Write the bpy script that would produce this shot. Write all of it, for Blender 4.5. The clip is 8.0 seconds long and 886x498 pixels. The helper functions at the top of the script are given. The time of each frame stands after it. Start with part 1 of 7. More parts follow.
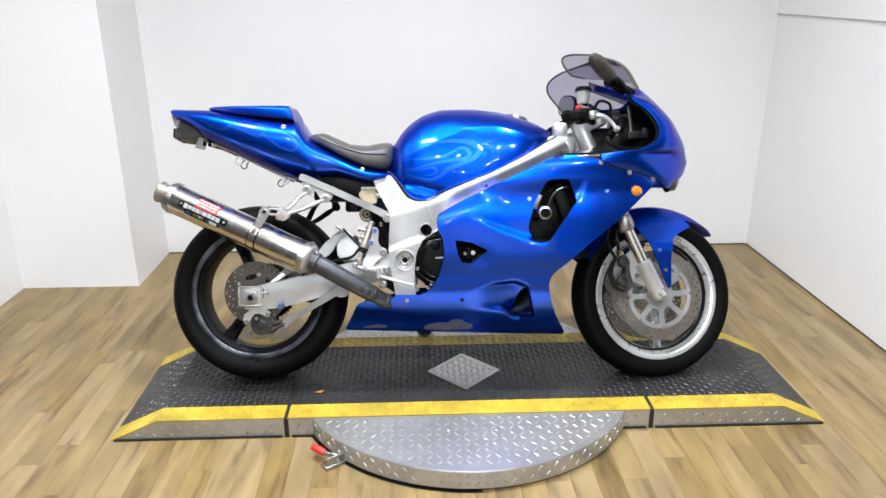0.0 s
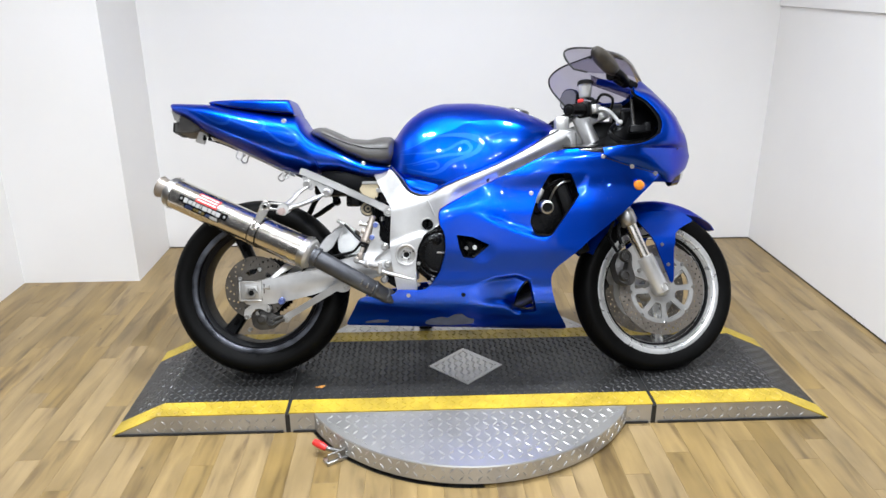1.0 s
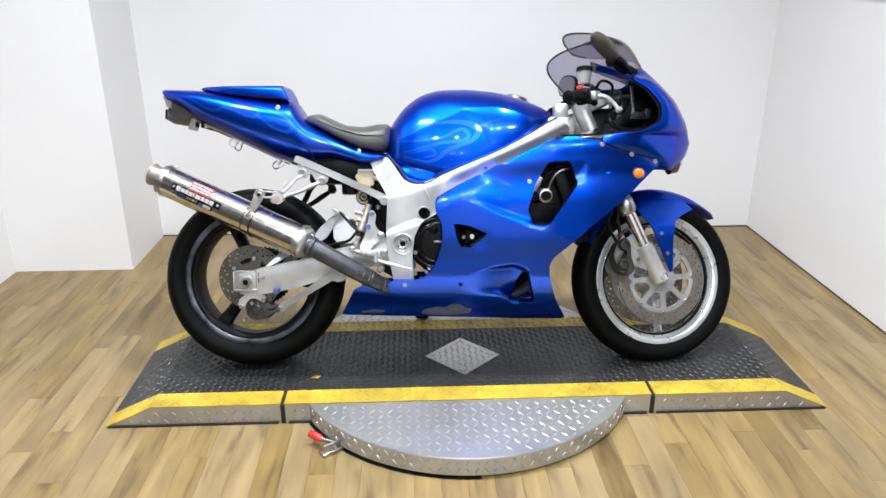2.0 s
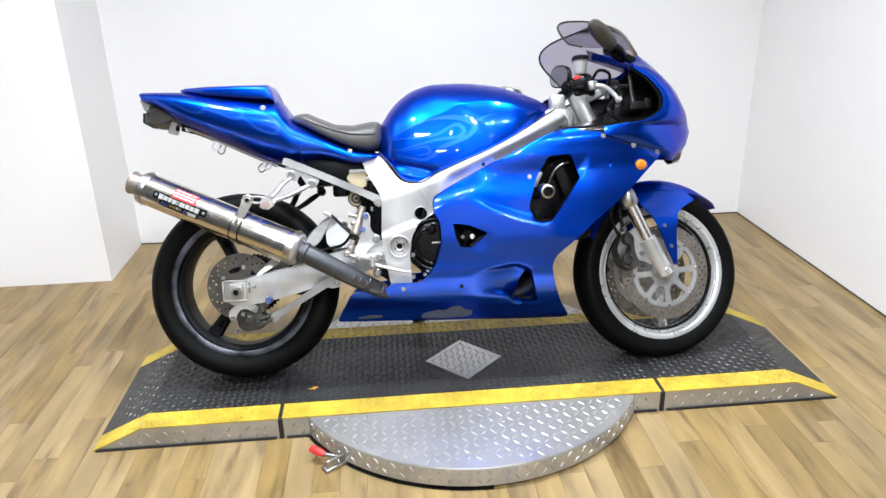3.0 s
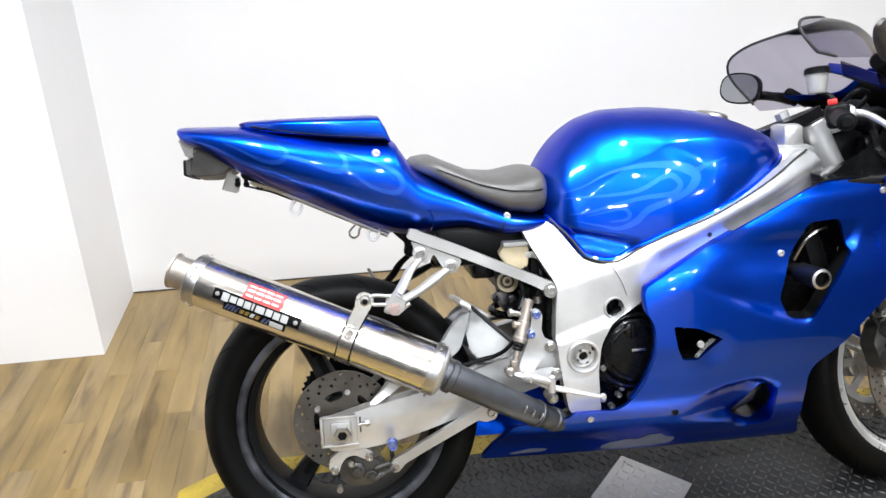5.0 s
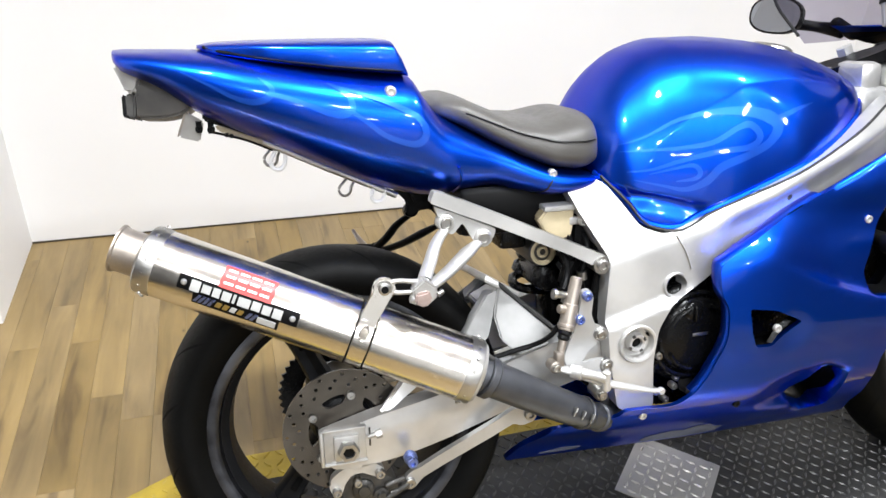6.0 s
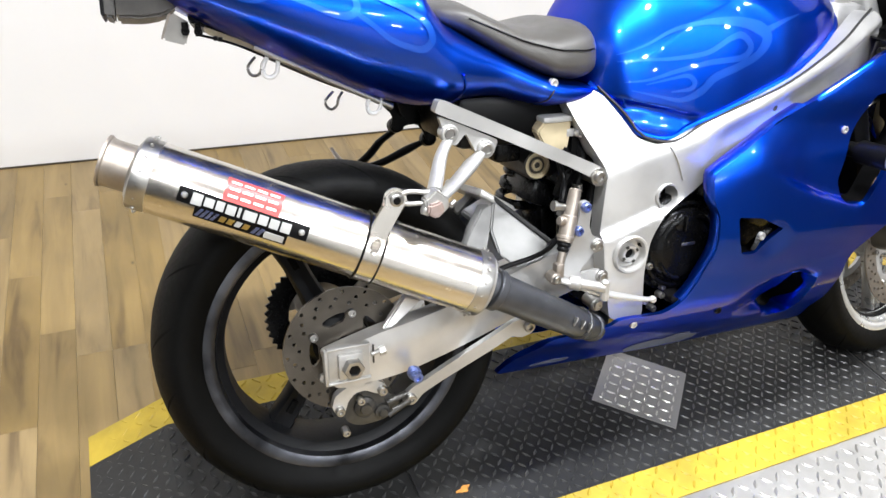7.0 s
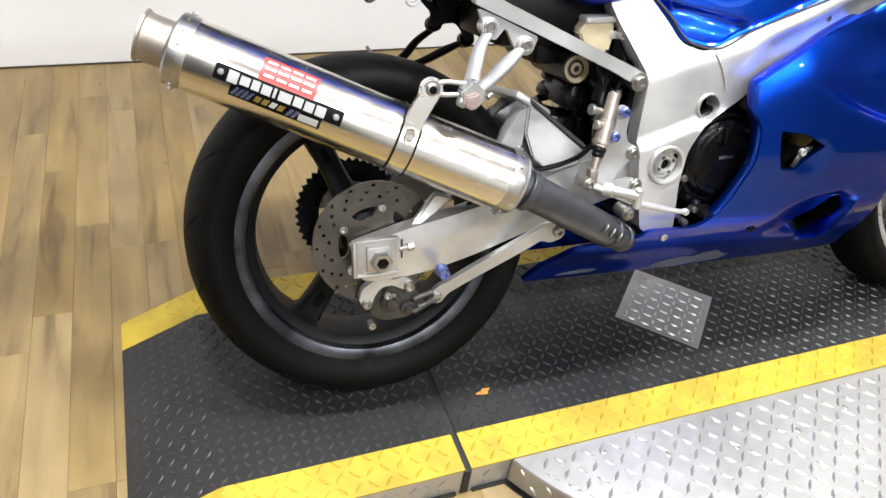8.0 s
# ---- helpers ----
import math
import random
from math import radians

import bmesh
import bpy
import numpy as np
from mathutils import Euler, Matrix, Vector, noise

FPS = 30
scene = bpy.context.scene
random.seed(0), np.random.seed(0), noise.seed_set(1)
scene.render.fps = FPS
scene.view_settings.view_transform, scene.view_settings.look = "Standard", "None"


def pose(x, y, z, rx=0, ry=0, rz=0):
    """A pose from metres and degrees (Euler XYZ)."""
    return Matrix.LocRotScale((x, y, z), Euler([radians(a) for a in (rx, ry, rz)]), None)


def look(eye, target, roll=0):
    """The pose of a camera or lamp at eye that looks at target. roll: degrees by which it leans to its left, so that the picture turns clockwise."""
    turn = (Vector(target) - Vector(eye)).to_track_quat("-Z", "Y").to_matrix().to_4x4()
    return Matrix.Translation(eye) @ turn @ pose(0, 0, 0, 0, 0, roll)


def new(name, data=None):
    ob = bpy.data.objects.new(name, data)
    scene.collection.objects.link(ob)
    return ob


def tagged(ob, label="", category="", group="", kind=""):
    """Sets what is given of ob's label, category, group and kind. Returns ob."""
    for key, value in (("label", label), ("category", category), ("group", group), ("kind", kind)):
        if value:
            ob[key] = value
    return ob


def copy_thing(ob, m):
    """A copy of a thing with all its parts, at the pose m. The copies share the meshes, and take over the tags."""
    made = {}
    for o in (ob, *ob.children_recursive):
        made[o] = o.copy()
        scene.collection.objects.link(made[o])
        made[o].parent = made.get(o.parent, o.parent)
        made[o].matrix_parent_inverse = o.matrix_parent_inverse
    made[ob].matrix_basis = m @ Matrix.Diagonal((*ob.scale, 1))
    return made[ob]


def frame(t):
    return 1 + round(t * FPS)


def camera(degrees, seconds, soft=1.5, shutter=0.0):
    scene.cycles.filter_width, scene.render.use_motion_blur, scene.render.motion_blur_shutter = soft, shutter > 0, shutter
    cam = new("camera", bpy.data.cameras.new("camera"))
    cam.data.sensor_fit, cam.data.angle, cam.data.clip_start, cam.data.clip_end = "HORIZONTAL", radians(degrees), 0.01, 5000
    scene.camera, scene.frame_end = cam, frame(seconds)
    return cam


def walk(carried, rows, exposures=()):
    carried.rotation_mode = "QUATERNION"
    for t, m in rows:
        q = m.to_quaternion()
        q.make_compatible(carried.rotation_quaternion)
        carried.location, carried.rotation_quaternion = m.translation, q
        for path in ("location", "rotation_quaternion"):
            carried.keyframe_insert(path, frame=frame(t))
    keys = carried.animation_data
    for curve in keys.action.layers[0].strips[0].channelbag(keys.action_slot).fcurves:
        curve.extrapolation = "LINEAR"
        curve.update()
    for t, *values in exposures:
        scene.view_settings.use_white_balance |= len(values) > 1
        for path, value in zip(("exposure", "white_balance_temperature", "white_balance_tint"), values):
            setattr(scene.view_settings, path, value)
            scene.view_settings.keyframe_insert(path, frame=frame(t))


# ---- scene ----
import functools

cam = camera(62.0, 8.0)
PATH = [
    (0, (-0.181, -2.363, 1.384), (-0.109, -0.481, 0.712), -0.2),
    (0.5, (-0.178, -2.357, 1.386), (-0.11, -0.478, 0.705), -0.2),
    (1, (-0.182, -2.352, 1.383), (-0.113, -0.475, 0.695), -0.3),
    (1.5, (-0.181, -2.344, 1.378), (-0.113, -0.471, 0.681), -0.4),
    (2.8, (-0.23, -2.245, 1.379), (-0.097, -0.396, 0.627), -0.6),
    (3, (-0.253, -2.219, 1.367), (-0.107, -0.366, 0.629), -1.5),
    (3.5, (-0.303, -2.076, 1.37), (-0.095, -0.214, 0.672), 0.0),
    (4, (-0.395, -1.798, 1.39), (-0.322, 0.051, 0.632), -0.9),
    (4.5, (-0.581, -1.562, 1.372), (-0.318, 0.274, 0.626), -0.5),
    (4.7, (-0.647, -1.482, 1.386), (-0.37, 0.339, 0.606), -0.8),
    (5.8, (-0.832, -0.977, 1.309), (-0.396, 0.739, 0.377), 1.1),
    (6, (-0.869, -0.955, 1.305), (-0.341, 0.692, 0.3), 2.8),
    (6.5, (-0.973, -0.909, 1.275), (-0.237, 0.64, 0.247), 3.6),
    (7, (-1.01, -0.907, 1.246), (-0.272, 0.571, 0.119), 6.4),
    (7.5, (-1.02, -0.931, 1.213), (-0.326, 0.503, 0.005), 8.0),
    (8, (-1.026, -0.941, 1.19), (-0.376, 0.464, -0.075), 8.2),
]
walk(cam, [(t, look(eye, target, roll)) for t, eye, target, roll in PATH], [(0, 0.14, 6130, 10), (1.5, 0.10, 6100, 10), (3.5, 0.32, 6080, 10), (4.7, 0.34, 6130, 10), (6, 0.40, 6350, 10), (7, 0.40, 6350, 10), (8, 0.30, 6450, 10)])

# ---- light ----
world = bpy.data.worlds.new("world")
scene.world = world
world.use_nodes = True
world.node_tree.nodes["Background"].inputs["Color"].default_value = (0.9, 0.95, 1.0, 1)
world.node_tree.nodes["Background"].inputs["Strength"].default_value = 0.015
scene.view_settings.exposure = 0.0
LAMP_WATTS = 19.5


# ---- materials ----
def shader(name, color, rough=0.5, metal=0.0, vary=0.0, scale=8.0, bump=0.0, bump_scale=60.0, coat=0.0, second=None, detail=6.0, spec=0.5, edge=None):
    """A principled surface whose colour and roughness vary at two scales, with fine relief."""
    m = bpy.data.materials.new(name)
    m.use_nodes = True
    nt = m.node_tree
    p = nt.nodes["Principled BSDF"]
    p.inputs["Base Color"].default_value = (*color, 1)
    p.inputs["Roughness"].default_value = rough
    p.inputs["Metallic"].default_value = metal
    p.inputs["Coat Weight"].default_value = coat
    p.inputs["Coat Roughness"].default_value = 0.03
    p.inputs["Specular IOR Level"].default_value = spec
    if edge:
        p.inputs["Specular Tint"].default_value = (*edge, 1)
    co = nt.nodes.new("ShaderNodeTexCoord")
    if vary or second:
        big = nt.nodes.new("ShaderNodeTexNoise")
        big.inputs["Scale"].default_value, big.inputs["Detail"].default_value = scale, detail
        nt.links.new(co.outputs["Object"], big.inputs["Vector"])
        ramp = nt.nodes.new("ShaderNodeValToRGB")
        a = second or tuple(c * (1 - vary) for c in color)
        ramp.color_ramp.elements[0].position, ramp.color_ramp.elements[1].position = 0.35, 0.65
        ramp.color_ramp.elements[0].color, ramp.color_ramp.elements[1].color = (*a, 1), (*color, 1)
        nt.links.new(big.outputs["Fac"], ramp.inputs["Fac"])
        nt.links.new(ramp.outputs["Color"], p.inputs["Base Color"])
        fine = nt.nodes.new("ShaderNodeTexNoise")
        fine.inputs["Scale"].default_value, fine.inputs["Detail"].default_value = scale * 9, 4
        nt.links.new(co.outputs["Object"], fine.inputs["Vector"])
        rr = nt.nodes.new("ShaderNodeMapRange")
        rr.inputs["To Min"].default_value, rr.inputs["To Max"].default_value = max(0.02, rough - 0.12), min(1, rough + 0.12)
        nt.links.new(fine.outputs["Fac"], rr.inputs["Value"])
        nt.links.new(rr.outputs["Result"], p.inputs["Roughness"])
    if bump:
        bn = nt.nodes.new("ShaderNodeTexNoise")
        bn.inputs["Scale"].default_value, bn.inputs["Detail"].default_value = bump_scale, 5
        nt.links.new(co.outputs["Object"], bn.inputs["Vector"])
        b = nt.nodes.new("ShaderNodeBump")
        b.inputs["Strength"].default_value, b.inputs["Distance"].default_value = bump, 0.002
        nt.links.new(bn.outputs["Fac"], b.inputs["Height"])
        nt.links.new(b.outputs["Normal"], p.inputs["Normal"])
    return m


def plank_material():
    """Light oak planks: grain along the board, a tone of its own for each board."""
    m = shader("oak_plank", (0.5, 0.35, 0.2), 0.38)
    nt = m.node_tree
    p = nt.nodes["Principled BSDF"]
    co = nt.nodes.new("ShaderNodeTexCoord")
    info = nt.nodes.new("ShaderNodeObjectInfo")
    mp = nt.nodes.new("ShaderNodeMapping")
    mp.inputs["Scale"].default_value = (14, 1.7, 1)
    shift = nt.nodes.new("ShaderNodeVectorMath")
    shift.operation = "MULTIPLY"
    shift.inputs[1].default_value = (37, 53, 11)
    nt.links.new(info.outputs["Random"], shift.inputs[0])
    nt.links.new(shift.outputs["Vector"], mp.inputs["Location"])
    nt.links.new(co.outputs["Object"], mp.inputs["Vector"])
    grain = nt.nodes.new("ShaderNodeTexNoise")
    grain.inputs["Scale"].default_value, grain.inputs["Detail"].default_value, grain.inputs["Distortion"].default_value = 1.6, 9, 0.6
    nt.links.new(mp.outputs["Vector"], grain.inputs["Vector"])
    ramp = nt.nodes.new("ShaderNodeValToRGB")
    e = ramp.color_ramp.elements
    e[0].position, e[0].color = 0.30, (0.140, 0.088, 0.030, 1)
    e[1].position, e[1].color = 0.72, (0.335, 0.226, 0.080, 1)
    mid = e.new(0.44)
    mid.color = (0.250, 0.166, 0.057, 1)
    nt.links.new(grain.outputs["Fac"], ramp.inputs["Fac"])
    # sparse dark knots and nicks
    knots = nt.nodes.new("ShaderNodeTexVoronoi")
    knots.inputs["Scale"].default_value = 5.5
    stretch = nt.nodes.new("ShaderNodeMapping")
    stretch.inputs["Scale"].default_value = (1.6, 0.9, 1)
    nt.links.new(shift.outputs["Vector"], stretch.inputs["Location"])
    nt.links.new(co.outputs["Object"], stretch.inputs["Vector"])
    nt.links.new(stretch.outputs["Vector"], knots.inputs["Vector"])
    spot = nt.nodes.new("ShaderNodeMapRange")
    spot.inputs["From Min"].default_value, spot.inputs["From Max"].default_value = 0.015, 0.055
    spot.inputs["To Min"].default_value, spot.inputs["To Max"].default_value = 0.28, 1.0
    nt.links.new(knots.outputs["Distance"], spot.inputs["Value"])
    mark = nt.nodes.new("ShaderNodeMix")
    mark.data_type, mark.blend_type = "RGBA", "MULTIPLY"
    mark.inputs["Factor"].default_value = 1.0
    nt.links.new(ramp.outputs["Color"], mark.inputs["A"])
    nt.links.new(spot.outputs["Result"], mark.inputs["B"])
    blotch = nt.nodes.new("ShaderNodeTexNoise")
    blotch.inputs["Scale"].default_value, blotch.inputs["Detail"].default_value = 3.2, 7
    spread = nt.nodes.new("ShaderNodeMapping")
    spread.inputs["Scale"].default_value = (2.2, 1.0, 1)
    nt.links.new(shift.outputs["Vector"], spread.inputs["Location"])
    nt.links.new(co.outputs["Object"], spread.inputs["Vector"])
    nt.links.new(spread.outputs["Vector"], blotch.inputs["Vector"])
    worn = nt.nodes.new("ShaderNodeMapRange")
    worn.inputs["From Min"].default_value, worn.inputs["From Max"].default_value = 0.34, 0.62
    worn.inputs["To Min"].default_value, worn.inputs["To Max"].default_value = 0.76, 1.05
    nt.links.new(blotch.outputs["Fac"], worn.inputs["Value"])
    stain = nt.nodes.new("ShaderNodeMix")
    stain.data_type, stain.blend_type = "RGBA", "MULTIPLY"
    stain.inputs["Factor"].default_value = 1.0
    nt.links.new(mark.outputs["Result"], stain.inputs["A"])
    nt.links.new(worn.outputs["Result"], stain.inputs["B"])
    tone = nt.nodes.new("ShaderNodeHueSaturation")
    val = nt.nodes.new("ShaderNodeMapRange")
    val.inputs["To Min"].default_value, val.inputs["To Max"].default_value = 0.82, 0.95
    sat = nt.nodes.new("ShaderNodeMapRange")
    sat.inputs["To Min"].default_value, sat.inputs["To Max"].default_value = 1.02, 0.86
    nt.links.new(info.outputs["Random"], val.inputs["Value"])
    nt.links.new(info.outputs["Random"], sat.inputs["Value"])
    nt.links.new(val.outputs["Result"], tone.inputs["Value"])
    nt.links.new(sat.outputs["Result"], tone.inputs["Saturation"])
    nt.links.new(stain.outputs["Result"], tone.inputs["Color"])
    nt.links.new(tone.outputs["Color"], p.inputs["Base Color"])
    b = nt.nodes.new("ShaderNodeBump")
    b.inputs["Strength"].default_value, b.inputs["Distance"].default_value = 0.12, 0.002
    nt.links.new(grain.outputs["Fac"], b.inputs["Height"])
    nt.links.new(b.outputs["Normal"], p.inputs["Normal"])
    return m


def glass_material(name, color, rough=0.02):
    """Tinted clear plastic: mostly see-through, with a gloss that grows at grazing angles."""
    m = bpy.data.materials.new(name)
    m.use_nodes = True
    nt = m.node_tree
    nt.nodes.remove(nt.nodes["Principled BSDF"])
    clear = nt.nodes.new("ShaderNodeBsdfTransparent")
    clear.inputs["Color"].default_value = (*color, 1)
    gloss = nt.nodes.new("ShaderNodeBsdfGlossy")
    gloss.inputs["Roughness"].default_value = rough
    fres = nt.nodes.new("ShaderNodeFresnel")
    fres.inputs["IOR"].default_value = 1.45
    mix = nt.nodes.new("ShaderNodeMixShader")
    nt.links.new(fres.outputs["Fac"], mix.inputs["Fac"])
    nt.links.new(clear.outputs["BSDF"], mix.inputs[1])
    nt.links.new(gloss.outputs["BSDF"], mix.inputs[2])
    nt.links.new(mix.outputs["Shader"], nt.nodes["Material Output"].inputs["Surface"])
    return m


def lamp_material():
    m = shader("lamp_glow", (1, 1, 1), 0.4)
    p = m.node_tree.nodes["Principled BSDF"]
    p.inputs["Emission Color"].default_value = (1, 0.97, 0.92, 1)
    p.inputs["Emission Strength"].default_value = 25
    return m


WALL = shader("white_wall_paint", (0.82, 0.81, 0.80), 0.55, vary=0.03, scale=1.5, bump=0.05, bump_scale=220)
DARKWALL = shader("unseen_dark_wall", (0.025, 0.025, 0.027), 0.6, vary=0.3, scale=2)
PALE = shader("unseen_grey_wall", (0.58, 0.58, 0.57), 0.6, vary=0.2, scale=2)
GLOSS = shader("gloss_black_plastic", (0.005, 0.005, 0.0055), 0.14, vary=0.2, scale=10, coat=0.5)
REARCAL = shader("worn_grey_caliper", (0.075, 0.072, 0.067), 0.42, metal=0.5, vary=0.5, scale=35, bump=0.15)
CEIL = shader("ceiling_paint", (0.78, 0.78, 0.77), 0.8, vary=0.04, scale=2, bump=0.1)
GAP = shader("dark_gap", (0.24, 0.16, 0.08), 0.8, vary=0.3)
GAPDARK = shader("dark_wall_gap", (0.05, 0.038, 0.025), 0.8, vary=0.4, scale=3)
PLANK = plank_material()
MAT = shader("black_tread_mat", (0.023, 0.0228, 0.0225), 0.40, vary=0.5, scale=4, bump=0.25, bump_scale=90, spec=0.35)
# bars lighter than the mat, with part of their highlights in the colour
TREADBAR = shader("glinting_mat_tread", (0.050, 0.050, 0.049), 0.36, vary=0.6, scale=5, spec=0.6)
YELLOW = shader("yellow_safety_tape", (0.52, 0.37, 0.030), 0.48, vary=0.38, scale=9, bump=0.15, bump_scale=120)
TREADPLATE = shader("aluminium_tread_plate", (0.49, 0.48, 0.46), 0.36, metal=0.72, vary=0.2, scale=6, bump=0.1, bump_scale=150)
# lozenges coloured brighter than their plate to stand in for glints
TREADTOP = shader("glinting_tread_lozenge", (0.56, 0.55, 0.53), 0.32, metal=0.8, vary=0.15, scale=8)
BLACKTRIM = shader("black_rubber_edge", (0.012, 0.012, 0.012), 0.6, vary=0.3, bump=0.1)
BLUE = shader("metallic_blue_paint", (0.003, 0.060, 0.55), 0.33, metal=0.97, coat=0.55, edge=(0.02, 0.08, 0.55), bump=0.01, bump_scale=500)
DECAL = shader("blue_decal", (0.006, 0.072, 0.60), 0.33, metal=0.97, coat=0.55, edge=(0.02, 0.08, 0.55))
FLAME = shader("pale_blue_flame_paint", (0.016, 0.102, 0.62), 0.36, metal=0.93, coat=0.55, edge=(0.05, 0.15, 0.6))
SCUFF = shader("worn_grey_blue_scuff", (0.075, 0.09, 0.15), 0.5, vary=0.3, scale=40)
RUBBER = shader("tyre_rubber", (0.0022, 0.0022, 0.0021), 0.56, vary=0.35, scale=14, bump=0.15, bump_scale=160, spec=0.08)
GROOVE = shader("groove_shade", (0.004, 0.004, 0.004), 0.8, vary=0.2, spec=0.05)
DARKRIM = shader("dark_grey_rim_paint", (0.006, 0.0062, 0.007), 0.42, metal=0.0, vary=0.3, scale=18, bump=0.06, spec=0.12)
LIP = shader("worn_silver_rim_lip", (0.78, 0.78, 0.77), 0.30, metal=0.7, vary=0.25, scale=5)
ALU = shader("brushed_aluminium", (0.60, 0.595, 0.585), 0.35, metal=0.60, vary=0.34, scale=7, bump=0.06, bump_scale=70)
BROWNPLASTIC = shader("dull_brown_plastic", (0.050, 0.042, 0.032), 0.45, vary=0.6, scale=28, bump=0.1)
BRACE = shader("satin_grey_alloy", (0.23, 0.228, 0.222), 0.46, metal=0.20, vary=0.30, scale=14, bump=0.06)
CAST = shader("cast_aluminium", (0.56, 0.55, 0.53), 0.42, metal=0.65, vary=0.30, scale=16, bump=0.18, bump_scale=180)
CHROME = shader("polished_steel", (0.70, 0.665, 0.61), 0.22, metal=1.0, vary=0.05, scale=6)
STEEL = shader("dull_steel", (0.46, 0.45, 0.43), 0.34, metal=1.0, vary=0.25, scale=22, bump=0.08)
DARKLIP = shader("worn_dark_rim_lip", (0.105, 0.109, 0.124), 0.34, metal=0.95, vary=0.85, scale=11, bump=0.08)
CALIPER = shader("grey_caliper_paint", (0.042, 0.039, 0.036), 0.40, metal=0.3, vary=0.4, scale=30, bump=0.1)
FARFLOOR = shader("unseen_grey_floor", (0.15, 0.148, 0.144), 0.6, vary=0.3, scale=3, bump=0.1)
DISC = shader("worn_brake_disc", (0.40, 0.355, 0.305), 0.33, metal=0.85, vary=0.22, scale=20, bump=0.05)
BROWNDISC = shader("browned_brake_disc", (0.115, 0.102, 0.086), 0.34, metal=0.85, vary=0.3, scale=20, bump=0.05)
PRINT = shader("pale_grey_print", (0.42, 0.42, 0.41), 0.35, vary=0.1, scale=60)
PIPE = shader("heat_grey_pipe", (0.085, 0.088, 0.098), 0.40, metal=0.6, vary=0.35, scale=14, bump=0.1)
BLACK = shader("black_plastic", (0.004, 0.004, 0.0043), 0.38, vary=0.25, scale=12, bump=0.06, spec=0.11)
ENGINE = shader("black_engine_paint", (0.004, 0.004, 0.0043), 0.25, vary=0.35, scale=16, bump=0.10, spec=0.18)
VINYL = shader("seat_vinyl", (0.070, 0.066, 0.061), 0.42, vary=0.18, scale=9, bump=0.3, bump_scale=420)
PEGPINK = shader("dull_pinkish_alloy", (0.46, 0.36, 0.33), 0.45, metal=0.6, vary=0.25, scale=40)
AGED = shader("aged_grey_brown_alloy", (0.42, 0.37, 0.32), 0.42, metal=0.8, vary=0.3, scale=30, bump=0.1)
CREAM = shader("aged_translucent_plastic", (0.50, 0.42, 0.27), 0.4, vary=0.25, scale=20)
AMBER = shader("amber_lens", (0.80, 0.26, 0.02), 0.12, vary=0.15, scale=60, coat=1.0)
FLUID = shader("grey_translucent_plastic", (0.40, 0.39, 0.365), 0.4, vary=0.25, scale=20)
SMOKE = shader("smoked_lens", (0.11, 0.10, 0.085), 0.10, vary=0.2, scale=25, coat=1.0)
BADGE_RED = shader("red_badge_print", (0.52, 0.035, 0.030), 0.38, vary=0.1, scale=40)
RED = shader("red_paint", (0.62, 0.03, 0.025), 0.4, vary=0.15, scale=20)
WHITE = shader("white_print", (0.80, 0.80, 0.79), 0.35, vary=0.05)
BLUEBOLT = shader("blue_anodised_bolt", (0.20, 0.26, 0.58), 0.30, metal=0.9, vary=0.1)
GOLD = shader("gold_anodised", (0.60, 0.46, 0.16), 0.3, metal=0.9, vary=0.15)
ORANGE = shader("orange_leaf_scrap", (0.62, 0.27, 0.05), 0.6, vary=0.3, scale=60)
# grey instead of silver, putting a darker reflection into the glass colour
MIRROR = shader("mirror_glass", (0.34, 0.35, 0.38), 0.015, metal=1.0)
SMOKE_CLEAR = glass_material("smoked_windscreen", (0.50, 0.48, 0.56))
GLOW = lamp_material()


# ---- building helpers ----
def part(name, bm, material, parent=None, label="", smooth=38.0):
    """Links a bmesh as one mesh object under a thing or a part."""
    bmesh.ops.recalc_face_normals(bm, faces=bm.faces)
    me = bpy.data.meshes.new(name)
    bm.to_mesh(me)
    bm.free()
    me.materials.append(material)
    if smooth:
        me.shade_smooth()
        me.set_sharp_from_angle(angle=radians(smooth))
    ob = new(name, me)
    ob.parent = parent
    if label:
        tagged(ob, label)
    return ob


def thing(name, m, label, category, group="", kind=""):
    ob = new(name)
    ob.matrix_world = m
    return tagged(ob, label, category, group, kind)


def box_bm(size, at=(0, 0, 0), bevel=0.0, rot=None, segments=2):
    bm = bmesh.new()
    bmesh.ops.create_cube(bm, size=1.0)
    bmesh.ops.scale(bm, vec=size, verts=bm.verts)
    if bevel:
        bmesh.ops.bevel(bm, geom=list(bm.edges), offset=bevel, segments=segments, affect="EDGES", profile=0.5)
    if rot is not None:
        bmesh.ops.transform(bm, matrix=rot, verts=bm.verts)
    bmesh.ops.translate(bm, vec=at, verts=bm.verts)
    return bm


def join(*bms):
    """Joins bmeshes of one part."""
    out = bmesh.new()
    for b in bms:
        me = bpy.data.meshes.new("tmp")
        b.to_mesh(me)
        b.free()
        out.from_mesh(me)
        bpy.data.meshes.remove(me)
    return out


def moved(bm, m):
    bmesh.ops.transform(bm, matrix=m, verts=bm.verts)
    return bm


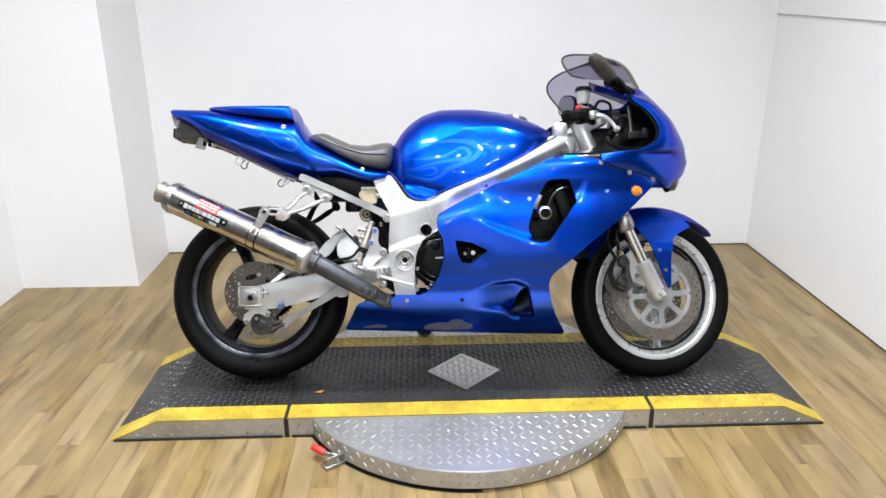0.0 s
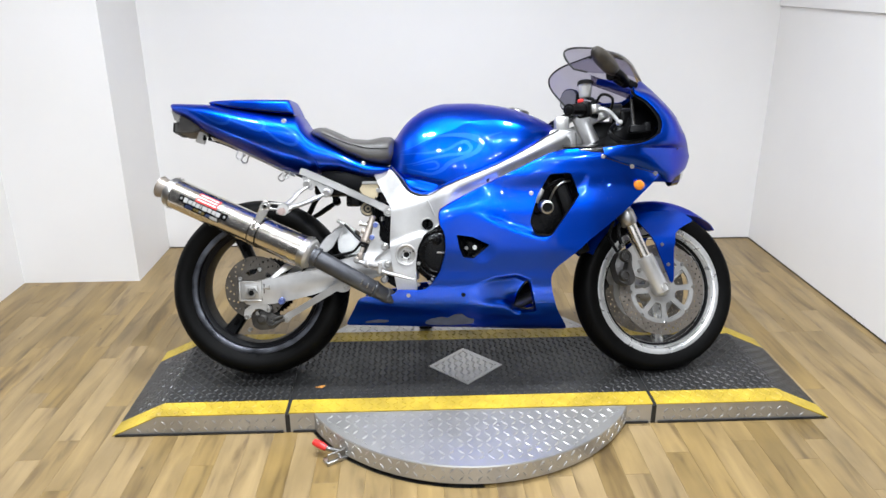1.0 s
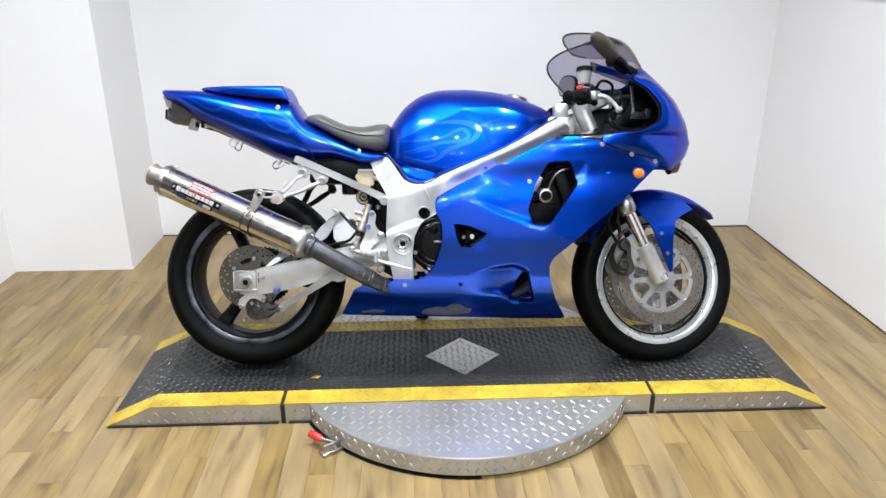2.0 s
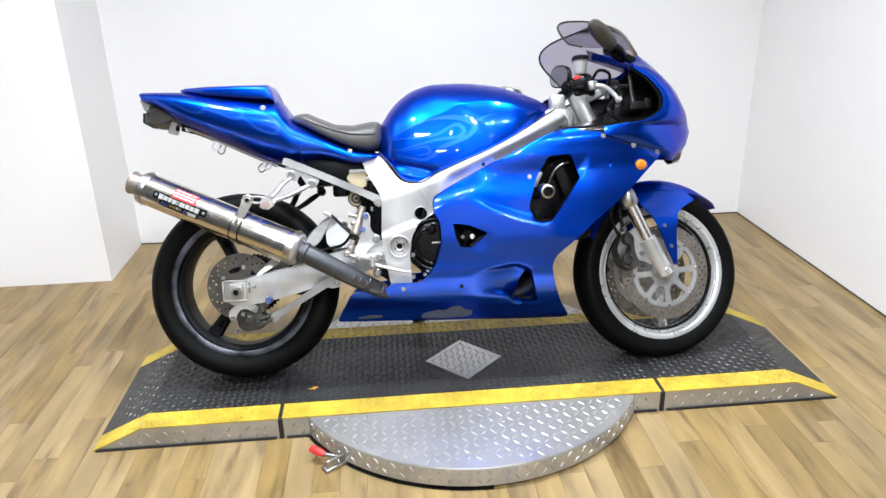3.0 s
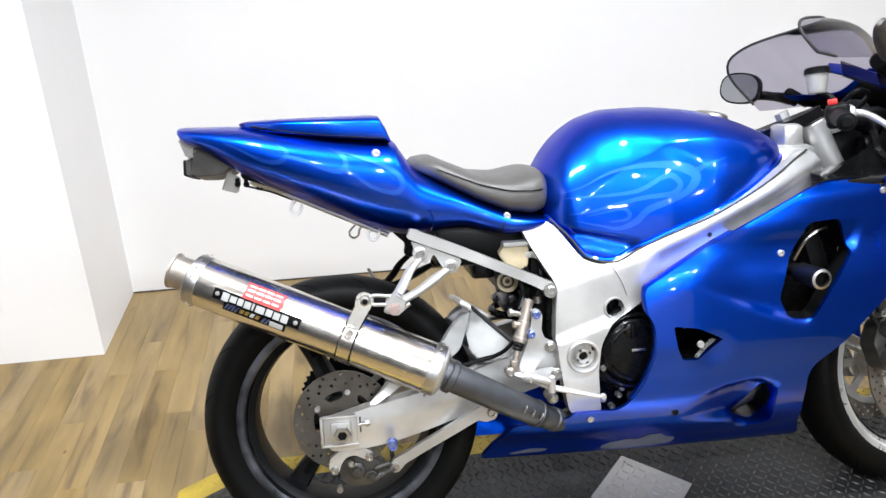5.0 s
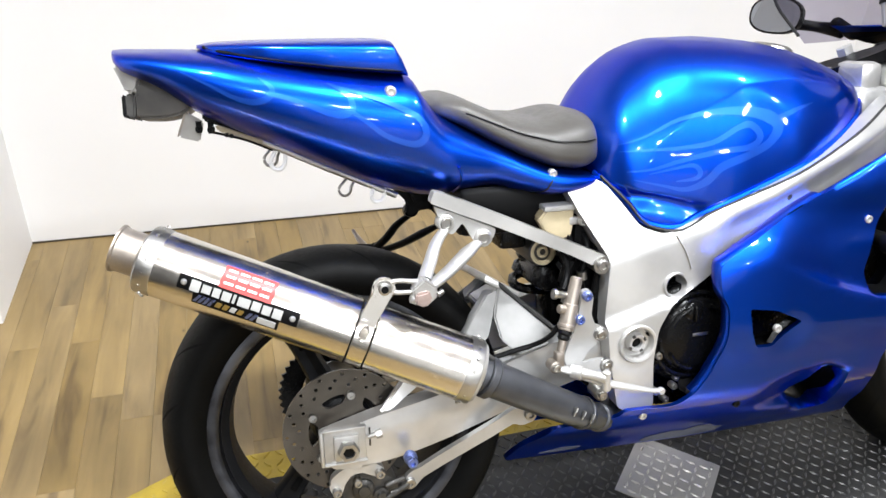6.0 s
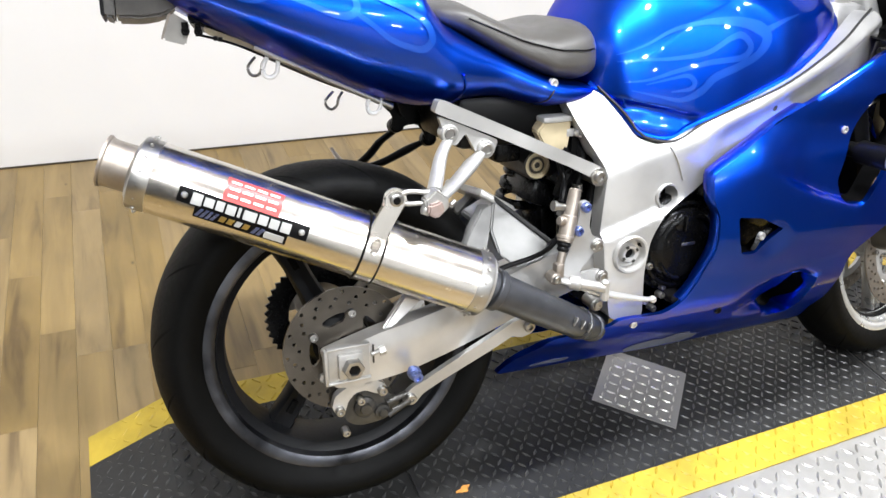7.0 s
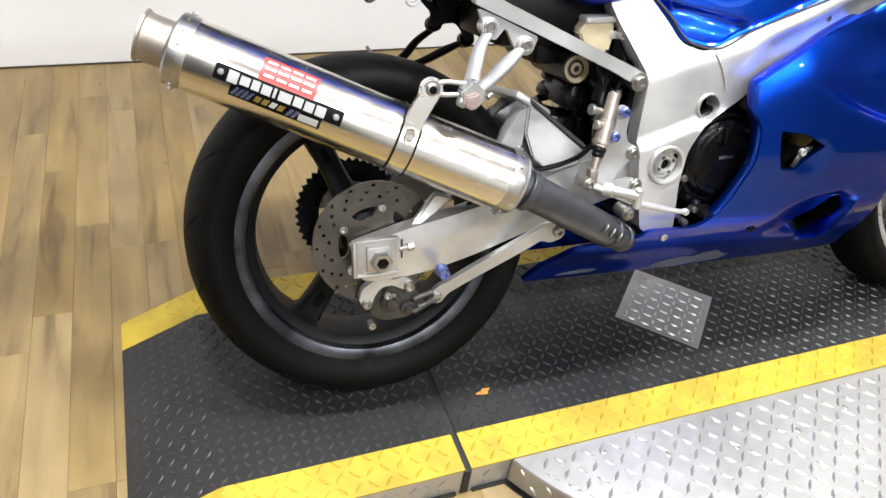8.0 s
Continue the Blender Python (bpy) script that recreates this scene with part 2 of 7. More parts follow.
def lathe_bm(profile, steps=48, m=None, closed=False, arc=360.0):
    """Turns a profile of (radius, along) about the local y axis."""
    bm = bmesh.new()
    full = arc >= 359.9
    n = steps if full else steps + 1
    rings = []
    for k in range(n):
        a = radians(arc) * k / steps
        rings.append([bm.verts.new((r * math.cos(a), y, r * math.sin(a))) for r, y in profile])
    last = len(profile) if closed else len(profile) - 1
    for k in range(steps):
        a, b = rings[k], rings[(k + 1) % n]
        for i in range(last):
            j = (i + 1) % len(profile)
            bm.faces.new((a[i], a[j], b[j], b[i]))
    bmesh.ops.remove_doubles(bm, verts=bm.verts, dist=1e-6)
    if m is not None:
        moved(bm, m)
    return bm


def along(a, b):
    """A matrix whose y axis runs from a to b, at a."""
    a, b = Vector(a), Vector(b)
    return Matrix.Translation(a) @ (b - a).to_track_quat("Y", "Z").to_matrix().to_4x4()


def rod_bm(a, b, r0, r1=None, steps=16, chamfer=0.0):
    """A round bar from a to b with closed, chamfered ends."""
    r1 = r0 if r1 is None else r1
    length = (Vector(b) - Vector(a)).length
    c = min(chamfer, length * 0.3)
    prof = [(0, 0), (r0 - c, 0), (r0, c), (r1, length - c), (r1 - c, length), (0, length)] if c else [(0, 0), (r0, 0), (r1, length), (0, length)]
    return lathe_bm(prof, steps, along(a, b))


def spline(points, per=6, closed=False):
    """A smooth curve through the points (Catmull-Rom)."""
    pts = [Vector(p) for p in points]
    n = len(pts)
    out = []
    for i in range(n if closed else n - 1):
        if closed:
            p0, p1, p2, p3 = pts[i - 1], pts[i], pts[(i + 1) % n], pts[(i + 2) % n]
        else:
            p0, p1, p2, p3 = pts[max(i - 1, 0)], pts[i], pts[i + 1], pts[min(i + 2, n - 1)]
        for k in range(per):
            t = k / per
            out.append(0.5 * ((2 * p1) + (p2 - p0) * t + (2 * p0 - 5 * p1 + 4 * p2 - p3) * t * t + (3 * p1 - p0 - 3 * p2 + p3) * t ** 3))
    if not closed:
        out.append(pts[-1])
    return out


def tube_bm(points, r, steps=10, per=6, radii=None, closed=False, flat=1.0):
    """A tube along a smooth curve; radii may change from point to point."""
    path = spline(points, per, closed)
    bm = bmesh.new()
    rings = []
    n = len(path)
    for i, p in enumerate(path):
        if closed:
            d = path[(i + 1) % n] - path[i - 1]
        else:
            d = path[min(i + 1, n - 1)] - path[max(i - 1, 0)]
        q = d.to_track_quat("Z", "Y").to_matrix()
        rad = r if radii is None else float(np.interp(i / (n - 1) * (len(radii) - 1), range(len(radii)), radii))
        rings.append([bm.verts.new(p + q @ Vector((math.cos(2 * math.pi * k / steps) * rad, math.sin(2 * math.pi * k / steps) * rad * flat, 0))) for k in range(steps)])
    for i in range(n if closed else n - 1):
        a, b = rings[i], rings[(i + 1) % n]
        for k in range(steps):
            bm.faces.new((a[k], a[(k + 1) % steps], b[(k + 1) % steps], b[k]))
    if not closed:
        bm.faces.new(rings[0])
        bm.faces.new(rings[-1])
    return bm


def inside(p, loop):
    x, y = p
    hit = False
    for i in range(len(loop)):
        (x0, y0), (x1, y1) = loop[i - 1], loop[i]
        if (y0 > y) != (y1 > y) and x < (x1 - x0) * (y - y0) / (y1 - y0) + x0:
            hit = not hit
    return hit


def round_loop(points, radius=0.012, per=4):
    """A polygon with rounded corners, as 2D points."""
    out = []
    n = len(points)
    for i in range(n):
        p0, p1, p2 = (Vector(points[j % n]).to_2d() for j in (i - 1, i, i + 1))
        a, b = p0 - p1, p2 - p1
        ra, rb = min(radius, a.length * 0.45), min(radius, b.length * 0.45)
        s, e = p1 + a.normalized() * ra, p1 + b.normalized() * rb
        for k in range(per + 1):
            t = k / per
            out.append(tuple(s * (1 - t) ** 2 + p1 * 2 * t * (1 - t) + e * t * t))
    return out


def resample(loop, step):
    out = []
    for i in range(len(loop)):
        a, b = Vector(loop[i - 1]), Vector(loop[i])
        n = max(1, int((b - a).length / step))
        out += [tuple(a + (b - a) * (k + 1) / n) for k in range(n)]
    return out


def circle(x, z, r, n=10):
    return [(x + r * math.cos(2 * math.pi * k / n), z + r * math.sin(2 * math.pi * k / n)) for k in range(n)]


def panel_bm(outline, width, thick=0.01, holes=(), step=0.02, side=-1, lip=0.0, fine=True, ridges=()):
    """A bowed sheet: an outline in the x-z plane with holes, pushed out sideways by width(x, z), with thickness
    and a rim that turns in by lip."""
    from mathutils.geometry import delaunay_2d_cdt
    loops = [resample(outline, step)] + [resample(h, step * 0.8) if fine else list(h) for h in holes]
    pts, edges = [], []
    for lp in loops:
        base = len(pts)
        pts += [Vector(p) for p in lp]
        edges += [(base + i, base + (i + 1) % len(lp)) for i in range(len(lp))]
    for line in ridges:
        fine_line = []
        for (x0, z0), (x1, z1) in zip(line, line[1:]):
            n = max(1, int(math.hypot(x1 - x0, z1 - z0) / (step * 0.7)))
            fine_line += [(x0 + (x1 - x0) * i / n, z0 + (z1 - z0) * i / n) for i in range(n)]
        fine_line = [p for p in fine_line + [line[-1]] if inside(p, loops[0]) and not any(inside(p, h) for h in loops[1:])]
        pts += [Vector(p) for p in fine_line]
    border = np.array([tuple(p) for p in pts])
    xs, zs = [p[0] for p in outline], [p[1] for p in outline]
    row = 0
    z = min(zs) + step * 0.5
    while z < max(zs):
        x = min(xs) + (step * 0.5 if row % 2 else step)
        while x < max(xs):
            if np.min((border[:, 0] - x) ** 2 + (border[:, 1] - z) ** 2) > (0.55 * step) ** 2 and inside((x, z), loops[0]) and not any(inside((x, z), h) for h in loops[1:]):
                pts.append(Vector((x, z)))
            x += step
        z += step * 0.87
        row += 1
    v2, _, f2, *_ = delaunay_2d_cdt(pts, edges, [], 0, 1e-6)
    keep = []
    for f in f2:
        c = sum((v2[i] for i in f), Vector((0, 0))) / len(f)
        if inside(c, loops[0]) and not any(inside(c, h) for h in loops[1:]):
            keep.append(f)
    bm = bmesh.new()
    outer = [bm.verts.new((v[0], side * width(v[0], v[1]), v[1])) for v in v2]
    inner = [bm.verts.new((v[0], side * (width(v[0], v[1]) - thick), v[1])) for v in v2]
    count = {}
    for f in keep:
        bm.faces.new([outer[i] for i in f])
        bm.faces.new([inner[i] for i in reversed(f)])
        for i in range(len(f)):
            k = (f[i], f[(i + 1) % len(f)])
            count[k] = count.get(k, 0) + 1
    for a, b in count:
        if (b, a) not in count:
            bm.faces.new((outer[b], outer[a], inner[a], inner[b]))
    bmesh.ops.delete(bm, geom=[v for v in bm.verts if not v.link_faces], context="VERTS")
    return bm


def loft_bm(stations, caps=True):
    """Joins closed rings (lists of points) into a skin."""
    bm = bmesh.new()
    rings = [[bm.verts.new(p) for p in ring] for ring in stations]
    n = len(rings[0])
    for a, b in zip(rings, rings[1:]):
        for k in range(n):
            bm.faces.new((a[k], a[(k + 1) % n], b[(k + 1) % n], b[k]))
    if caps:
        bm.faces.new(rings[0])
        bm.faces.new(rings[-1])
    return bm


def skin(rows, cols):
    """An open sheet from a grid of points."""
    bm = bmesh.new()
    g = [[bm.verts.new(p) for p in row] for row in rows]
    for a, b in zip(g, g[1:]):
        for k in range(cols - 1):
            bm.faces.new((a[k], a[k + 1], b[k + 1], b[k]))
    return bm


def thicken(bm, t):
    bmesh.ops.recalc_face_normals(bm, faces=bm.faces)
    bmesh.ops.solidify(bm, geom=list(bm.faces), thickness=t)
    return bm


def bolt_bm(at, r, h=0.005, side=-1):
    """A bolt head that faces sideways, with a socket."""
    prof = [(0, 0.4 * h), (r * 0.45, 0.4 * h), (r * 0.5, h), (r * 0.85, h), (r, h * 0.75), (r, -h)]
    return lathe_bm(prof, 12, Matrix.Translation(at) @ (Matrix.Identity(4) if side > 0 else Matrix.Rotation(math.pi, 4, "Z")))

# ---- the room ----
FLOOR_X0, FLOOR_X1, FLOOR_Y0, FLOOR_Y1, HIGH, BAY_Y = -2.12, 1.73, -5.2, 1.58, 2.9, -0.45


def slab(name, x0, x1, y0, y1, z0, z1, material, label, bevel=0.0):
    ob = part(name, box_bm((x1 - x0, y1 - y0, z1 - z0), ((x0 + x1) / 2, (y0 + y1) / 2, (z0 + z1) / 2), bevel), material, smooth=0)
    return tagged(ob, label, "wall" if "wall" in name else name.split("_")[0], kind="structure")


floor = slab("floor", FLOOR_X0 - 0.1, FLOOR_X1 + 0.1, FLOOR_Y0 - 0.1, FLOOR_Y1 + 0.1, -0.12, -0.006, GAP, "light oak plank floor of the photo bay")
# unseen grey floor, its tone set for reflections in the bike
slab("floor_workshop", FLOOR_X0, FLOOR_X1, FLOOR_Y0, -2.9, -0.006, -0.0005, FARFLOOR, "unseen grey floor past the boards, toned for reflections")
slab("wall_back", -1.66, FLOOR_X1 + 0.1, 1.518, 1.70, 0.0, HIGH, WALL, "smooth white painted back wall")
slab("wall_jog", -1.70, -1.545, 1.044, 1.518, 0.0, HIGH, WALL, "white painted side of a boxed-out corner")
slab("wall_box", -2.25, -1.70, 1.044, 1.20, 0.0, HIGH, WALL, "white painted face of a boxed-out corner")
slab("wall_left", -2.25, -2.10, BAY_Y, 1.044, 0.0, HIGH, WALL, "white painted side wall")
slab("wall_right", 1.688, 1.83, BAY_Y, 1.518, 0.0, 1.245, WALL, "white painted side wall, lower panel")
slab("wall_right_upper", 1.678, 1.83, BAY_Y, 1.518, 1.247, HIGH, WALL, "white upper wall panel, slightly proud of the lower")
# unseen walls: dark ones deepen the paint's reflections, the grey one lifts them
slab("wall_shop_left", -2.25, -2.10, FLOOR_Y0, BAY_Y, 0.0, HIGH, DARKWALL, "unseen dark wall that deepens reflections in the paint")
slab("wall_shop_right", 1.695, 1.83, FLOOR_Y0, BAY_Y, 0.0, HIGH, DARKWALL, "unseen dark wall that deepens reflections in the paint")
slab("wall_front", -2.25, 1.83, FLOOR_Y0 - 0.12, FLOOR_Y0, 0.0, HIGH, PALE, "unseen grey wall that brightens reflections in the paint")
slab("ceiling", -2.25, 1.83, FLOOR_Y0 - 0.12, 1.70, HIGH, HIGH + 0.1, CEIL, "plain pale ceiling")


slab("trim_back", -1.545, 1.688, 1.514, 1.5185, 0.0, 0.005, GAPDARK, "dark gap line along the foot of the wall")
slab("trim_right", 1.684, 1.6885, BAY_Y, 1.514, 0.0, 0.005, GAPDARK, "dark gap line along the foot of the wall")

# ceiling lamps: round downlights whose small discs show as dots in the paint; one row is added, unseen
def ceiling_lamp():
    lamp = thing("ceiling_lamp", Matrix.Identity(4), "round white recessed ceiling downlight, lit", "lamp", "ceiling lamps")
    part("ring", lathe_bm([(0.062, -0.002), (0.082, -0.004), (0.088, 0.006), (0.085, 0.022), (0.062, 0.022)], 24, Matrix.Rotation(radians(90), 4, "X"), closed=True), WHITE, lamp)
    part("bulb", lathe_bm([(0, -0.012), (0.03, -0.01), (0.058, 0.004), (0.058, 0.015), (0, 0.015)], 20, Matrix.Rotation(radians(90), 4, "X")), GLOW, lamp, "glowing frosted bulb")
    return lamp


first_lamp = ceiling_lamp()
k = 0
# the row at y -4.2 is unseen, added behind the camera for extra brightness
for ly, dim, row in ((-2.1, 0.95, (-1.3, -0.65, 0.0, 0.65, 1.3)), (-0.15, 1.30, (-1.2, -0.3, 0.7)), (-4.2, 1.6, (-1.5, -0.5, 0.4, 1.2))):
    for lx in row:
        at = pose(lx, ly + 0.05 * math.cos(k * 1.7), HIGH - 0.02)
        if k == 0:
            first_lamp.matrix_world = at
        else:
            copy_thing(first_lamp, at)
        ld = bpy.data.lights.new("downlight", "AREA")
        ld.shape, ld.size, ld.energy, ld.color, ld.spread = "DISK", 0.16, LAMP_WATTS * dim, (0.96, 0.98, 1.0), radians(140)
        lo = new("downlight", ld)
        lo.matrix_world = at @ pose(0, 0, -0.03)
        k += 1

# ---- the turntable stand ----
TOP, HALF_W, RAMP_IN, RAMP_OUT = 0.072, 0.283, 1.025, 1.178
SEAM_L, SEAM_R, CX = -0.612, 0.586, -0.015


def prism_bm(profile, y0, y1):
    """A solid of the x-z profile between two y."""
    bm = bmesh.new()
    a = [bm.verts.new((x, y0, z)) for x, z in profile]
    b = [bm.verts.new((x, y1, z)) for x, z in profile]
    n = len(profile)
    for i in range(n):
        bm.faces.new((a[i], a[(i + 1) % n], b[(i + 1) % n], b[i]))
    bm.faces.new(a)
    bm.faces.new(b)
    return bm


def tread_bm(x0, x1, y0, y1, surface, pitch=0.027, keep=None, size=1.0):
    """Raised lozenges in a herringbone, laid on surface(x, y) -> z."""
    verts, faces = [], []
    row = 0
    y = y0 + pitch / 2
    while y < y1:
        col = 0
        x = x0 + pitch / 2
        while x < x1:
            if keep is None or keep(x, y):
                a = radians(48 if (row + col) % 2 else -48) + 0.02 * math.sin(37 * x + 53 * y)
                ca, sa = math.cos(a), math.sin(a)
                lo, wi, hi = 0.0128 * size, 0.0040 * size, 0.0030
                base = len(verts)
                for u, v, h in ((lo, 0, 0), (0, wi, 0), (-lo, 0, 0), (0, -wi, 0), (lo * 0.66, 0, hi), (-lo * 0.66, 0, hi)):
                    px, py = x + u * ca - v * sa, y + u * sa + v * ca
                    verts.append((px, py, surface(px, py) + h))
                faces += [tuple(base + q for q in f) for f in ((0, 1, 4), (1, 5, 4), (1, 2, 5), (2, 3, 5), (3, 4, 5), (3, 0, 4))]
            x += pitch
            col += 1
        y += pitch
        row += 1
    me = bpy.data.meshes.new("tmp")
    me.from_pydata(verts, [], faces)
    bm = bmesh.new()
    bm.from_mesh(me)
    bpy.data.meshes.remove(me)
    return bm


def ramp_z(x, y):
    ax = abs(x - 0.0)
    return TOP if ax < RAMP_IN else max(0.003, TOP * (RAMP_OUT - ax) / (RAMP_OUT - RAMP_IN))


stand = thing("turntable_stand", pose(0, 0, 0), "low motorcycle turntable stand, black tread mat with yellow edges", "display stand")
STRIPE = 0.076
for name, xa, xb, label in (("ramp", -RAMP_OUT, SEAM_L - 0.006, "end ramp with black tread top"), ("deck", SEAM_L + 0.006, SEAM_R - 0.006, "centre deck with black tread top"), ("ramp", SEAM_R + 0.006, RAMP_OUT, "end ramp with black tread top")):
    xs = sorted({xa, xb} | ({-RAMP_IN} if xa < -RAMP_IN < xb else set()) | ({RAMP_IN} if xa < RAMP_IN < xb else set()))
    prof = [(xs[0], 0.0)] + [(x, ramp_z(x, 0) - 0.003) for x in xs] + [(xs[-1], 0.0)]
    prof = [p for i, p in enumerate(prof) if i == 0 or (Vector(p) - Vector(prof[i - 1])).length > 1e-4]
    body = part(name, prism_bm(prof, -HALF_W, HALF_W), TREADPLATE, stand, label, smooth=0)
    matp = [(x, ramp_z(x, 0) - 0.0028) for x in xs] + [(x, ramp_z(x, 0)) for x in reversed(xs)]
    part("tread_mat", prism_bm(matp, -HALF_W + STRIPE, HALF_W - STRIPE), MAT, body, "black raised-tread rubber mat", smooth=0)
    for y0, y1 in ((-HALF_W - 0.002, -HALF_W + STRIPE), (HALF_W - STRIPE, HALF_W + 0.002)):
        part("yellow_strip", prism_bm([(x, z + 0.0004 if j >= len(xs) else z) for j, (x, z) in enumerate(matp)], y0, y1), YELLOW, body, "worn yellow safety edge strip", smooth=0)
    part("base_gasket", box_bm((xb - xa - 0.02, 2 * HALF_W + 0.012, 0.006), ((xa + xb) / 2, 0, 0.003)), BLACKTRIM, body, smooth=0)
    ob = part("tread", tread_bm(xa + 0.006, xb - 0.006, -HALF_W + STRIPE, HALF_W - STRIPE, ramp_z, pitch=0.0205, keep=lambda x, y: abs(x + 0.015) + abs(y + 0.005) > 0.135, size=0.80), TREADBAR, body, smooth=0)
    tagged(ob, kind="stuff")
    for y0, y1 in ((-HALF_W, -HALF_W + STRIPE), (HALF_W - STRIPE, HALF_W)):
        ob = part("strip_tread", tread_bm(xa + 0.006, xb - 0.006, y0, y1, ramp_z), YELLOW, body, smooth=0)
        tagged(ob, kind="stuff")
    front = tread_bm(xa + 0.02, xb - 0.02, 0.004, TOP - 0.008, lambda x, y: 0.0, keep=lambda x, y: y < ramp_z(x, 0) - 0.014, size=0.8)
    ob = part("side_tread", moved(front, Matrix.Translation((0, -HALF_W, 0)) @ Matrix.Rotation(radians(90), 4, "X")), TREADTOP, body, smooth=0)
    tagged(ob, kind="stuff")
for sx in (SEAM_L, SEAM_R):
    part("seam_gasket", box_bm((0.014, 2 * HALF_W + 0.006, TOP - 0.006), (sx, 0, (TOP - 0.006) / 2)), BLACKTRIM, stand, "black rubber joint strip", smooth=0)

R_DISC = 0.585


def disc_half(front):
    """The round plate that shows past one long edge of the deck."""
    a0 = math.asin((HALF_W + 0.003) / R_DISC)
    arc = [(CX + R_DISC * math.cos(a), -R_DISC * math.sin(a) * front) for a in np.linspace(a0, math.pi - a0, 49)]
    bm = bmesh.new()
    lo = [bm.verts.new((x, y, 0.008)) for x, y in arc]
    mid = [bm.verts.new((x, y, TOP - 0.008)) for x, y in arc]
    hi = [bm.verts.new((x + (CX - x) * 0.004, y - y * 0.004, TOP - 0.004)) for x, y in arc]
    for a, b in ((lo, mid), (mid, hi)):
        for i in range(48):
            bm.faces.new((a[i], a[i + 1], b[i + 1], b[i]))
        bm.faces.new((a[-1], a[0], b[0], b[-1]))
    bm.faces.new(hi)
    bm.faces.new(lo)
    return bm


for sgn, label in ((1, "round aluminium tread plate apron"), (-1, "round aluminium tread plate apron")):
    apron = part("round_plate", disc_half(sgn), TREADPLATE, stand, label, smooth=30)
    y0, y1 = (-R_DISC, -HALF_W - 0.012) if sgn > 0 else (HALF_W + 0.012, R_DISC)
    ob = part("plate_tread", tread_bm(CX - R_DISC, CX + R_DISC, y0, y1, lambda x, y: TOP - 0.004, pitch=0.029, keep=lambda x, y: (x - CX) ** 2 + y * y < (R_DISC - 0.016) ** 2, size=1.1), TREADTOP, apron, smooth=0)
    tagged(ob, kind="stuff")
    flat = tread_bm(0.53 * R_DISC, (math.pi - 0.53) * R_DISC, 0.008, TOP - 0.012, lambda x, y: 0.0, size=0.85)
    for v in flat.verts:
        a, h, out = v.co.x / R_DISC, v.co.y, v.co.z
        v.co = (CX + (R_DISC + out) * math.cos(a), -sgn * (R_DISC + out) * math.sin(a), h + 0.004)
    ob = part("rim_tread", flat, TREADTOP, apron, smooth=0)
    tagged(ob, kind="stuff")
    part("skirt", lathe_bm([(R_DISC - 0.012, 0.0), (R_DISC + 0.008, 0.0), (R_DISC + 0.004, 0.012), (R_DISC - 0.012, 0.012)], 40, Matrix.Translation((CX, 0, 0)) @ Matrix.Rotation(radians(-90 * 1), 4, "X") @ Matrix.Rotation(radians(29.5 if sgn > 0 else 209.5), 4, "Y") @ Matrix.Scale(-1, 4, (0, 0, 1)) @ Matrix.Scale(-1, 4, (0, 0, 1)), closed=True, arc=121.0), BLACKTRIM, apron, "black rubber skirt")
    for a in np.linspace(0.75, math.pi - 0.75, 6):
        part("screw", moved(lathe_bm([(0, 0.0015), (0.004, 0.002), (0.0062, 0.0005), (0.0062, -0.002)], 10), Matrix.Translation((CX + 0.40 * math.cos(a) * 1.15, -sgn * (HALF_W + 0.03 + 0.2 * (math.sin(a) - 0.68)), TOP - 0.004)) @ Matrix.Rotation(radians(90), 4, "X")), STEEL, apron)

# the aluminium diamond set into the mat
dia = part("diamond_plate", moved(box_bm((0.187, 0.187, 0.003), (0, 0, 0)), Matrix.Translation((-0.017, -0.005, TOP + 0.0018)) @ Matrix.Rotation(radians(45), 4, "Z")), TREADPLATE, stand, "square of bright aluminium tread plate set cornerwise", smooth=0)
ob = part("diamond_tread", tread_bm(-0.15, 0.12, -0.14, 0.13, lambda x, y: TOP + 0.0033, pitch=0.0215, keep=lambda x, y: abs(x + 0.017) + abs(y + 0.005) < 0.118, size=0.82), TREADTOP, dia, smooth=0)
tagged(ob, kind="stuff")
for dx, dy in ((0.108, 0), (-0.108, 0), (0, 0.108), (0, -0.108)):
    part("screw", moved(lathe_bm([(0, 0.0022), (0.003, 0.0022), (0.0045, 0.0008), (0.0045, -0.001)], 10), Matrix.Translation((-0.017 + dx, -0.005 + dy, TOP + 0.0033)) @ Matrix.Rotation(radians(90), 4, "X")), STEEL, dia)

# foot latch with a red rubber grip beside the round plate
latch = thing("floor_latch", pose(-0.46, -0.43, 0, 0, 0, 0), "small steel foot latch with a red rubber grip on the floor", "latch")
part("base", box_bm((0.07, 0.035, 0.012), (0.015, -0.012, 0.006), 0.003, Matrix.Rotation(radians(35), 4, "Z")), STEEL, latch)
part("cheek", box_bm((0.06, 0.008, 0.03), (0.02, -0.018, 0.022), 0.003, Matrix.Rotation(radians(35), 4, "Z")), STEEL, latch)
part("arm", rod_bm((0.03, -0.01, 0.03), (-0.02, 0.012, 0.03), 0.007, chamfer=0.002), STEEL, latch)
part("grip", tube_bm([(-0.012, 0.008, 0.03), (-0.03, 0.018, 0.034), (-0.052, 0.034, 0.036)], 0.011, 12, radii=[0.009, 0.0125, 0.011]), RED, latch, "red rubber grip")
part("pin", rod_bm((0.035, -0.04, 0.024), (0.02, 0.012, 0.024), 0.004, chamfer=0.001), STEEL, latch)

# a scrap of dry leaf on the mat
leaf = bmesh.new()
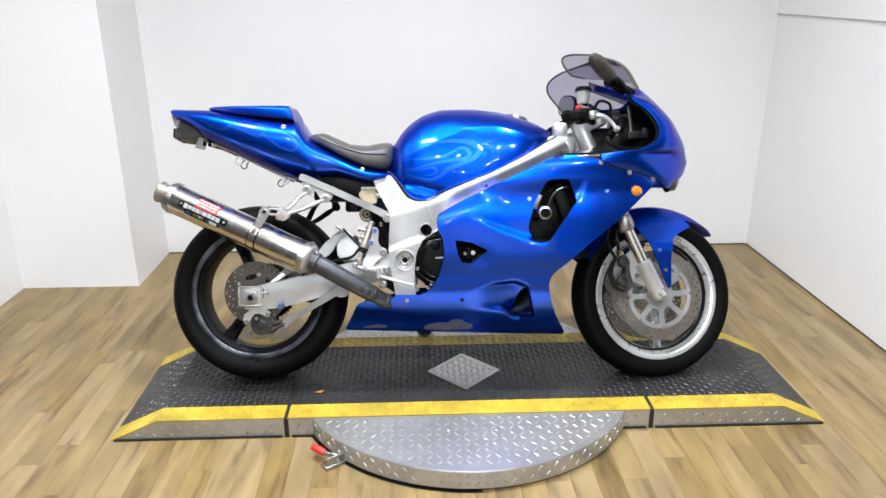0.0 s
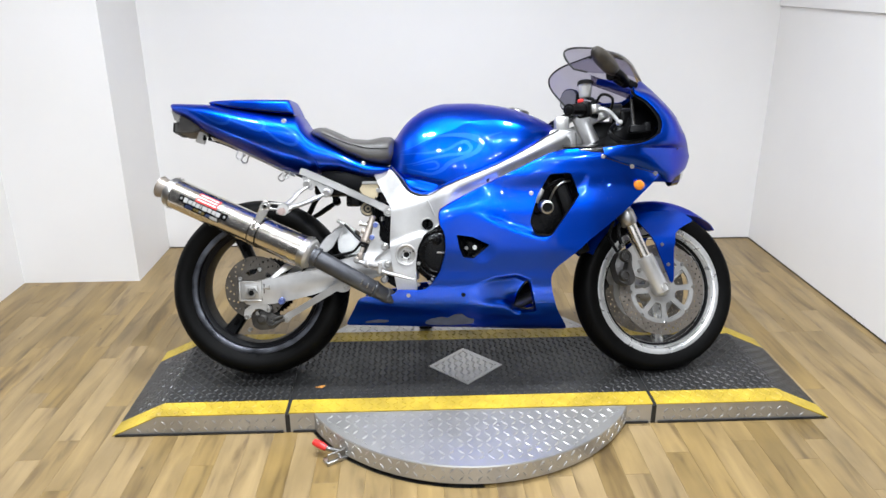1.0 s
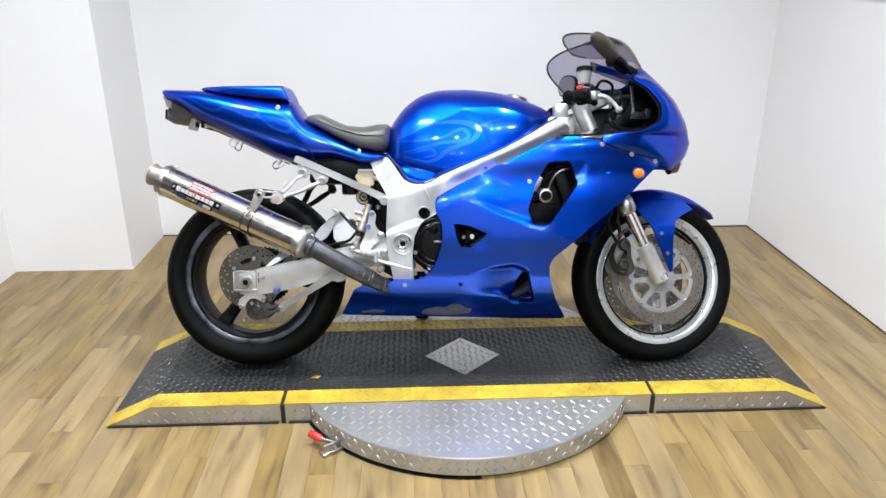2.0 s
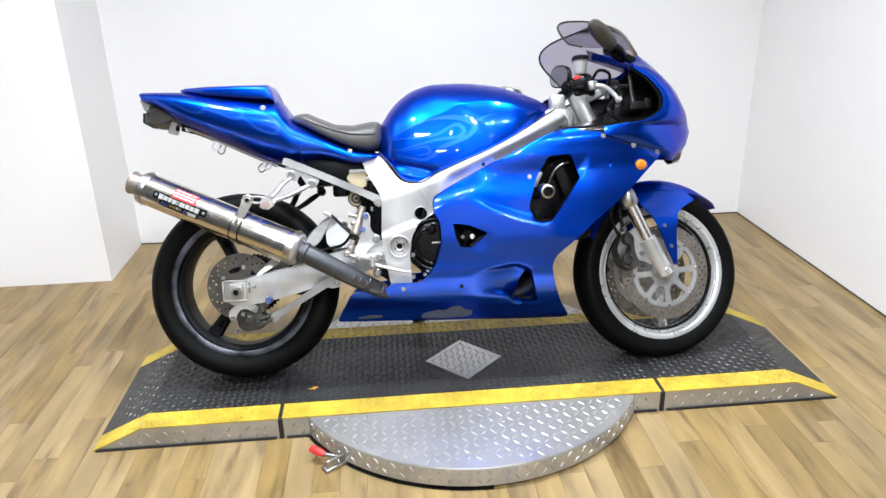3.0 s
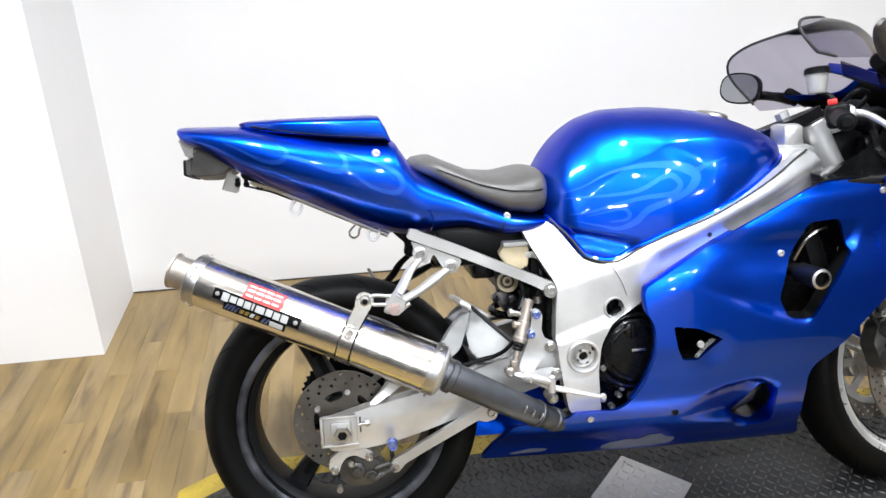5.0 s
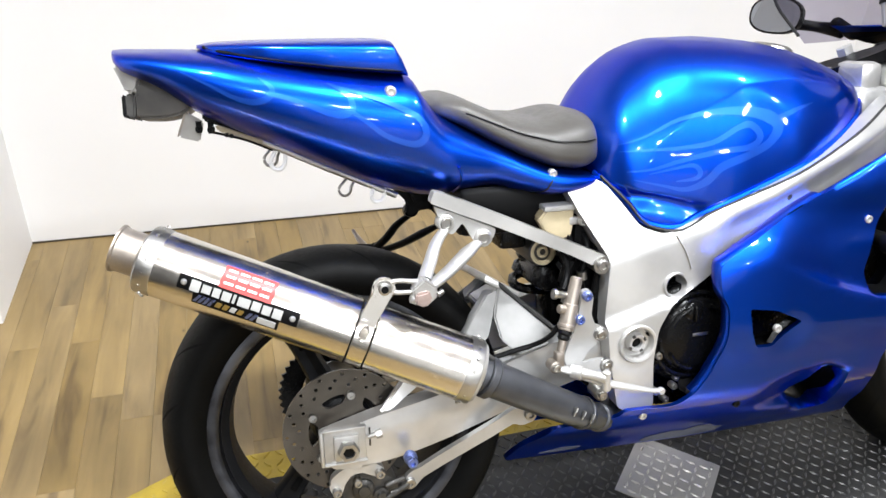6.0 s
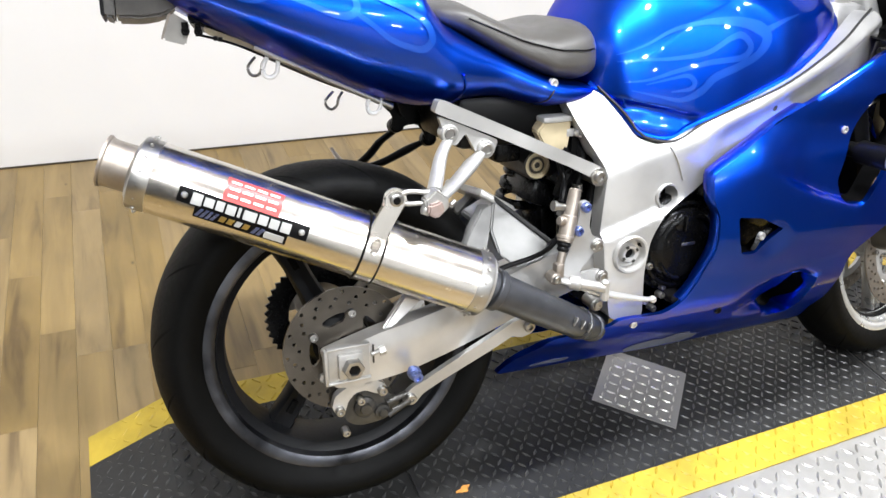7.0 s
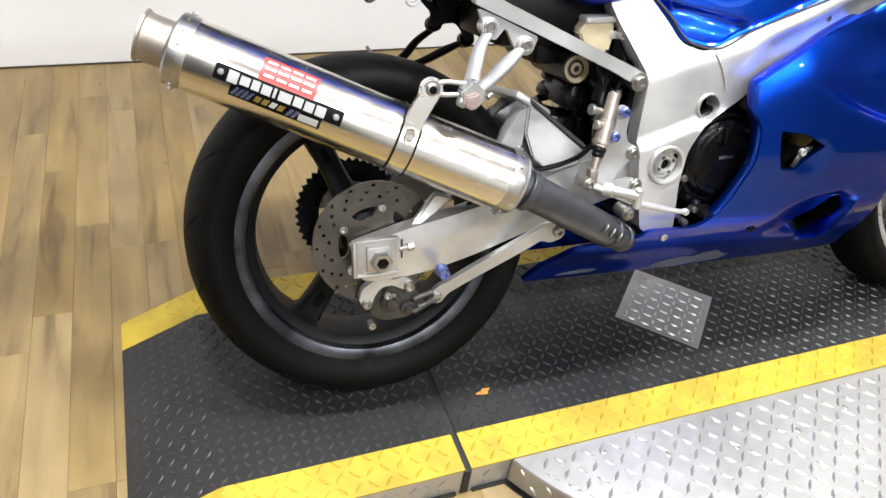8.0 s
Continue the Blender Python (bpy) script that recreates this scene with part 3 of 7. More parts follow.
lv = [leaf.verts.new((0.014 * math.cos(a) * (1 + 0.35 * math.sin(3 * a)), 0.0065 * math.sin(a) * (1 + 0.3 * math.cos(5 * a)), 0.0015 + 0.001 * math.sin(2 * a))) for a in np.linspace(0, 2 * math.pi, 18)[:-1]]
leaf.faces.new(lv)
ext = bmesh.ops.extrude_face_region(leaf, geom=list(leaf.faces))
bmesh.ops.translate(leaf, vec=(0, 0, 0.0015), verts=[v for v in ext["geom"] if isinstance(v, bmesh.types.BMVert)])
scrap = part("leaf_scrap", leaf, ORANGE, None, smooth=0)
scrap.matrix_world = pose(-0.522, -0.132, TOP + 0.0008, 0, 0, 15)
tagged(scrap, "torn scrap of dry orange leaf on the mat", "leaf")

# ---- the motorcycle ----
# x forward from the middle of the wheelbase, y to the left, z up from the tyres' contact line
LEAN_AWAY = 14.0
bike = thing("motorcycle", pose(-0.03, -0.015, TOP, -LEAN_AWAY, 0, -1.5), "blue sport motorcycle with silver frame, leaning on its side stand", "motorcycle")
REAR, FRONT = Vector((-0.698, -0.014, 0.302)), Vector((0.676, 0, 0.292))
WHEEL_LEAN = Matrix.Rotation(radians(-7.5), 4, "X")
# the front end turns to the left about the steering axis
HEAD, RAKE, STEER = Vector((0.398, 0, 0.83)), 24.0, 20.0
AXIS = Vector((-math.sin(radians(RAKE)), 0, math.cos(radians(RAKE))))
TURNED = Matrix.Translation(HEAD) @ Matrix.Rotation(radians(STEER), 4, AXIS) @ Matrix.Translation(-HEAD)


def interp(x, xs, ys):
    return float(np.interp(x, xs, ys))


@functools.lru_cache(maxsize=None)
def slopes(xs, ys):
    d = [(ys[i + 1] - ys[i]) / (xs[i + 1] - xs[i]) for i in range(len(xs) - 1)]
    m = [d[0]] + [0.0 if d[i - 1] * d[i] <= 0 else 2 * d[i - 1] * d[i] / (d[i - 1] + d[i]) for i in range(1, len(d))] + [d[-1]]
    return m


def curve(x, xs, ys):
    """Like interp, with a smooth line through the same stations."""
    if x <= xs[0]:
        return ys[0]
    if x >= xs[-1]:
        return ys[-1]
    i = max(k for k in range(len(xs) - 1) if xs[k] <= x)
    m, h = slopes(xs, ys), xs[i + 1] - xs[i]
    t = (x - xs[i]) / h
    return (1 + 2 * t) * (1 - t) ** 2 * ys[i] + t * (1 - t) ** 2 * h * m[i] + t * t * (3 - 2 * t) * ys[i + 1] + t * t * (t - 1) * h * m[i + 1]


def soft(x, a, b):
    t = min(1.0, max(0.0, (x - a) / (b - a)))
    return t * t * (3 - 2 * t)


# wheels
def tyre_bm(radius, half, bead, bead_half, steps=72):
    prof = [(bead - 0.012, bead_half * 0.72), (bead, bead_half * 0.97), (bead + 0.004, bead_half * 1.02), (bead + 0.02, half * 0.95)]
    for a in np.linspace(0.0, math.pi, 17):
        s = bead + 0.036
        prof.append((s + (radius - s) * math.sin(a) ** 0.9, half * math.cos(a)))
    prof += [(bead + 0.02, -half * 0.95), (bead + 0.004, -bead_half * 1.02), (bead, -bead_half * 0.97), (bead - 0.012, -bead_half * 0.72)]
    return lathe_bm(prof, steps)


def groove_bm(radius, half, bead, count):
    """Curved flat strips laid just over the tyre's skin, standing in for shaded tread grooves."""
    bm = bmesh.new()
    s = bead + 0.036
    for k in range(count):
        for sgn in (1, -1):
            a0 = 2 * math.pi * (k + (0.25 if sgn < 0 else 0)) / count
            rows = []
            for i in range(9):
                u = i / 8
                lat = 0.30 + 1.0 * u
                r = s + (radius - s) * math.sin(lat) ** 0.9 + 0.0005
                ang = a0 + 0.16 * u + 0.06 * u * u
                w = 0.0034 * math.sin(math.pi * min(1, u * 0.9 + 0.1)) / r
                rows.append([bm.verts.new(((r + e) * math.cos(ang + d), sgn * half * math.cos(lat), (r + e) * math.sin(ang + d))) for d, e in ((-w, 0), (w, 0))])
            for a, b in zip(rows, rows[1:]):
                bm.faces.new((a[0], a[1], b[1], b[0]))
    return bm


def rim_bm(radius, half):
    return lathe_bm([(radius - 0.002, half - 0.012), (radius - 0.016, half - 0.016), (radius - 0.030, half * 0.62), (radius - 0.036, 0.0), (radius - 0.030, -half * 0.62), (radius - 0.016, -half + 0.016), (radius - 0.002, -half + 0.012), (radius - 0.010, -half * 0.6), (radius - 0.02, 0), (radius - 0.010, half * 0.6)], 72, closed=True)


def lip_bm(radius, half, sgn):
    h = sgn * half
    return lathe_bm([(radius - 0.017, h - sgn * 0.018), (radius - 0.013, h - sgn * 0.004), (radius - 0.006, h), (radius + 0.0055, h - sgn * 0.001), (radius + 0.006, h - sgn * 0.006), (radius - 0.002, h - sgn * 0.014)], 72, closed=True)


def spoke_bm(r0, r1, angle, w0, w1, depth):
    """A tapered spoke with hollowed face, from hub to rim."""
    rings = []
    for u in np.linspace(0, 1, 7):
        r = r0 + (r1 - r0) * u
        w = (w0 + (w1 - w0) * (u ** 1.5)) * (1 - 0.25 * math.sin(math.pi * u))
        d = depth * (1 - 0.25 * u)
        ring = [(r, -d, -w * 0.75), (r, -d * 0.6, -w), (r, d * 0.6, -w), (r, d, -w * 0.75), (r, d * 0.75, 0), (r, d, w * 0.75), (r, d * 0.6, w), (r, -d * 0.6, w), (r, -d, w * 0.75), (r, -d * 0.75, 0)]
        rings.append(ring)
    return moved(loft_bm(rings), Matrix.Rotation(-angle, 4, "Y"))


def disc_bm(r_out, r_in, thick, rows, y):
    """A drilled brake disc."""
    holes = [circle(0, 0, r_in, 48)]
    for r, n, ph in rows:
        for k in range(n):
            a = 2 * math.pi * (k + ph) / n
            holes.append(circle(r * math.cos(a), r * math.sin(a), 0.0036, 6))
    bm = panel_bm(circle(0, 0, r_out, 72), lambda x, z: thick / 2, thick, holes, step=0.016, side=-1, fine=False)
    return moved(bm, Matrix.Translation((0, y, 0)))


def carrier_bm(r_out, r_in, arms, y, thick, window=0.62):
    """The spider that holds the disc: a ring with windows between its arms."""
    holes = [circle(0, 0, r_in * 0.55, 24)]
    for k in range(arms):
        a0 = 2 * math.pi * (k + 0.5) / arms
        half = math.pi / arms * window
        ro, ri = r_out * 0.86, r_in * 1.12
        loop = [(ro * math.cos(a0 + d), ro * math.sin(a0 + d)) for d in np.linspace(-half, half, 5)]
        loop += [(ri * math.cos(a0 + d), ri * math.sin(a0 + d)) for d in np.linspace(half * 0.7, -half * 0.7, 3)]
        holes.append(round_loop(loop, 0.008, 2))
    bm = panel_bm(circle(0, 0, r_out, 60), lambda x, z: thick / 2, thick, holes, step=0.014, fine=False)
    return moved(bm, Matrix.Translation((0, y, 0)))


rear_at = Matrix.Translation(REAR) @ WHEEL_LEAN
wheel = part("rear_wheel", moved(rim_bm(0.222, 0.074), rear_at), DARKRIM, bike, "dark grey three-spoke alloy rear wheel")
part("tyre", moved(tyre_bm(0.303, 0.090, 0.224, 0.071), rear_at), RUBBER, wheel, "wide black sport tyre")
ob = part("tread_groove", moved(groove_bm(0.303, 0.090, 0.224, 16), rear_at), GROOVE, wheel)
tagged(ob, kind="stuff")
for sgn in (1, -1):
    part("rim_lip", moved(lip_bm(0.222, 0.074, sgn), rear_at), DARKLIP, wheel, "scuffed grey rim lip")
for ang in (234, 114, 354):
    part("spoke", moved(spoke_bm(0.045, 0.192, radians(ang), 0.026, 0.024, 0.026), rear_at), DARKRIM, wheel)
    # a dark block stands in for the shaded slot of the spoke
    part("spoke_slot", moved(box_bm((0.026, 0.004, 0.012), (0.150, -0.0205, 0), 0.0018), rear_at @ Matrix.Rotation(-radians(ang), 4, "Y")), GROOVE, wheel)
part("hub", moved(lathe_bm([(0, -0.075), (0.022, -0.075), (0.05, -0.06), (0.058, -0.03), (0.058, 0.03), (0.05, 0.06), (0.022, 0.075), (0, 0.075)], 32), rear_at), DARKRIM, wheel)
part("brake_disc", moved(disc_bm(0.106, 0.070, 0.005, ((0.099, 16, 0), (0.089, 16, 0.36), (0.079, 16, 0.70)), -0.098), rear_at), BROWNDISC, wheel, "brown drilled steel rear brake disc")
part("disc_carrier", moved(carrier_bm(0.074, 0.042, 5, -0.096, 0.008), rear_at), BROWNDISC, wheel)
for k in range(5):
    a = 2 * math.pi * (k + 0.1) / 5
    part("disc_bolt", moved(bolt_bm((0.062 * math.cos(a), -0.101, 0.062 * math.sin(a)), 0.0075, 0.006), rear_at), STEEL, wheel)
# toothed sprocket and chain on the far side
teeth = [(0.098 + (0.007 if k % 2 else 0.0)) for k in range(86)]
spro = [(r * math.cos(2 * math.pi * k / 86), r * math.sin(2 * math.pi * k / 86)) for k, r in enumerate(teeth)]
part("sprocket", moved(panel_bm(spro, lambda x, z: 0.003, 0.006, [circle(0, 0, 0.06, 32)], step=0.02, fine=False), rear_at @ Matrix.Translation((0, 0.105, 0))), ENGINE, wheel)

# the front wheel, turned a little to the left and leaning with the fork
front_at = bike.matrix_world.inverted() @ pose(0.659, 0.056, 0.332, -23.0, 0, 9.0)
fwheel = part("front_wheel", moved(rim_bm(0.222, 0.052), front_at), DARKRIM, bike, "silver-lipped three-spoke alloy front wheel")
part("tyre", moved(tyre_bm(0.292, 0.060, 0.224, 0.050), front_at), RUBBER, fwheel, "black sport tyre")
ob = part("tread_groove", moved(groove_bm(0.292, 0.060, 0.224, 15), front_at), GROOVE, fwheel)
tagged(ob, kind="stuff")
for sgn in (1, -1):
    part("rim_lip", moved(join(lip_bm(0.222, 0.052, sgn), lathe_bm([(0.206, sgn * 0.040), (0.192, sgn * 0.020), (0.189, sgn * 0.020), (0.203, sgn * 0.042)], 72, closed=True)), front_at), LIP, fwheel, "bright silver rim lip")
for ang in (150, 270, 30):
    part("spoke", moved(spoke_bm(0.04, 0.190, radians(ang), 0.022, 0.020, 0.020), front_at), LIP, fwheel)
part("hub", moved(lathe_bm([(0, -0.06), (0.02, -0.06), (0.045, -0.05), (0.045, 0.05), (0.02, 0.06), (0, 0.06)], 28), front_at), LIP, fwheel)
for sgn in (-1, 1):
    part("brake_disc", moved(disc_bm(0.158, 0.118, 0.005, ((0.150, 30, 0), (0.140, 30, 0.5), (0.130, 30, 0.0)), sgn * 0.072), front_at), DISC, fwheel, "large drilled steel front brake disc")
    part("disc_carrier", moved(carrier_bm(0.120, 0.046, 8, sgn * 0.070, 0.008, 0.76), front_at), ALU, fwheel, "pale alloy disc carrier")
    for k in range(8):
        a = 2 * math.pi * k / 8
        part("disc_button", moved(bolt_bm((0.117 * math.cos(a), sgn * 0.075, 0.117 * math.sin(a)), 0.0065, 0.004, sgn), front_at), STEEL, fwheel)

# upside-down fork with its axle lugs
DOWN = -AXIS
OFFSET = Vector((math.cos(radians(RAKE)), 0, math.sin(radians(RAKE)))) * 0.028


def fork_point(s, side):
    """A point on a fork leg, s metres below the top clamp."""
    return HEAD + OFFSET + AXIS * 0.06 + DOWN * s + Vector((0, side * 0.105, 0))


for side in (-1, 1):
    leg = part("fork_leg", moved(rod_bm(fork_point(0.38, side), fork_point(0.60, side), 0.0215, steps=24), TURNED), CHROME, bike, "upside-down fork leg with bright inner tube")
    part("upper_tube", moved(rod_bm(fork_point(0.02, side), fork_point(0.38, side), 0.027, steps=24, chamfer=0.003), TURNED), ALU, leg, "silver upper fork tube")
    part("dust_seal", moved(lathe_bm([(0, 0), (0.027, 0), (0.031, 0.008), (0.031, 0.040), (0.026, 0.052), (0.022, 0.055), (0, 0.055)], 24, along(fork_point(0.368, side), fork_point(0.5, side))), TURNED), STEEL, leg)
    part("top_cap", moved(rod_bm(fork_point(0.006, side), fork_point(0.02, side), 0.020, steps=18, chamfer=0.003), TURNED), BLUEBOLT if side > 0 else ALU, leg)
    a, b = fork_point(0.54, side), FRONT + Vector((0.004, side * 0.105, -0.015))
    part("axle_lug", moved(join(rod_bm(a, b, 0.0285, 0.027, 24, 0.003), rod_bm(FRONT + Vector((0, side * 0.075, 0)), FRONT + Vector((0, side * 0.118, 0)), 0.027, steps=24, chamfer=0.004)), TURNED), ALU, leg, "pale alloy axle lug")
    part("axle", moved(lathe_bm([(0.008, 0.0), (0.008, 0.012), (0.013, 0.014), (0.017, 0.012), (0.018, 0.0), (0.018, -0.02)], 20, Matrix.Translation(FRONT + Vector((0, side * 0.117, 0))) @ (Matrix.Rotation(math.pi, 4, "Z") if side < 0 else Matrix.Identity(4))), TURNED), STEEL, leg)
    # caliper behind the leg, on its bracket
    outline = round_loop([(x - 0.035, z - 0.012) for x, z in ((-0.150, 0.030), (-0.165, 0.075), (-0.150, 0.130), (-0.118, 0.150), (-0.095, 0.128), (-0.100, 0.085), (-0.085, 0.040), (-0.115, 0.015))], 0.014)
    cal = part("brake_caliper", moved(panel_bm(outline, lambda x, z: 0.112 - 6.0 * (x + 0.160) ** 2 + 0.004 * math.sin(90 * z) * math.sin(70 * x), 0.036, [round_loop([(-0.175, 0.063), (-0.167, 0.088), (-0.153, 0.086), (-0.157, 0.058)], 0.005)], step=0.012, side=side), TURNED @ Matrix.Translation(FRONT + Vector((0.024, 0, 0)))), CALIPER, leg, "dark grey four-piston brake caliper")
    for px, pz in ((-0.172, 0.040), (-0.163, 0.106)):
        part("piston_cap", moved(lathe_bm([(0, 0.004), (0.011, 0.004), (0.013, 0.009), (0.018, 0.008), (0.020, 0.002), (0.020, -0.010)], 22, Matrix.Translation((px, side * 0.117, pz)) @ (Matrix.Identity(4) if side > 0 else Matrix.Rotation(math.pi, 4, "Z"))), TURNED @ Matrix.Translation(FRONT + Vector((0.024, 0, 0)))), CALIPER, cal, "round worn piston cap")
    part("banjo_bolt", moved(bolt_bm(FRONT + Vector((-0.147, side * 0.110, 0.142)), 0.008, 0.009, side), TURNED), STEEL, leg)
    part("caliper_bracket", moved(panel_bm(round_loop([(-0.125, 0.125), (-0.075, 0.165), (-0.03, 0.12), (-0.005, 0.05), (-0.03, 0.02), (-0.105, 0.045)], 0.012), lambda x, z: 0.096, 0.012, [circle(-0.045, 0.075, 0.013)], side=side), TURNED @ Matrix.Translation(FRONT)), CAST, leg)
    for dx, dz in ((-0.078, 0.062), (-0.06, 0.142)):
        part("bracket_bolt", moved(bolt_bm(FRONT + Vector((dx, side * 0.098, dz)), 0.008, 0.006, side), TURNED), STEEL, leg)
    hose = [FRONT + Vector(p) for p in ((-0.147, side * 0.11, 0.142), (-0.15, side * 0.105, 0.21), (-0.10, side * 0.085, 0.27), (-0.115, side * 0.05, 0.36), (-0.16, side * 0.03, 0.46))]
    part("brake_hose", moved(tube_bm(hose, 0.0065, 8), TURNED), BLACK, leg, "black rubber brake hose")
    part("hose_loop", moved(tube_bm([FRONT + Vector(p) for p in ((-0.165, side * 0.11, 0.120), (-0.185, side * 0.10, 0.18), (-0.160, side * 0.09, 0.24), (-0.175, side * 0.06, 0.31), (-0.20, side * 0.04, 0.38))], 0.0055, 8), TURNED), BLACK, leg)

# triple clamps and steering stem
clampt = [(0.05, -0.135), (0.05, 0.135), (0.0, 0.125), (-0.035, 0.05), (-0.04, 0.0), (-0.035, -0.05), (0.0, -0.125)]
for s, nm, mat_, th in ((0.0, "top_clamp", BLACK, 0.022), (0.20, "bottom_clamp", CAST, 0.03)):
    bm = bmesh.new()
    vs = [bm.verts.new((x, y, 0)) for x, y in round_loop(clampt, 0.02)]
    bm.faces.new(vs)
    r = bmesh.ops.extrude_face_region(bm, geom=list(bm.faces))
    bmesh.ops.translate(bm, vec=(0, 0, th), verts=[v for v in r["geom"] if isinstance(v, bmesh.types.BMVert)])
    part(nm, moved(bm, TURNED @ Matrix.Translation(HEAD + AXIS * (0.045 - s)) @ Matrix.Rotation(radians(-RAKE), 4, "Y")), mat_, bike, "forged fork clamp")
part("stem_nut", moved(rod_bm(HEAD + AXIS * 0.06, HEAD + AXIS * 0.085, 0.016, steps=6), TURNED), ALU, bike)

# clip-on bars with grips, levers and switchgear
for side in (-1, 1):
    root = HEAD + OFFSET + AXIS * 0.015 + Vector((0, side * 0.105, 0))
    g0, g1 = root + Vector((-0.070, side * 0.045, 0.004)), root + Vector((-0.195, side * 0.155, -0.045))
    bar = part("clip_on_bar", moved(rod_bm(root, g0 + (g1 - g0) * 0.3, 0.011, steps=16), TURNED), BLACK, bike, "black clip-on handlebar")
    part("bar_clamp", moved(rod_bm(root - AXIS * 0.014, root + AXIS * 0.014, 0.032, steps=24, chamfer=0.003), TURNED), CAST, bar)
    d = (g1 - g0).normalized()
    prof = [(0, 0.0), (0.019, 0.0), (0.021, 0.004), (0.0175, 0.010)]
    for k in range(10):
        prof += [(0.0175, 0.012 + k * 0.0115), (0.0165, 0.016 + k * 0.0115), (0.0175, 0.020 + k * 0.0115)]
    prof += [(0.018, 0.13), (0, 0.133)]
    part("grip", moved(lathe_bm(prof, 18, along(g0 + d * 0.055, g1)), TURNED), BLACK, bar, "ribbed black rubber grip")
    part("bar_end", moved(rod_bm(g1 - d * 0.002, g1 + d * 0.018, 0.0145, 0.012, 16, 0.003), TURNED), BLACK, bar)
    sw = moved(box_bm((0.045, 0.038, 0.05), (0, 0, 0), 0.010, segments=3), TURNED @ Matrix.Translation(g0 + d * 0.034) @ d.to_track_quat("Y", "Z").to_matrix().to_4x4())
    swo = part("switch_housing", sw, BLACK, bar, "black switch housing")
    if side < 0:
        part("kill_switch", moved(box_bm((0.018, 0.016, 0.012), (0.008, 0, 0.030), 0.003), TURNED @ Matrix.Translation(g0 + d * 0.034) @ d.to_track_quat("Y", "Z").to_matrix().to_4x4()), RED, swo, "red kill switch")
    lev = [g0 + d * 0.02 + Vector((0.035, 0, 0.004)), g0 + Vector((0.048, side * 0.030, -0.006)), g0 + Vector((0.054, side * 0.065, -0.036)), g0 + Vector((0.056, side * 0.095, -0.070))]
    part("lever", moved(tube_bm(lev, 0.006, 10, radii=[0.009, 0.0075, 0.0065, 0.006]), TURNED), ALU, bar, "bare alloy hand lever")
    part("lever_ball", moved(lathe_bm([(0, -0.011), (0.007, -0.009), (0.0105, 0), (0.007, 0.009), (0, 0.011)], 14, Matrix.Translation(lev[-1])), TURNED), ALU, bar)
    mc = moved(box_bm((0.03, 0.06, 0.028), (0, 0, 0), 0.007), TURNED @ Matrix.Translation(g0 + d * 0.015 + Vector((0.032, 0, 0.006))) @ d.to_track_quat("Y", "Z").to_matrix().to_4x4())
    part("master_cylinder", mc, CAST, bar)
    if side < 0:
        rp = Matrix.Translation((0.402, -0.078, 0.936))
        part("brake_reservoir", moved(lathe_bm([(0, 0), (0.017, 0), (0.019, 0.004), (0.0235, 0.042), (0, 0.042)], 24), rp @ Matrix.Rotation(radians(90), 4, "X")), FLUID, bar, "translucent grey brake fluid cup")
        part("lid", moved(lathe_bm([(0, 0.014), (0.023, 0.014), (0.0265, 0.011), (0.027, 0.0), (0, 0.0)], 24), rp @ Matrix.Translation((0, 0, 0.042)) @ Matrix.Rotation(radians(90), 4, "X")), BLACK, bar, "black screw lid")
        part("reservoir_hose", moved(tube_bm([(0.402, -0.078, 0.938), (0.425, -0.085, 0.930), (0.430, -0.10, 0.915), (0.415, -0.12, 0.900)], 0.006, 8), Matrix.Identity(4)), BLACK, bar)

# front mudguard: an arched shell with a spear down each fork leg
rows = []
for a in np.linspace(radians(38), radians(150), 25):
    u = (a - radians(38)) / radians(112)
    hw = 0.074 * (0.30 + 0.70 * min(1, (u / 0.22)) ** 0.7) if u < 0.22 else 0.074
    drop = 0.040 * soft(u, 0.0, 0.3)
    row = []
    for v in np.linspace(-1, 1, 15):
        r = 0.322 - drop * abs(v) ** 2.6 - 0.004
        row.append((r * math.cos(a), hw * v / (1 + 0.08 * v * v), r * math.sin(a)))
    rows.append(row)
fender = part("front_mudguard", moved(thicken(skin(rows, 15), 0.003), front_at), BLUE, bike, "glossy blue front mudguard")
spear = round_loop([(-0.085, 0.268), (-0.035, 0.294), (0.03, 0.292), (0.10, 0.268), (0.135, 0.232), (0.075, 0.208), (0.050, 0.190), (0.032, 0.13), (0.022, 0.03), (0.012, 0.018), (-0.002, 0.062), (-0.042, 0.19)], 0.010)
for side in (-1, 1):
    part("mudguard_arm", moved(panel_bm(spear, lambda x, z: 0.078 + 0.045 * soft(0.27 - z, 0.0, 0.12) - 0.02 * soft(z, 0.25, 0.29), 0.006, side=side), front_at), BLUE, fender)
    for dx, dz in ((0.006, 0.085), (-0.010, 0.155)):
        part("screw", moved(bolt_bm((dx, side * 0.124, dz), 0.006, 0.004, side), front_at), STEEL, fender)

# ---- frame, swingarm, engine ----
spar = [(-0.300, 0.702), (-0.272, 0.722), (-0.232, 0.706), (-0.180, 0.632), (-0.138, 0.618), (-0.037, 0.660), (0.137, 0.735), (0.286, 0.816), (0.328, 0.832), (0.365, 0.79), (0.34, 0.72), (0.164, 0.66), (0.05, 0.60), (-0.045, 0.555), (-0.075, 0.528), (-0.125, 0.500), (-0.150, 0.452), (-0.157, 0.390), (-0.152, 0.298), (-0.219, 0.302), (-0.236, 0.397), (-0.243, 0.461), (-0.240, 0.523), (-0.236, 0.579), (-0.280, 0.658)]


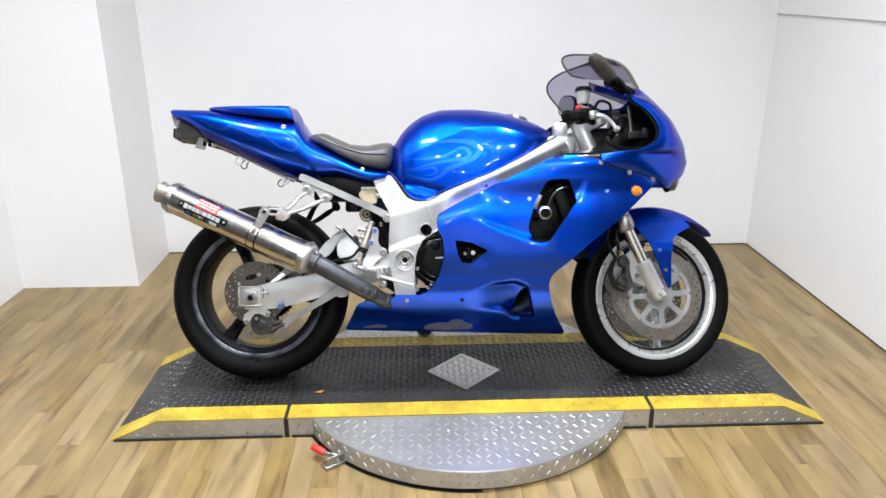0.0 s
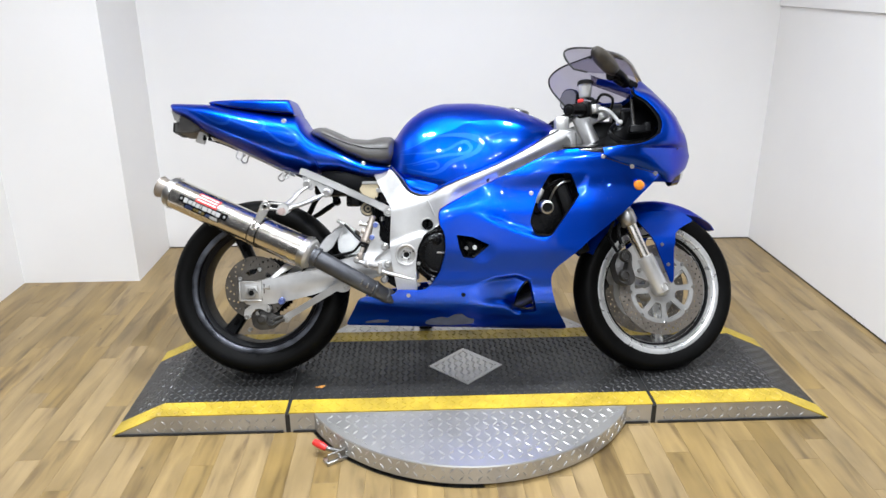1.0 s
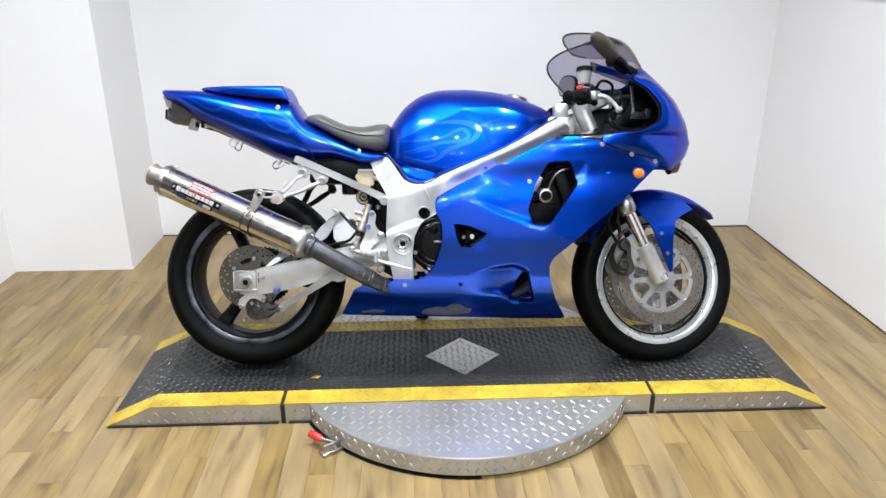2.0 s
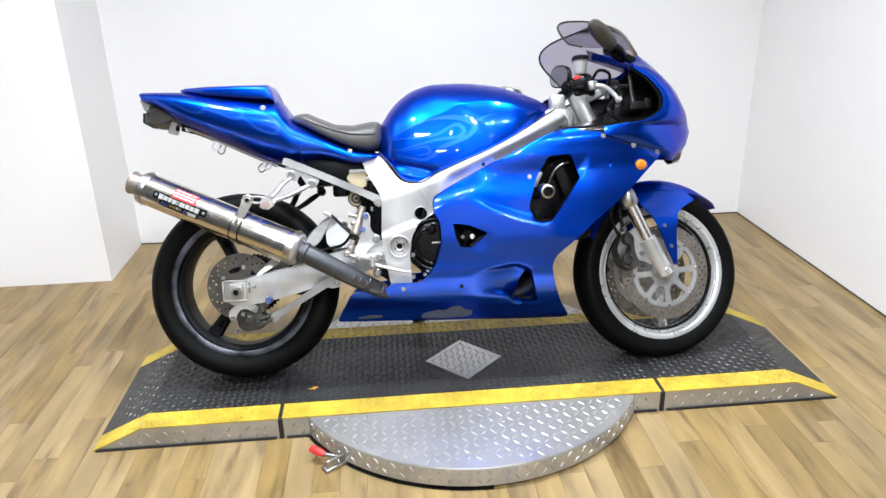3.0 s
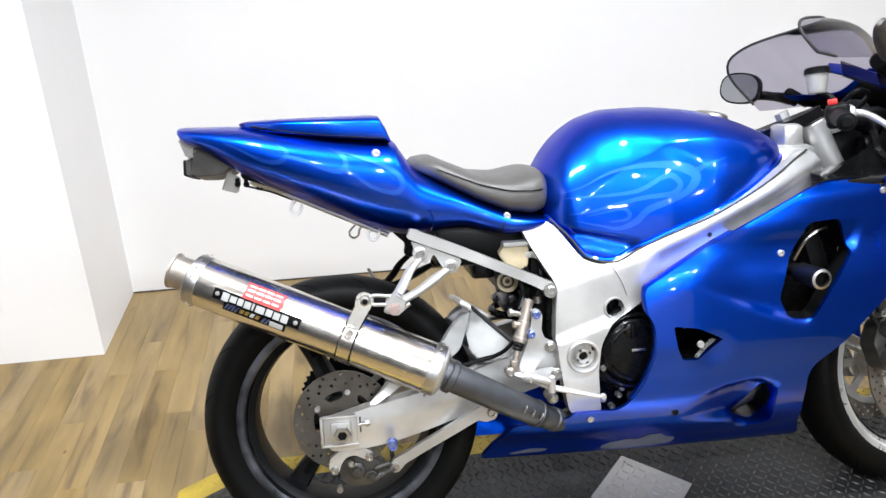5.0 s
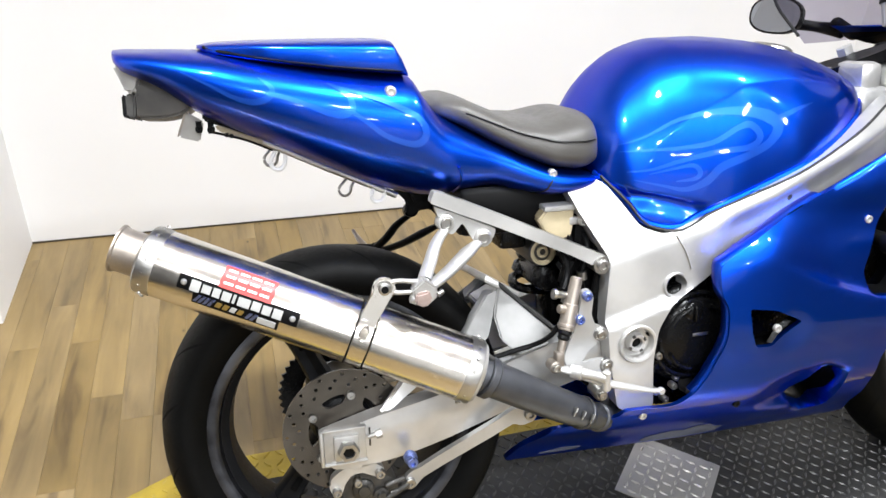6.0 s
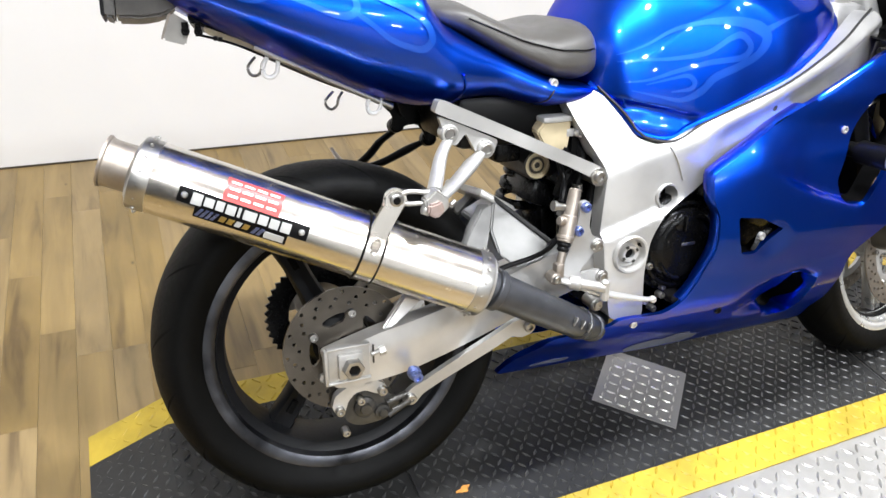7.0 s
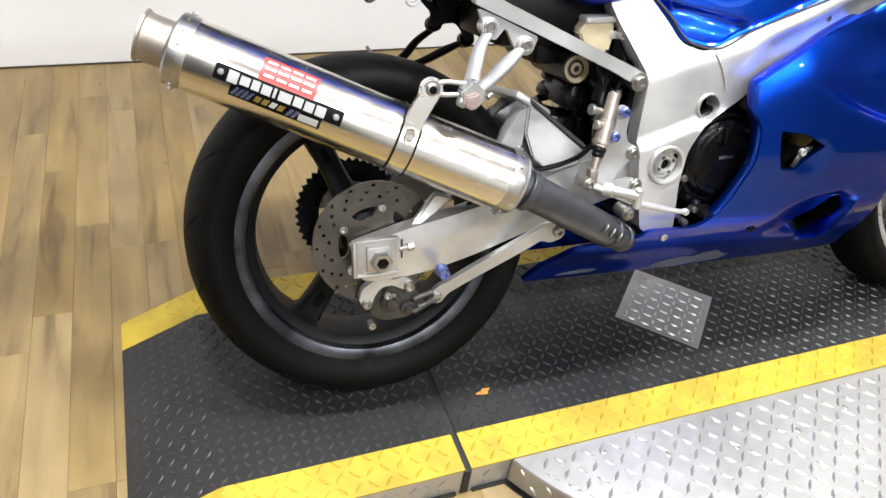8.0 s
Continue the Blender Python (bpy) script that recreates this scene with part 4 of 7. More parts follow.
def spar_width(x, z):
    w = curve(x, (-0.26, -0.20, -0.14, -0.05, 0.08, 0.20, 0.36), (0.146, 0.155, 0.160, 0.176, 0.194, 0.188, 0.145))
    w -= 0.30 * max(0.0, z - 0.572 - 0.29 * (x + 0.235)) * (1 - soft(x, -0.14, 0.02))
    # folded faces: an upper bevel and a raised lower rib
    line = 0.632 + 0.44 * (x + 0.14)
    w -= 0.40 * max(0.0, z - line + 0.035) * soft(x, -0.15, -0.02)
    w -= 0.012 * soft(line - z, 0.030, 0.060) * soft(x, -0.06, 0.0)
    w += 0.014 * soft(0.475 + 0.36 * (x + 0.225) - z, 0.0, 0.012)
    return w


for side in (-1, 1):
    fr = part("frame_spar", panel_bm(round_loop(spar, 0.014), spar_width, 0.035, [circle(-0.117, 0.527, 0.0195, 20), circle(-0.188, 0.428, 0.031, 24), circle(0.081, 0.672, 0.0055, 10)] if side < 0 else (), step=0.009, side=side), ALU, bike, "welded silver aluminium frame beam", smooth=50)
    part("weld_rib", tube_bm([(x, side * (spar_width(x, z) + 0.0005), z) for x, z in ((-0.120, 0.616), (-0.110, 0.598), (-0.100, 0.576), (-0.093, 0.556))], 0.0034, 8, flat=0.35), ALU, fr)
    w = spar_width(-0.188, 0.428)
    turn = Matrix.Identity(4) if side > 0 else Matrix.Rotation(math.pi, 4, "Z")
    at = Matrix.Translation((-0.188, side * w, 0.428)) @ turn
    boss = part("pivot_boss", lathe_bm([(0.0, -0.016), (0.017, -0.014), (0.026, -0.011), (0.0285, -0.002), (0.0300, 0.003), (0.0335, 0.004), (0.0355, 0.002), (0.0365, -0.003), (0.031, -0.004), (0.031, -0.024), (0, -0.024)], 40, at), CAST, fr, "round recessed swingarm pivot")
    part("pivot_nut", lathe_bm([(0.0095, -0.006), (0.0105, -0.002), (0.0150, -0.001), (0.0175, -0.004), (0.0180, -0.013), (0.0095, -0.013)], 12, at, closed=True), ALU, boss, "slotted pivot nut")
    for k in range(4):
        part("nut_slot", moved(box_bm((0.0045, 0.004, 0.006), (0.0150, -0.0015, 0), 0.0005), at @ Matrix.Rotation(math.pi * k / 2 + 0.5, 4, "Y")), REARCAL, boss)
    part("pivot_bore", lathe_bm([(0, -0.009), (0.0100, -0.009)], 16, at), BLACK, boss)
    part("mount_rim", lathe_bm([(0.0195, 0.0), (0.0200, 0.002), (0.0225, 0.0022), (0.0240, 0.0), (0.0240, -0.004), (0.0195, -0.004)], 28, Matrix.Translation((-0.117, side * (spar_width(-0.117, 0.527) + 0.0005), 0.527)) @ (Matrix.Identity(4) if side > 0 else Matrix.Rotation(math.pi, 4, "Z")), closed=True), ALU, fr)
    part("engine_mount", rod_bm((-0.117, side * 0.08, 0.527), (-0.117, side * 0.112, 0.527), 0.024), BLACK, fr)
part("head_block", join(rod_bm(HEAD - AXIS * 0.115, HEAD + AXIS * 0.03, 0.046, steps=28, chamfer=0.004), box_bm((0.10, 0.20, 0.13), (0.335, 0, 0.775), 0.02)), ALU, bike, "cast silver steering head")
part("ignition_switch", box_bm((0.05, 0.055, 0.06), (0.335, -0.055, 0.855), 0.012), CAST, bike)

# engine block with its round cover
part("crankcase", join(box_bm((0.34, 0.22, 0.20), (0.04, 0, 0.42), 0.03, segments=3), box_bm((0.24, 0.24, 0.22), (0.12, 0, 0.54), 0.03, Matrix.Rotation(radians(20), 4, "Y"))), ENGINE, bike, "black four-cylinder engine block")
cover = part("clutch_cover", lathe_bm([(0.0, 0.030), (0.05, 0.030), (0.066, 0.026), (0.074, 0.016), (0.076, 0.008), (0.090, 0.006), (0.096, 0.0), (0.096, -0.03)], 44, Matrix.Translation((-0.075, -0.150, 0.430)) @ Matrix.Rotation(math.pi, 4, "Z")), ENGINE, bike, "round black clutch cover")
for k in range(9):
    a = 2 * math.pi * (k + 0.3) / 9
    part("cover_bolt", bolt_bm((-0.075 + 0.088 * math.cos(a), -0.158, 0.430 + 0.088 * math.sin(a)), 0.006, 0.007), STEEL if k % 3 == 0 else ENGINE, cover)
for a0, a1 in ((0.3, 1.3), (1.9, 2.7), (3.6, 4.5)):
    part("cover_rib", tube_bm([(-0.075 + 0.060 * math.cos(a), -0.1805, 0.430 + 0.060 * math.sin(a)) for a in np.linspace(a0, a1, 7)], 0.0045, 8), ENGINE, cover)
part("cover_mark", box_bm((0.030, 0.0016, 0.006), (-0.072, -0.1805, 0.436), 0.0005), STEEL, cover)
plug = part("filler_plug", lathe_bm([(0, 0.012), (0.012, 0.012), (0.0165, 0.009), (0.0185, 0.004), (0.0185, -0.02)], 20, Matrix.Translation((-0.088, -0.172, 0.478)) @ Matrix.Rotation(math.pi, 4, "Z")), ENGINE, cover, "black oil filler plug")
part("plug_grip", box_bm((0.006, 0.010, 0.028), (-0.088, -0.186, 0.478), 0.002), ENGINE, plug)
part("cover_step", tube_bm([(-0.075 + 0.079 * math.cos(a), -0.166, 0.430 + 0.079 * math.sin(a)) for a in np.linspace(1.2, 5.4, 26)], 0.0055, 8, per=1), ENGINE, cover)
part("drain_boss", lathe_bm([(0, 0.006), (0.010, 0.006), (0.014, 0.003), (0.016, -0.02)], 18, Matrix.Translation((-0.070, -0.165, 0.322)) @ Matrix.Rotation(math.pi, 4, "Z")), REARCAL, cover)
part("starter_cover", lathe_bm([(0, 0.02), (0.03, 0.02), (0.038, 0.012), (0.04, 0.0), (0.04, -0.03)], 28, Matrix.Translation((-0.085, -0.105, 0.520)) @ Matrix.Rotation(math.pi, 4, "Z")), ENGINE, bike, "round black starter cover")
for px, pz in ((-0.112, 0.336), (-0.128, 0.312), (-0.148, 0.330), (-0.147, 0.400)):
    part("case_bolt", bolt_bm((px, -0.168, pz), 0.0065, 0.008), STEEL, bike)
part("oil_pan", box_bm((0.18, 0.12, 0.12), (0.00, 0, 0.285), 0.02), ENGINE, bike)
part("radiator", box_bm((0.04, 0.32, 0.26), (0.36, 0, 0.55), 0.006, Matrix.Rotation(radians(-20), 4, "Y")), BLACK, bike, "black radiator behind the fairing")
for k in range(4):
    y = -0.105 + 0.07 * k
    part("header_pipe", tube_bm([(0.22, y, 0.50), (0.29, y, 0.44), (0.27, y * 0.8, 0.30), (0.15, y * 0.5, 0.225), (0.0, y * 0.4 - 0.02, 0.215)], 0.019, 12), PIPE, bike)
part("water_hose", tube_bm([(0.330, -0.150, 0.672), (0.300, -0.168, 0.660), (0.268, -0.165, 0.640), (0.245, -0.150, 0.600)], 0.007, 10), BLACK, bike)
part("wire_loop", tube_bm([(0.352, -0.170, 0.668), (0.325, -0.175, 0.662), (0.300, -0.172, 0.640), (0.285, -0.160, 0.600)], 0.0035, 8), STEEL, bike)
part("cylinder_head", box_bm((0.18, 0.32, 0.10), (0.20, 0, 0.63), 0.02, Matrix.Rotation(radians(25), 4, "Y")), ENGINE, bike)
bung = part("crash_bung", lathe_bm([(0.0, -0.004), (0.013, -0.004), (0.014, 0.006), (0.0165, 0.008), (0.0205, 0.006), (0.0215, 0.0), (0.0215, -0.06), (0.014, -0.062), (0.014, -0.17)], 26, Matrix.Translation((0.258, -0.290, 0.588)) @ Matrix.Rotation(math.pi, 4, "Z")), BLACK, bike, "black round crash bung with a pale ring")
part("bung_ring", lathe_bm([(0.0155, 0.0085), (0.0205, 0.0068), (0.0205, 0.0060), (0.0155, 0.0075)], 26, Matrix.Translation((0.258, -0.290, 0.588)) @ Matrix.Rotation(math.pi, 4, "Z"), closed=True), STEEL, bung)
part("vent_strut", moved(box_bm((0.016, 0.012, 0.05), (0, 0, 0), 0.003), Matrix.Translation((0.248, -0.180, 0.620)) @ Matrix.Rotation(radians(25), 4, "Y")), ALU, bike)

# swingarm: two box beams and an arched brace
beam = [(-0.746, 0.324), (-0.730, 0.264), (-0.690, 0.258), (-0.610, 0.268), (-0.523, 0.288), (-0.400, 0.320), (-0.19, 0.375), (-0.19, 0.452), (-0.299, 0.436), (-0.399, 0.411), (-0.483, 0.384), (-0.560, 0.368), (-0.652, 0.350), (-0.718, 0.332)]
for side in (-1, 1):
    arm = part("swingarm_beam", panel_bm(round_loop(beam, 0.010), lambda x, z: 0.146 - 0.022 * soft(x, -0.60, -0.30) + 0.004 * soft(abs(z - 0.335 - 0.2 * (x + 0.55)), 0.03, 0.012), 0.032, step=0.016, side=side), ALU, bike, "silver box-section swingarm beam", smooth=50)
    part("axle_block", join(box_bm((0.070, 0.010, 0.060), (-0.706, side * 0.149, 0.309), 0.003), box_bm((0.006, 0.016, 0.064), (-0.744, side * 0.150, 0.308), 0.002), box_bm((0.072, 0.014, 0.005), (-0.706, side * 0.151, 0.340), 0.002), box_bm((0.072, 0.014, 0.005), (-0.706, side * 0.151, 0.278), 0.002), box_bm((0.042, 0.010, 0.044), (-0.704, side * 0.156, 0.308), 0.003)), CAST, arm, "chain adjuster block")
    part("arm_slot", box_bm((0.003, 0.003, 0.034), (-0.664, side * 0.1510, 0.318), 0.001), REARCAL, arm)
    part("axle_nut", lathe_bm([(0.0105, 0.010), (0.0105, 0.014), (0.0165, 0.014), (0.018, 0.011), (0.018, 0.0)], 6, Matrix.Translation((-0.702, side * 0.160, 0.306)) @ (Matrix.Identity(4) if side > 0 else Matrix.Rotation(math.pi, 4, "Z"))), STEEL, arm)
    part("axle_end", rod_bm((-0.702, side * 0.158, 0.306), (-0.702, side * 0.1705, 0.306), 0.0098), BLACK, arm)
    part("adjuster", join(rod_bm((-0.668, side * 0.151, 0.318), (-0.650, side * 0.150, 0.321), 0.0045), rod_bm((-0.654, side * 0.150, 0.320), (-0.644, side * 0.150, 0.322), 0.0085, steps=6)), CAST, arm)
# welded brace: an upright box, a cap over the tyre and a gusset running forward
NEAR_FAR = Matrix.Translation((0, 0.021, 0.641)) @ Matrix.Rotation(radians(-8.5), 4, "X") @ Matrix.Scale(-1, 4, (0, 1, 0)) @ Matrix.Rotation(radians(8.5), 4, "X") @ Matrix.Translation((0, -0.021, -0.641))


def plate_bm(corners, thick, inward=(0, 1, 0.1)):
    """A flat plate with the given outer corners, thickened inwards, with softened edges."""
    bm = bmesh.new()
    a = [bm.verts.new(c) for c in corners]
    b = [bm.verts.new(Vector(c) + Vector(inward).normalized() * thick) for c in corners]
    n = len(a)
    bm.faces.new(a)
    bm.faces.new(b[::-1])
    for i in range(n):
        bm.faces.new((a[i], b[i], b[(i + 1) % n], a[(i + 1) % n]))
    bmesh.ops.recalc_face_normals(bm, faces=bm.faces)
    bmesh.ops.bevel(bm, geom=list(bm.edges), offset=0.0028, segments=2, affect="EDGES")
    return bm


for far in (False, True):
    m = NEAR_FAR if far else Matrix.Identity(4)
    brace = part("swingarm_brace", moved(plate_bm([(-0.405, -0.052, 0.521), (-0.328, -0.120, 0.452), (-0.338, -0.128, 0.428), (-0.395, -0.130, 0.418), (-0.420, -0.112, 0.440), (-0.424, -0.084, 0.476)], 0.022), m), BRACE, bike, "welded silver swingarm brace", smooth=50)
    part("brace_post", moved(plate_bm([(-0.428, -0.054, 0.508), (-0.402, -0.050, 0.516), (-0.440, -0.104, 0.446), (-0.498, -0.122, 0.404), (-0.512, -0.122, 0.420), (-0.466, -0.092, 0.478)], 0.024), m), BRACE, brace, smooth=50)
    part("brace_cap", moved(plate_bm([(-0.452, -0.020, 0.498), (-0.412, -0.036, 0.527), (-0.398, -0.052, 0.522), (-0.440, -0.060, 0.487)], 0.018, (0, 0.6, -0.5)), m), CAST, brace, smooth=50)
    part("brace_edge", moved(tube_bm([(-0.405, -0.050, 0.524), (-0.365, -0.085, 0.489), (-0.326, -0.119, 0.455)], 0.0045, 8), m), BLACKTRIM, brace)
    part("arm_gusset", moved(plate_bm([(-0.645, -0.140, 0.352), (-0.598, -0.120, 0.397), (-0.566, -0.122, 0.386), (-0.628, -0.142, 0.352)], 0.012), m), ALU, brace, smooth=50)
part("brace_bridge", moved(box_bm((0.075, 0.16, 0.014), (0, 0, 0), 0.005), Matrix.Translation((-0.398, 0.012, 0.508)) @ Matrix.Rotation(radians(-8.5), 4, "X") @ Matrix.Rotation(radians(32), 4, "Y")), CAST, bike)
part("chain_run", join(tube_bm([(-0.70, 0.108, 0.412), (-0.45, 0.105, 0.44), (-0.15, 0.10, 0.46)], 0.008, 6, flat=0.7), tube_bm([(-0.70, 0.108, 0.208), (-0.45, 0.105, 0.30), (-0.15, 0.10, 0.38)], 0.008, 6, flat=0.7)), STEEL, bike, "drive chain")
part("pivot_tube", rod_bm((-0.19, -0.15, 0.42), (-0.19, 0.15, 0.42), 0.03), CAST, bike)

# rear brake: caliper under the beam, torque rod
calm = panel_bm(round_loop([(-0.731, 0.247), (-0.711, 0.261), (-0.659, 0.264), (-0.642, 0.252), (-0.642, 0.240), (-0.656, 0.236), (-0.679, 0.249), (-0.697, 0.247), (-0.709, 0.233), (-0.715, 0.214), (-0.729, 0.212), (-0.736, 0.226)], 0.006), lambda x, z: 0.146, 0.014, step=0.012)
rcal = part("rear_caliper_bracket", calm, CAST, bike, "cast rear caliper bracket")
part("rear_caliper", join(panel_bm(round_loop([(-0.715, 0.222), (-0.690, 0.240), (-0.655, 0.240), (-0.628, 0.222), (-0.612, 0.200), (-0.640, 0.176), (-0.690, 0.172), (-0.712, 0.186)], 0.012), lambda x, z: 0.136 - 2.5 * ((x + 0.662) ** 2 + (z - 0.205) ** 2), 0.045, step=0.010), lathe_bm([(0, 0.010), (0.009, 0.010), (0.011, 0.006), (0.016, 0.005), (0.019, 0.002), (0.020, -0.01)], 20, Matrix.Translation((-0.678, -0.136, 0.210)) @ Matrix.Rotation(math.pi, 4, "Z")), lathe_bm([(0, 0.012), (0.007, 0.012), (0.009, 0.007), (0.013, 0.006), (0.015, -0.01)], 20, Matrix.Translation((-0.648, -0.136, 0.196)) @ Matrix.Rotation(math.pi, 4, "Z"))), REARCAL, rcal, "worn grey two-piston rear caliper")
part("caliper_pad_pins", join(rod_bm((-0.640, -0.140, 0.212), (-0.605, -0.140, 0.222), 0.0055), rod_bm((-0.632, -0.146, 0.200), (-0.600, -0.146, 0.207), 0.004)), REARCAL, rcal)
for px, pz, r in ((-0.724, 0.221, 0.008), (-0.650, 0.244, 0.0085), (-0.716, 0.178, 0.007), (-0.688, 0.233, 0.007)):
    part("caliper_bolt", bolt_bm((px, -0.148, pz), r, 0.008), STEEL, rcal)
part("bleed_pipe", rod_bm((-0.64, -0.146, 0.190), (-0.60, -0.146, 0.212), 0.005), REARCAL, rcal)
rod_shape = round_loop([(-0.612, 0.204), (-0.602, 0.226), (-0.590, 0.234), (-0.578, 0.238), (-0.416, 0.338), (-0.388, 0.342), (-0.374, 0.328), (-0.380, 0.310), (-0.402, 0.304), (-0.418, 0.310), (-0.576, 0.216), (-0.590, 0.198)], 0.006)
rod = part("torque_rod", panel_bm(rod_shape, lambda x, z: 0.142 + 0.028 * soft(x, -0.60, -0.39), 0.011, [circle(-0.598, 0.211, 0.006), circle(-0.389, 0.325, 0.006)], step=0.016), ALU, bike, "flat bare alloy brake torque arm")
part("rod_bolt", bolt_bm((-0.598, -0.143, 0.211), 0.010, 0.006), STEEL, rod)
part("rod_bolt", bolt_bm((-0.389, -0.171, 0.325), 0.010, 0.008), STEEL, rod)
part("blue_bolt", join(bolt_bm((-0.601, -0.184, 0.279), 0.0095, 0.008), rod_bm((-0.601, -0.182, 0.279), (-0.601, -0.160, 0.279), 0.0075), rod_bm((-0.601, -0.178, 0.279), (-0.601, -0.166, 0.279), 0.0115, steps=18, chamfer=0.002)), BLUEBOLT, bike, "blue anodised bolt")

# shock absorber and linkage clutter behind the pivot plate
part("shock_body", rod_bm((-0.265, 0.02, 0.66), (-0.30, 0.02, 0.50), 0.028, steps=20, chamfer=0.004), BLACK, bike, "black rear shock body")
spring = [(-0.270 + 0.036 * math.cos(a) - 0.010 * a / 6.28, 0.03 + 0.036 * math.sin(a), 0.58 - 0.026 * a / 6.28) for a in np.linspace(0, 6.28 * 4, 48)]
part("shock_spring", tube_bm(spring, 0.009, 8, per=1), ENGINE, bike)
res_at = Matrix.Translation((-0.322, -0.060, 0.578)) @ Matrix.Rotation(math.pi, 4, "Z")
shock = part("shock_reservoir", lathe_bm([(0.023, 0.010), (0.026, 0.008), (0.0275, 0.003), (0.0275, -0.11), (0, -0.11)], 28, res_at), CALIPER, bike, "dark grey shock reservoir")
part("reservoir_cap", lathe_bm([(0.0, 0.006), (0.005, 0.006), (0.006, 0.010), (0.010, 0.010), (0.011, 0.006), (0.016, 0.006), (0.019, 0.011), (0.0235, 0.011), (0.0235, 0.0)], 28, res_at), CREAM, shock, "pale reservoir cap ring")
part("cap_centre", lathe_bm([(0, 0.0085), (0.0045, 0.0085), (0.006, 0.0065), (0.0155, 0.0065)], 24, res_at @ Matrix.Translation((0, 0.0008, 0))), BROWNPLASTIC, shock)
part("linkage", join(box_bm((0.055, 0.10, 0.05), (-0.300, -0.01, 0.520), 0.012, Matrix.Rotation(radians(20), 4, "Y")), box_bm((0.040, 0.08, 0.075), (-0.275, 0.0, 0.455), 0.012), box_bm((0.050, 0.12, 0.055), (-0.372, 0.0, 0.612), 0.008)), ENGINE, bike, "black rear suspension linkage")
part("breather_hose", join(tube_bm([(-0.268, -0.085, 0.640), (-0.258, -0.105, 0.590), (-0.272, -0.110, 0.545), (-0.262, -0.105, 0.500)], 0.0065, 8), tube_bm([(-0.300, -0.080, 0.560), (-0.290, -0.105, 0.530), (-0.300, -0.110, 0.480), (-0.285, -0.100, 0.430)], 0.005, 8), tube_bm([(-0.248, -0.09, 0.66), (-0.240, -0.11, 0.58), (-0.247, -0.115, 0.50), (-0.240, -0.11, 0.42)], 0.007, 8)), BLACK, bike, "black rubber hoses")
part("hose_clip", rod_bm((-0.271, -0.112, 0.552), (-0.270, -0.112, 0.538), 0.009), STEEL, bike)
part("hose_clip", rod_bm((-0.296, -0.108, 0.508), (-0.298, -0.108, 0.496), 0.008), STEEL, bike)
part("battery_box", box_bm((0.24, 0.17, 0.09), (-0.36, 0, 0.665), 0.015), BLACK, bike, "black under-seat tray")
part("cable", tube_bm([(-0.30, -0.085, 0.64), (-0.285, -0.10, 0.58), (-0.30, -0.10, 0.52), (-0.27, -0.10, 0.44)], 0.010, 8), BLACK, bike)
part("inner_plate", panel_bm(round_loop([(-0.275, 0.70), (-0.225, 0.70), (-0.20, 0.45), (-0.215, 0.30), (-0.26, 0.33), (-0.28, 0.5)], 0.01), lambda x, z: 0.10, 0.02), BLACK, bike)

# subframe rails
for side in (-1, 1):
    rail = part("subframe_rail", panel_bm(round_loop([(-0.543, 0.697), (-0.536, 0.716), (-0.520, 0.712), (-0.240, 0.585), (-0.234, 0.568), (-0.245, 0.560), (-0.300, 0.589), (-0.430, 0.648), (-0.500, 0.678)], 0.005), lambda x, z: 0.119 + 0.018 * soft(x, -0.45, -0.22), 0.020, step=0.016, side=side), ALU, bike, "silver subframe rail", smooth=50)
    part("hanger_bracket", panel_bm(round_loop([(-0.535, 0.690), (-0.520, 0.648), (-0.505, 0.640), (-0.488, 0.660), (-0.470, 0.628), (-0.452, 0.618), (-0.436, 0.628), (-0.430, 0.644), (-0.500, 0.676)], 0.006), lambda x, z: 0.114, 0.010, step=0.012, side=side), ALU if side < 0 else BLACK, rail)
    part("rail_bolt", join(bolt_bm((-0.247, side * 0.141, 0.569), 0.011, 0.006, side), rod_bm((-0.247, side * 0.08, 0.569), (-0.247, side * 0.140, 0.569), 0.016)), STEEL, bike)
part("seat_stay", moved(box_bm((0.30, 0.16, 0.012), (0, 0, 0), 0.004), Matrix.Translation((-0.70, 0.02, 0.800)) @ Matrix.Rotation(radians(24), 4, "Y")), BLACK, bike, "black tray under the tail")

# ---- bodywork ----
def body_width(x, z):
    """Half width of the fairing at a place of its side view."""
    v = curve(z, (0.14, 0.17, 0.21, 0.25, 0.30, 0.38, 0.46, 0.56, 0.66, 0.75, 0.85, 0.97), (0.052, 0.080, 0.098, 0.122, 0.150, 0.197, 0.232, 0.229, 0.206, 0.172, 0.150, 0.125))
    f = curve(x, (-0.42, -0.25, -0.08, 0.05, 0.25, 0.40, 0.52, 0.62, 0.70, 0.76, 0.81), (0.78, 0.86, 0.96, 1.0, 1.0, 0.95, 0.84, 0.70, 0.52, 0.32, 0.08))
    low = 1 - soft(z, 0.36, 0.50)
    return v * (f + (max(f, 0.99) - f) * low * soft(x, 0.2, 0.3) * (1 - soft(x, 0.40, 0.5)))


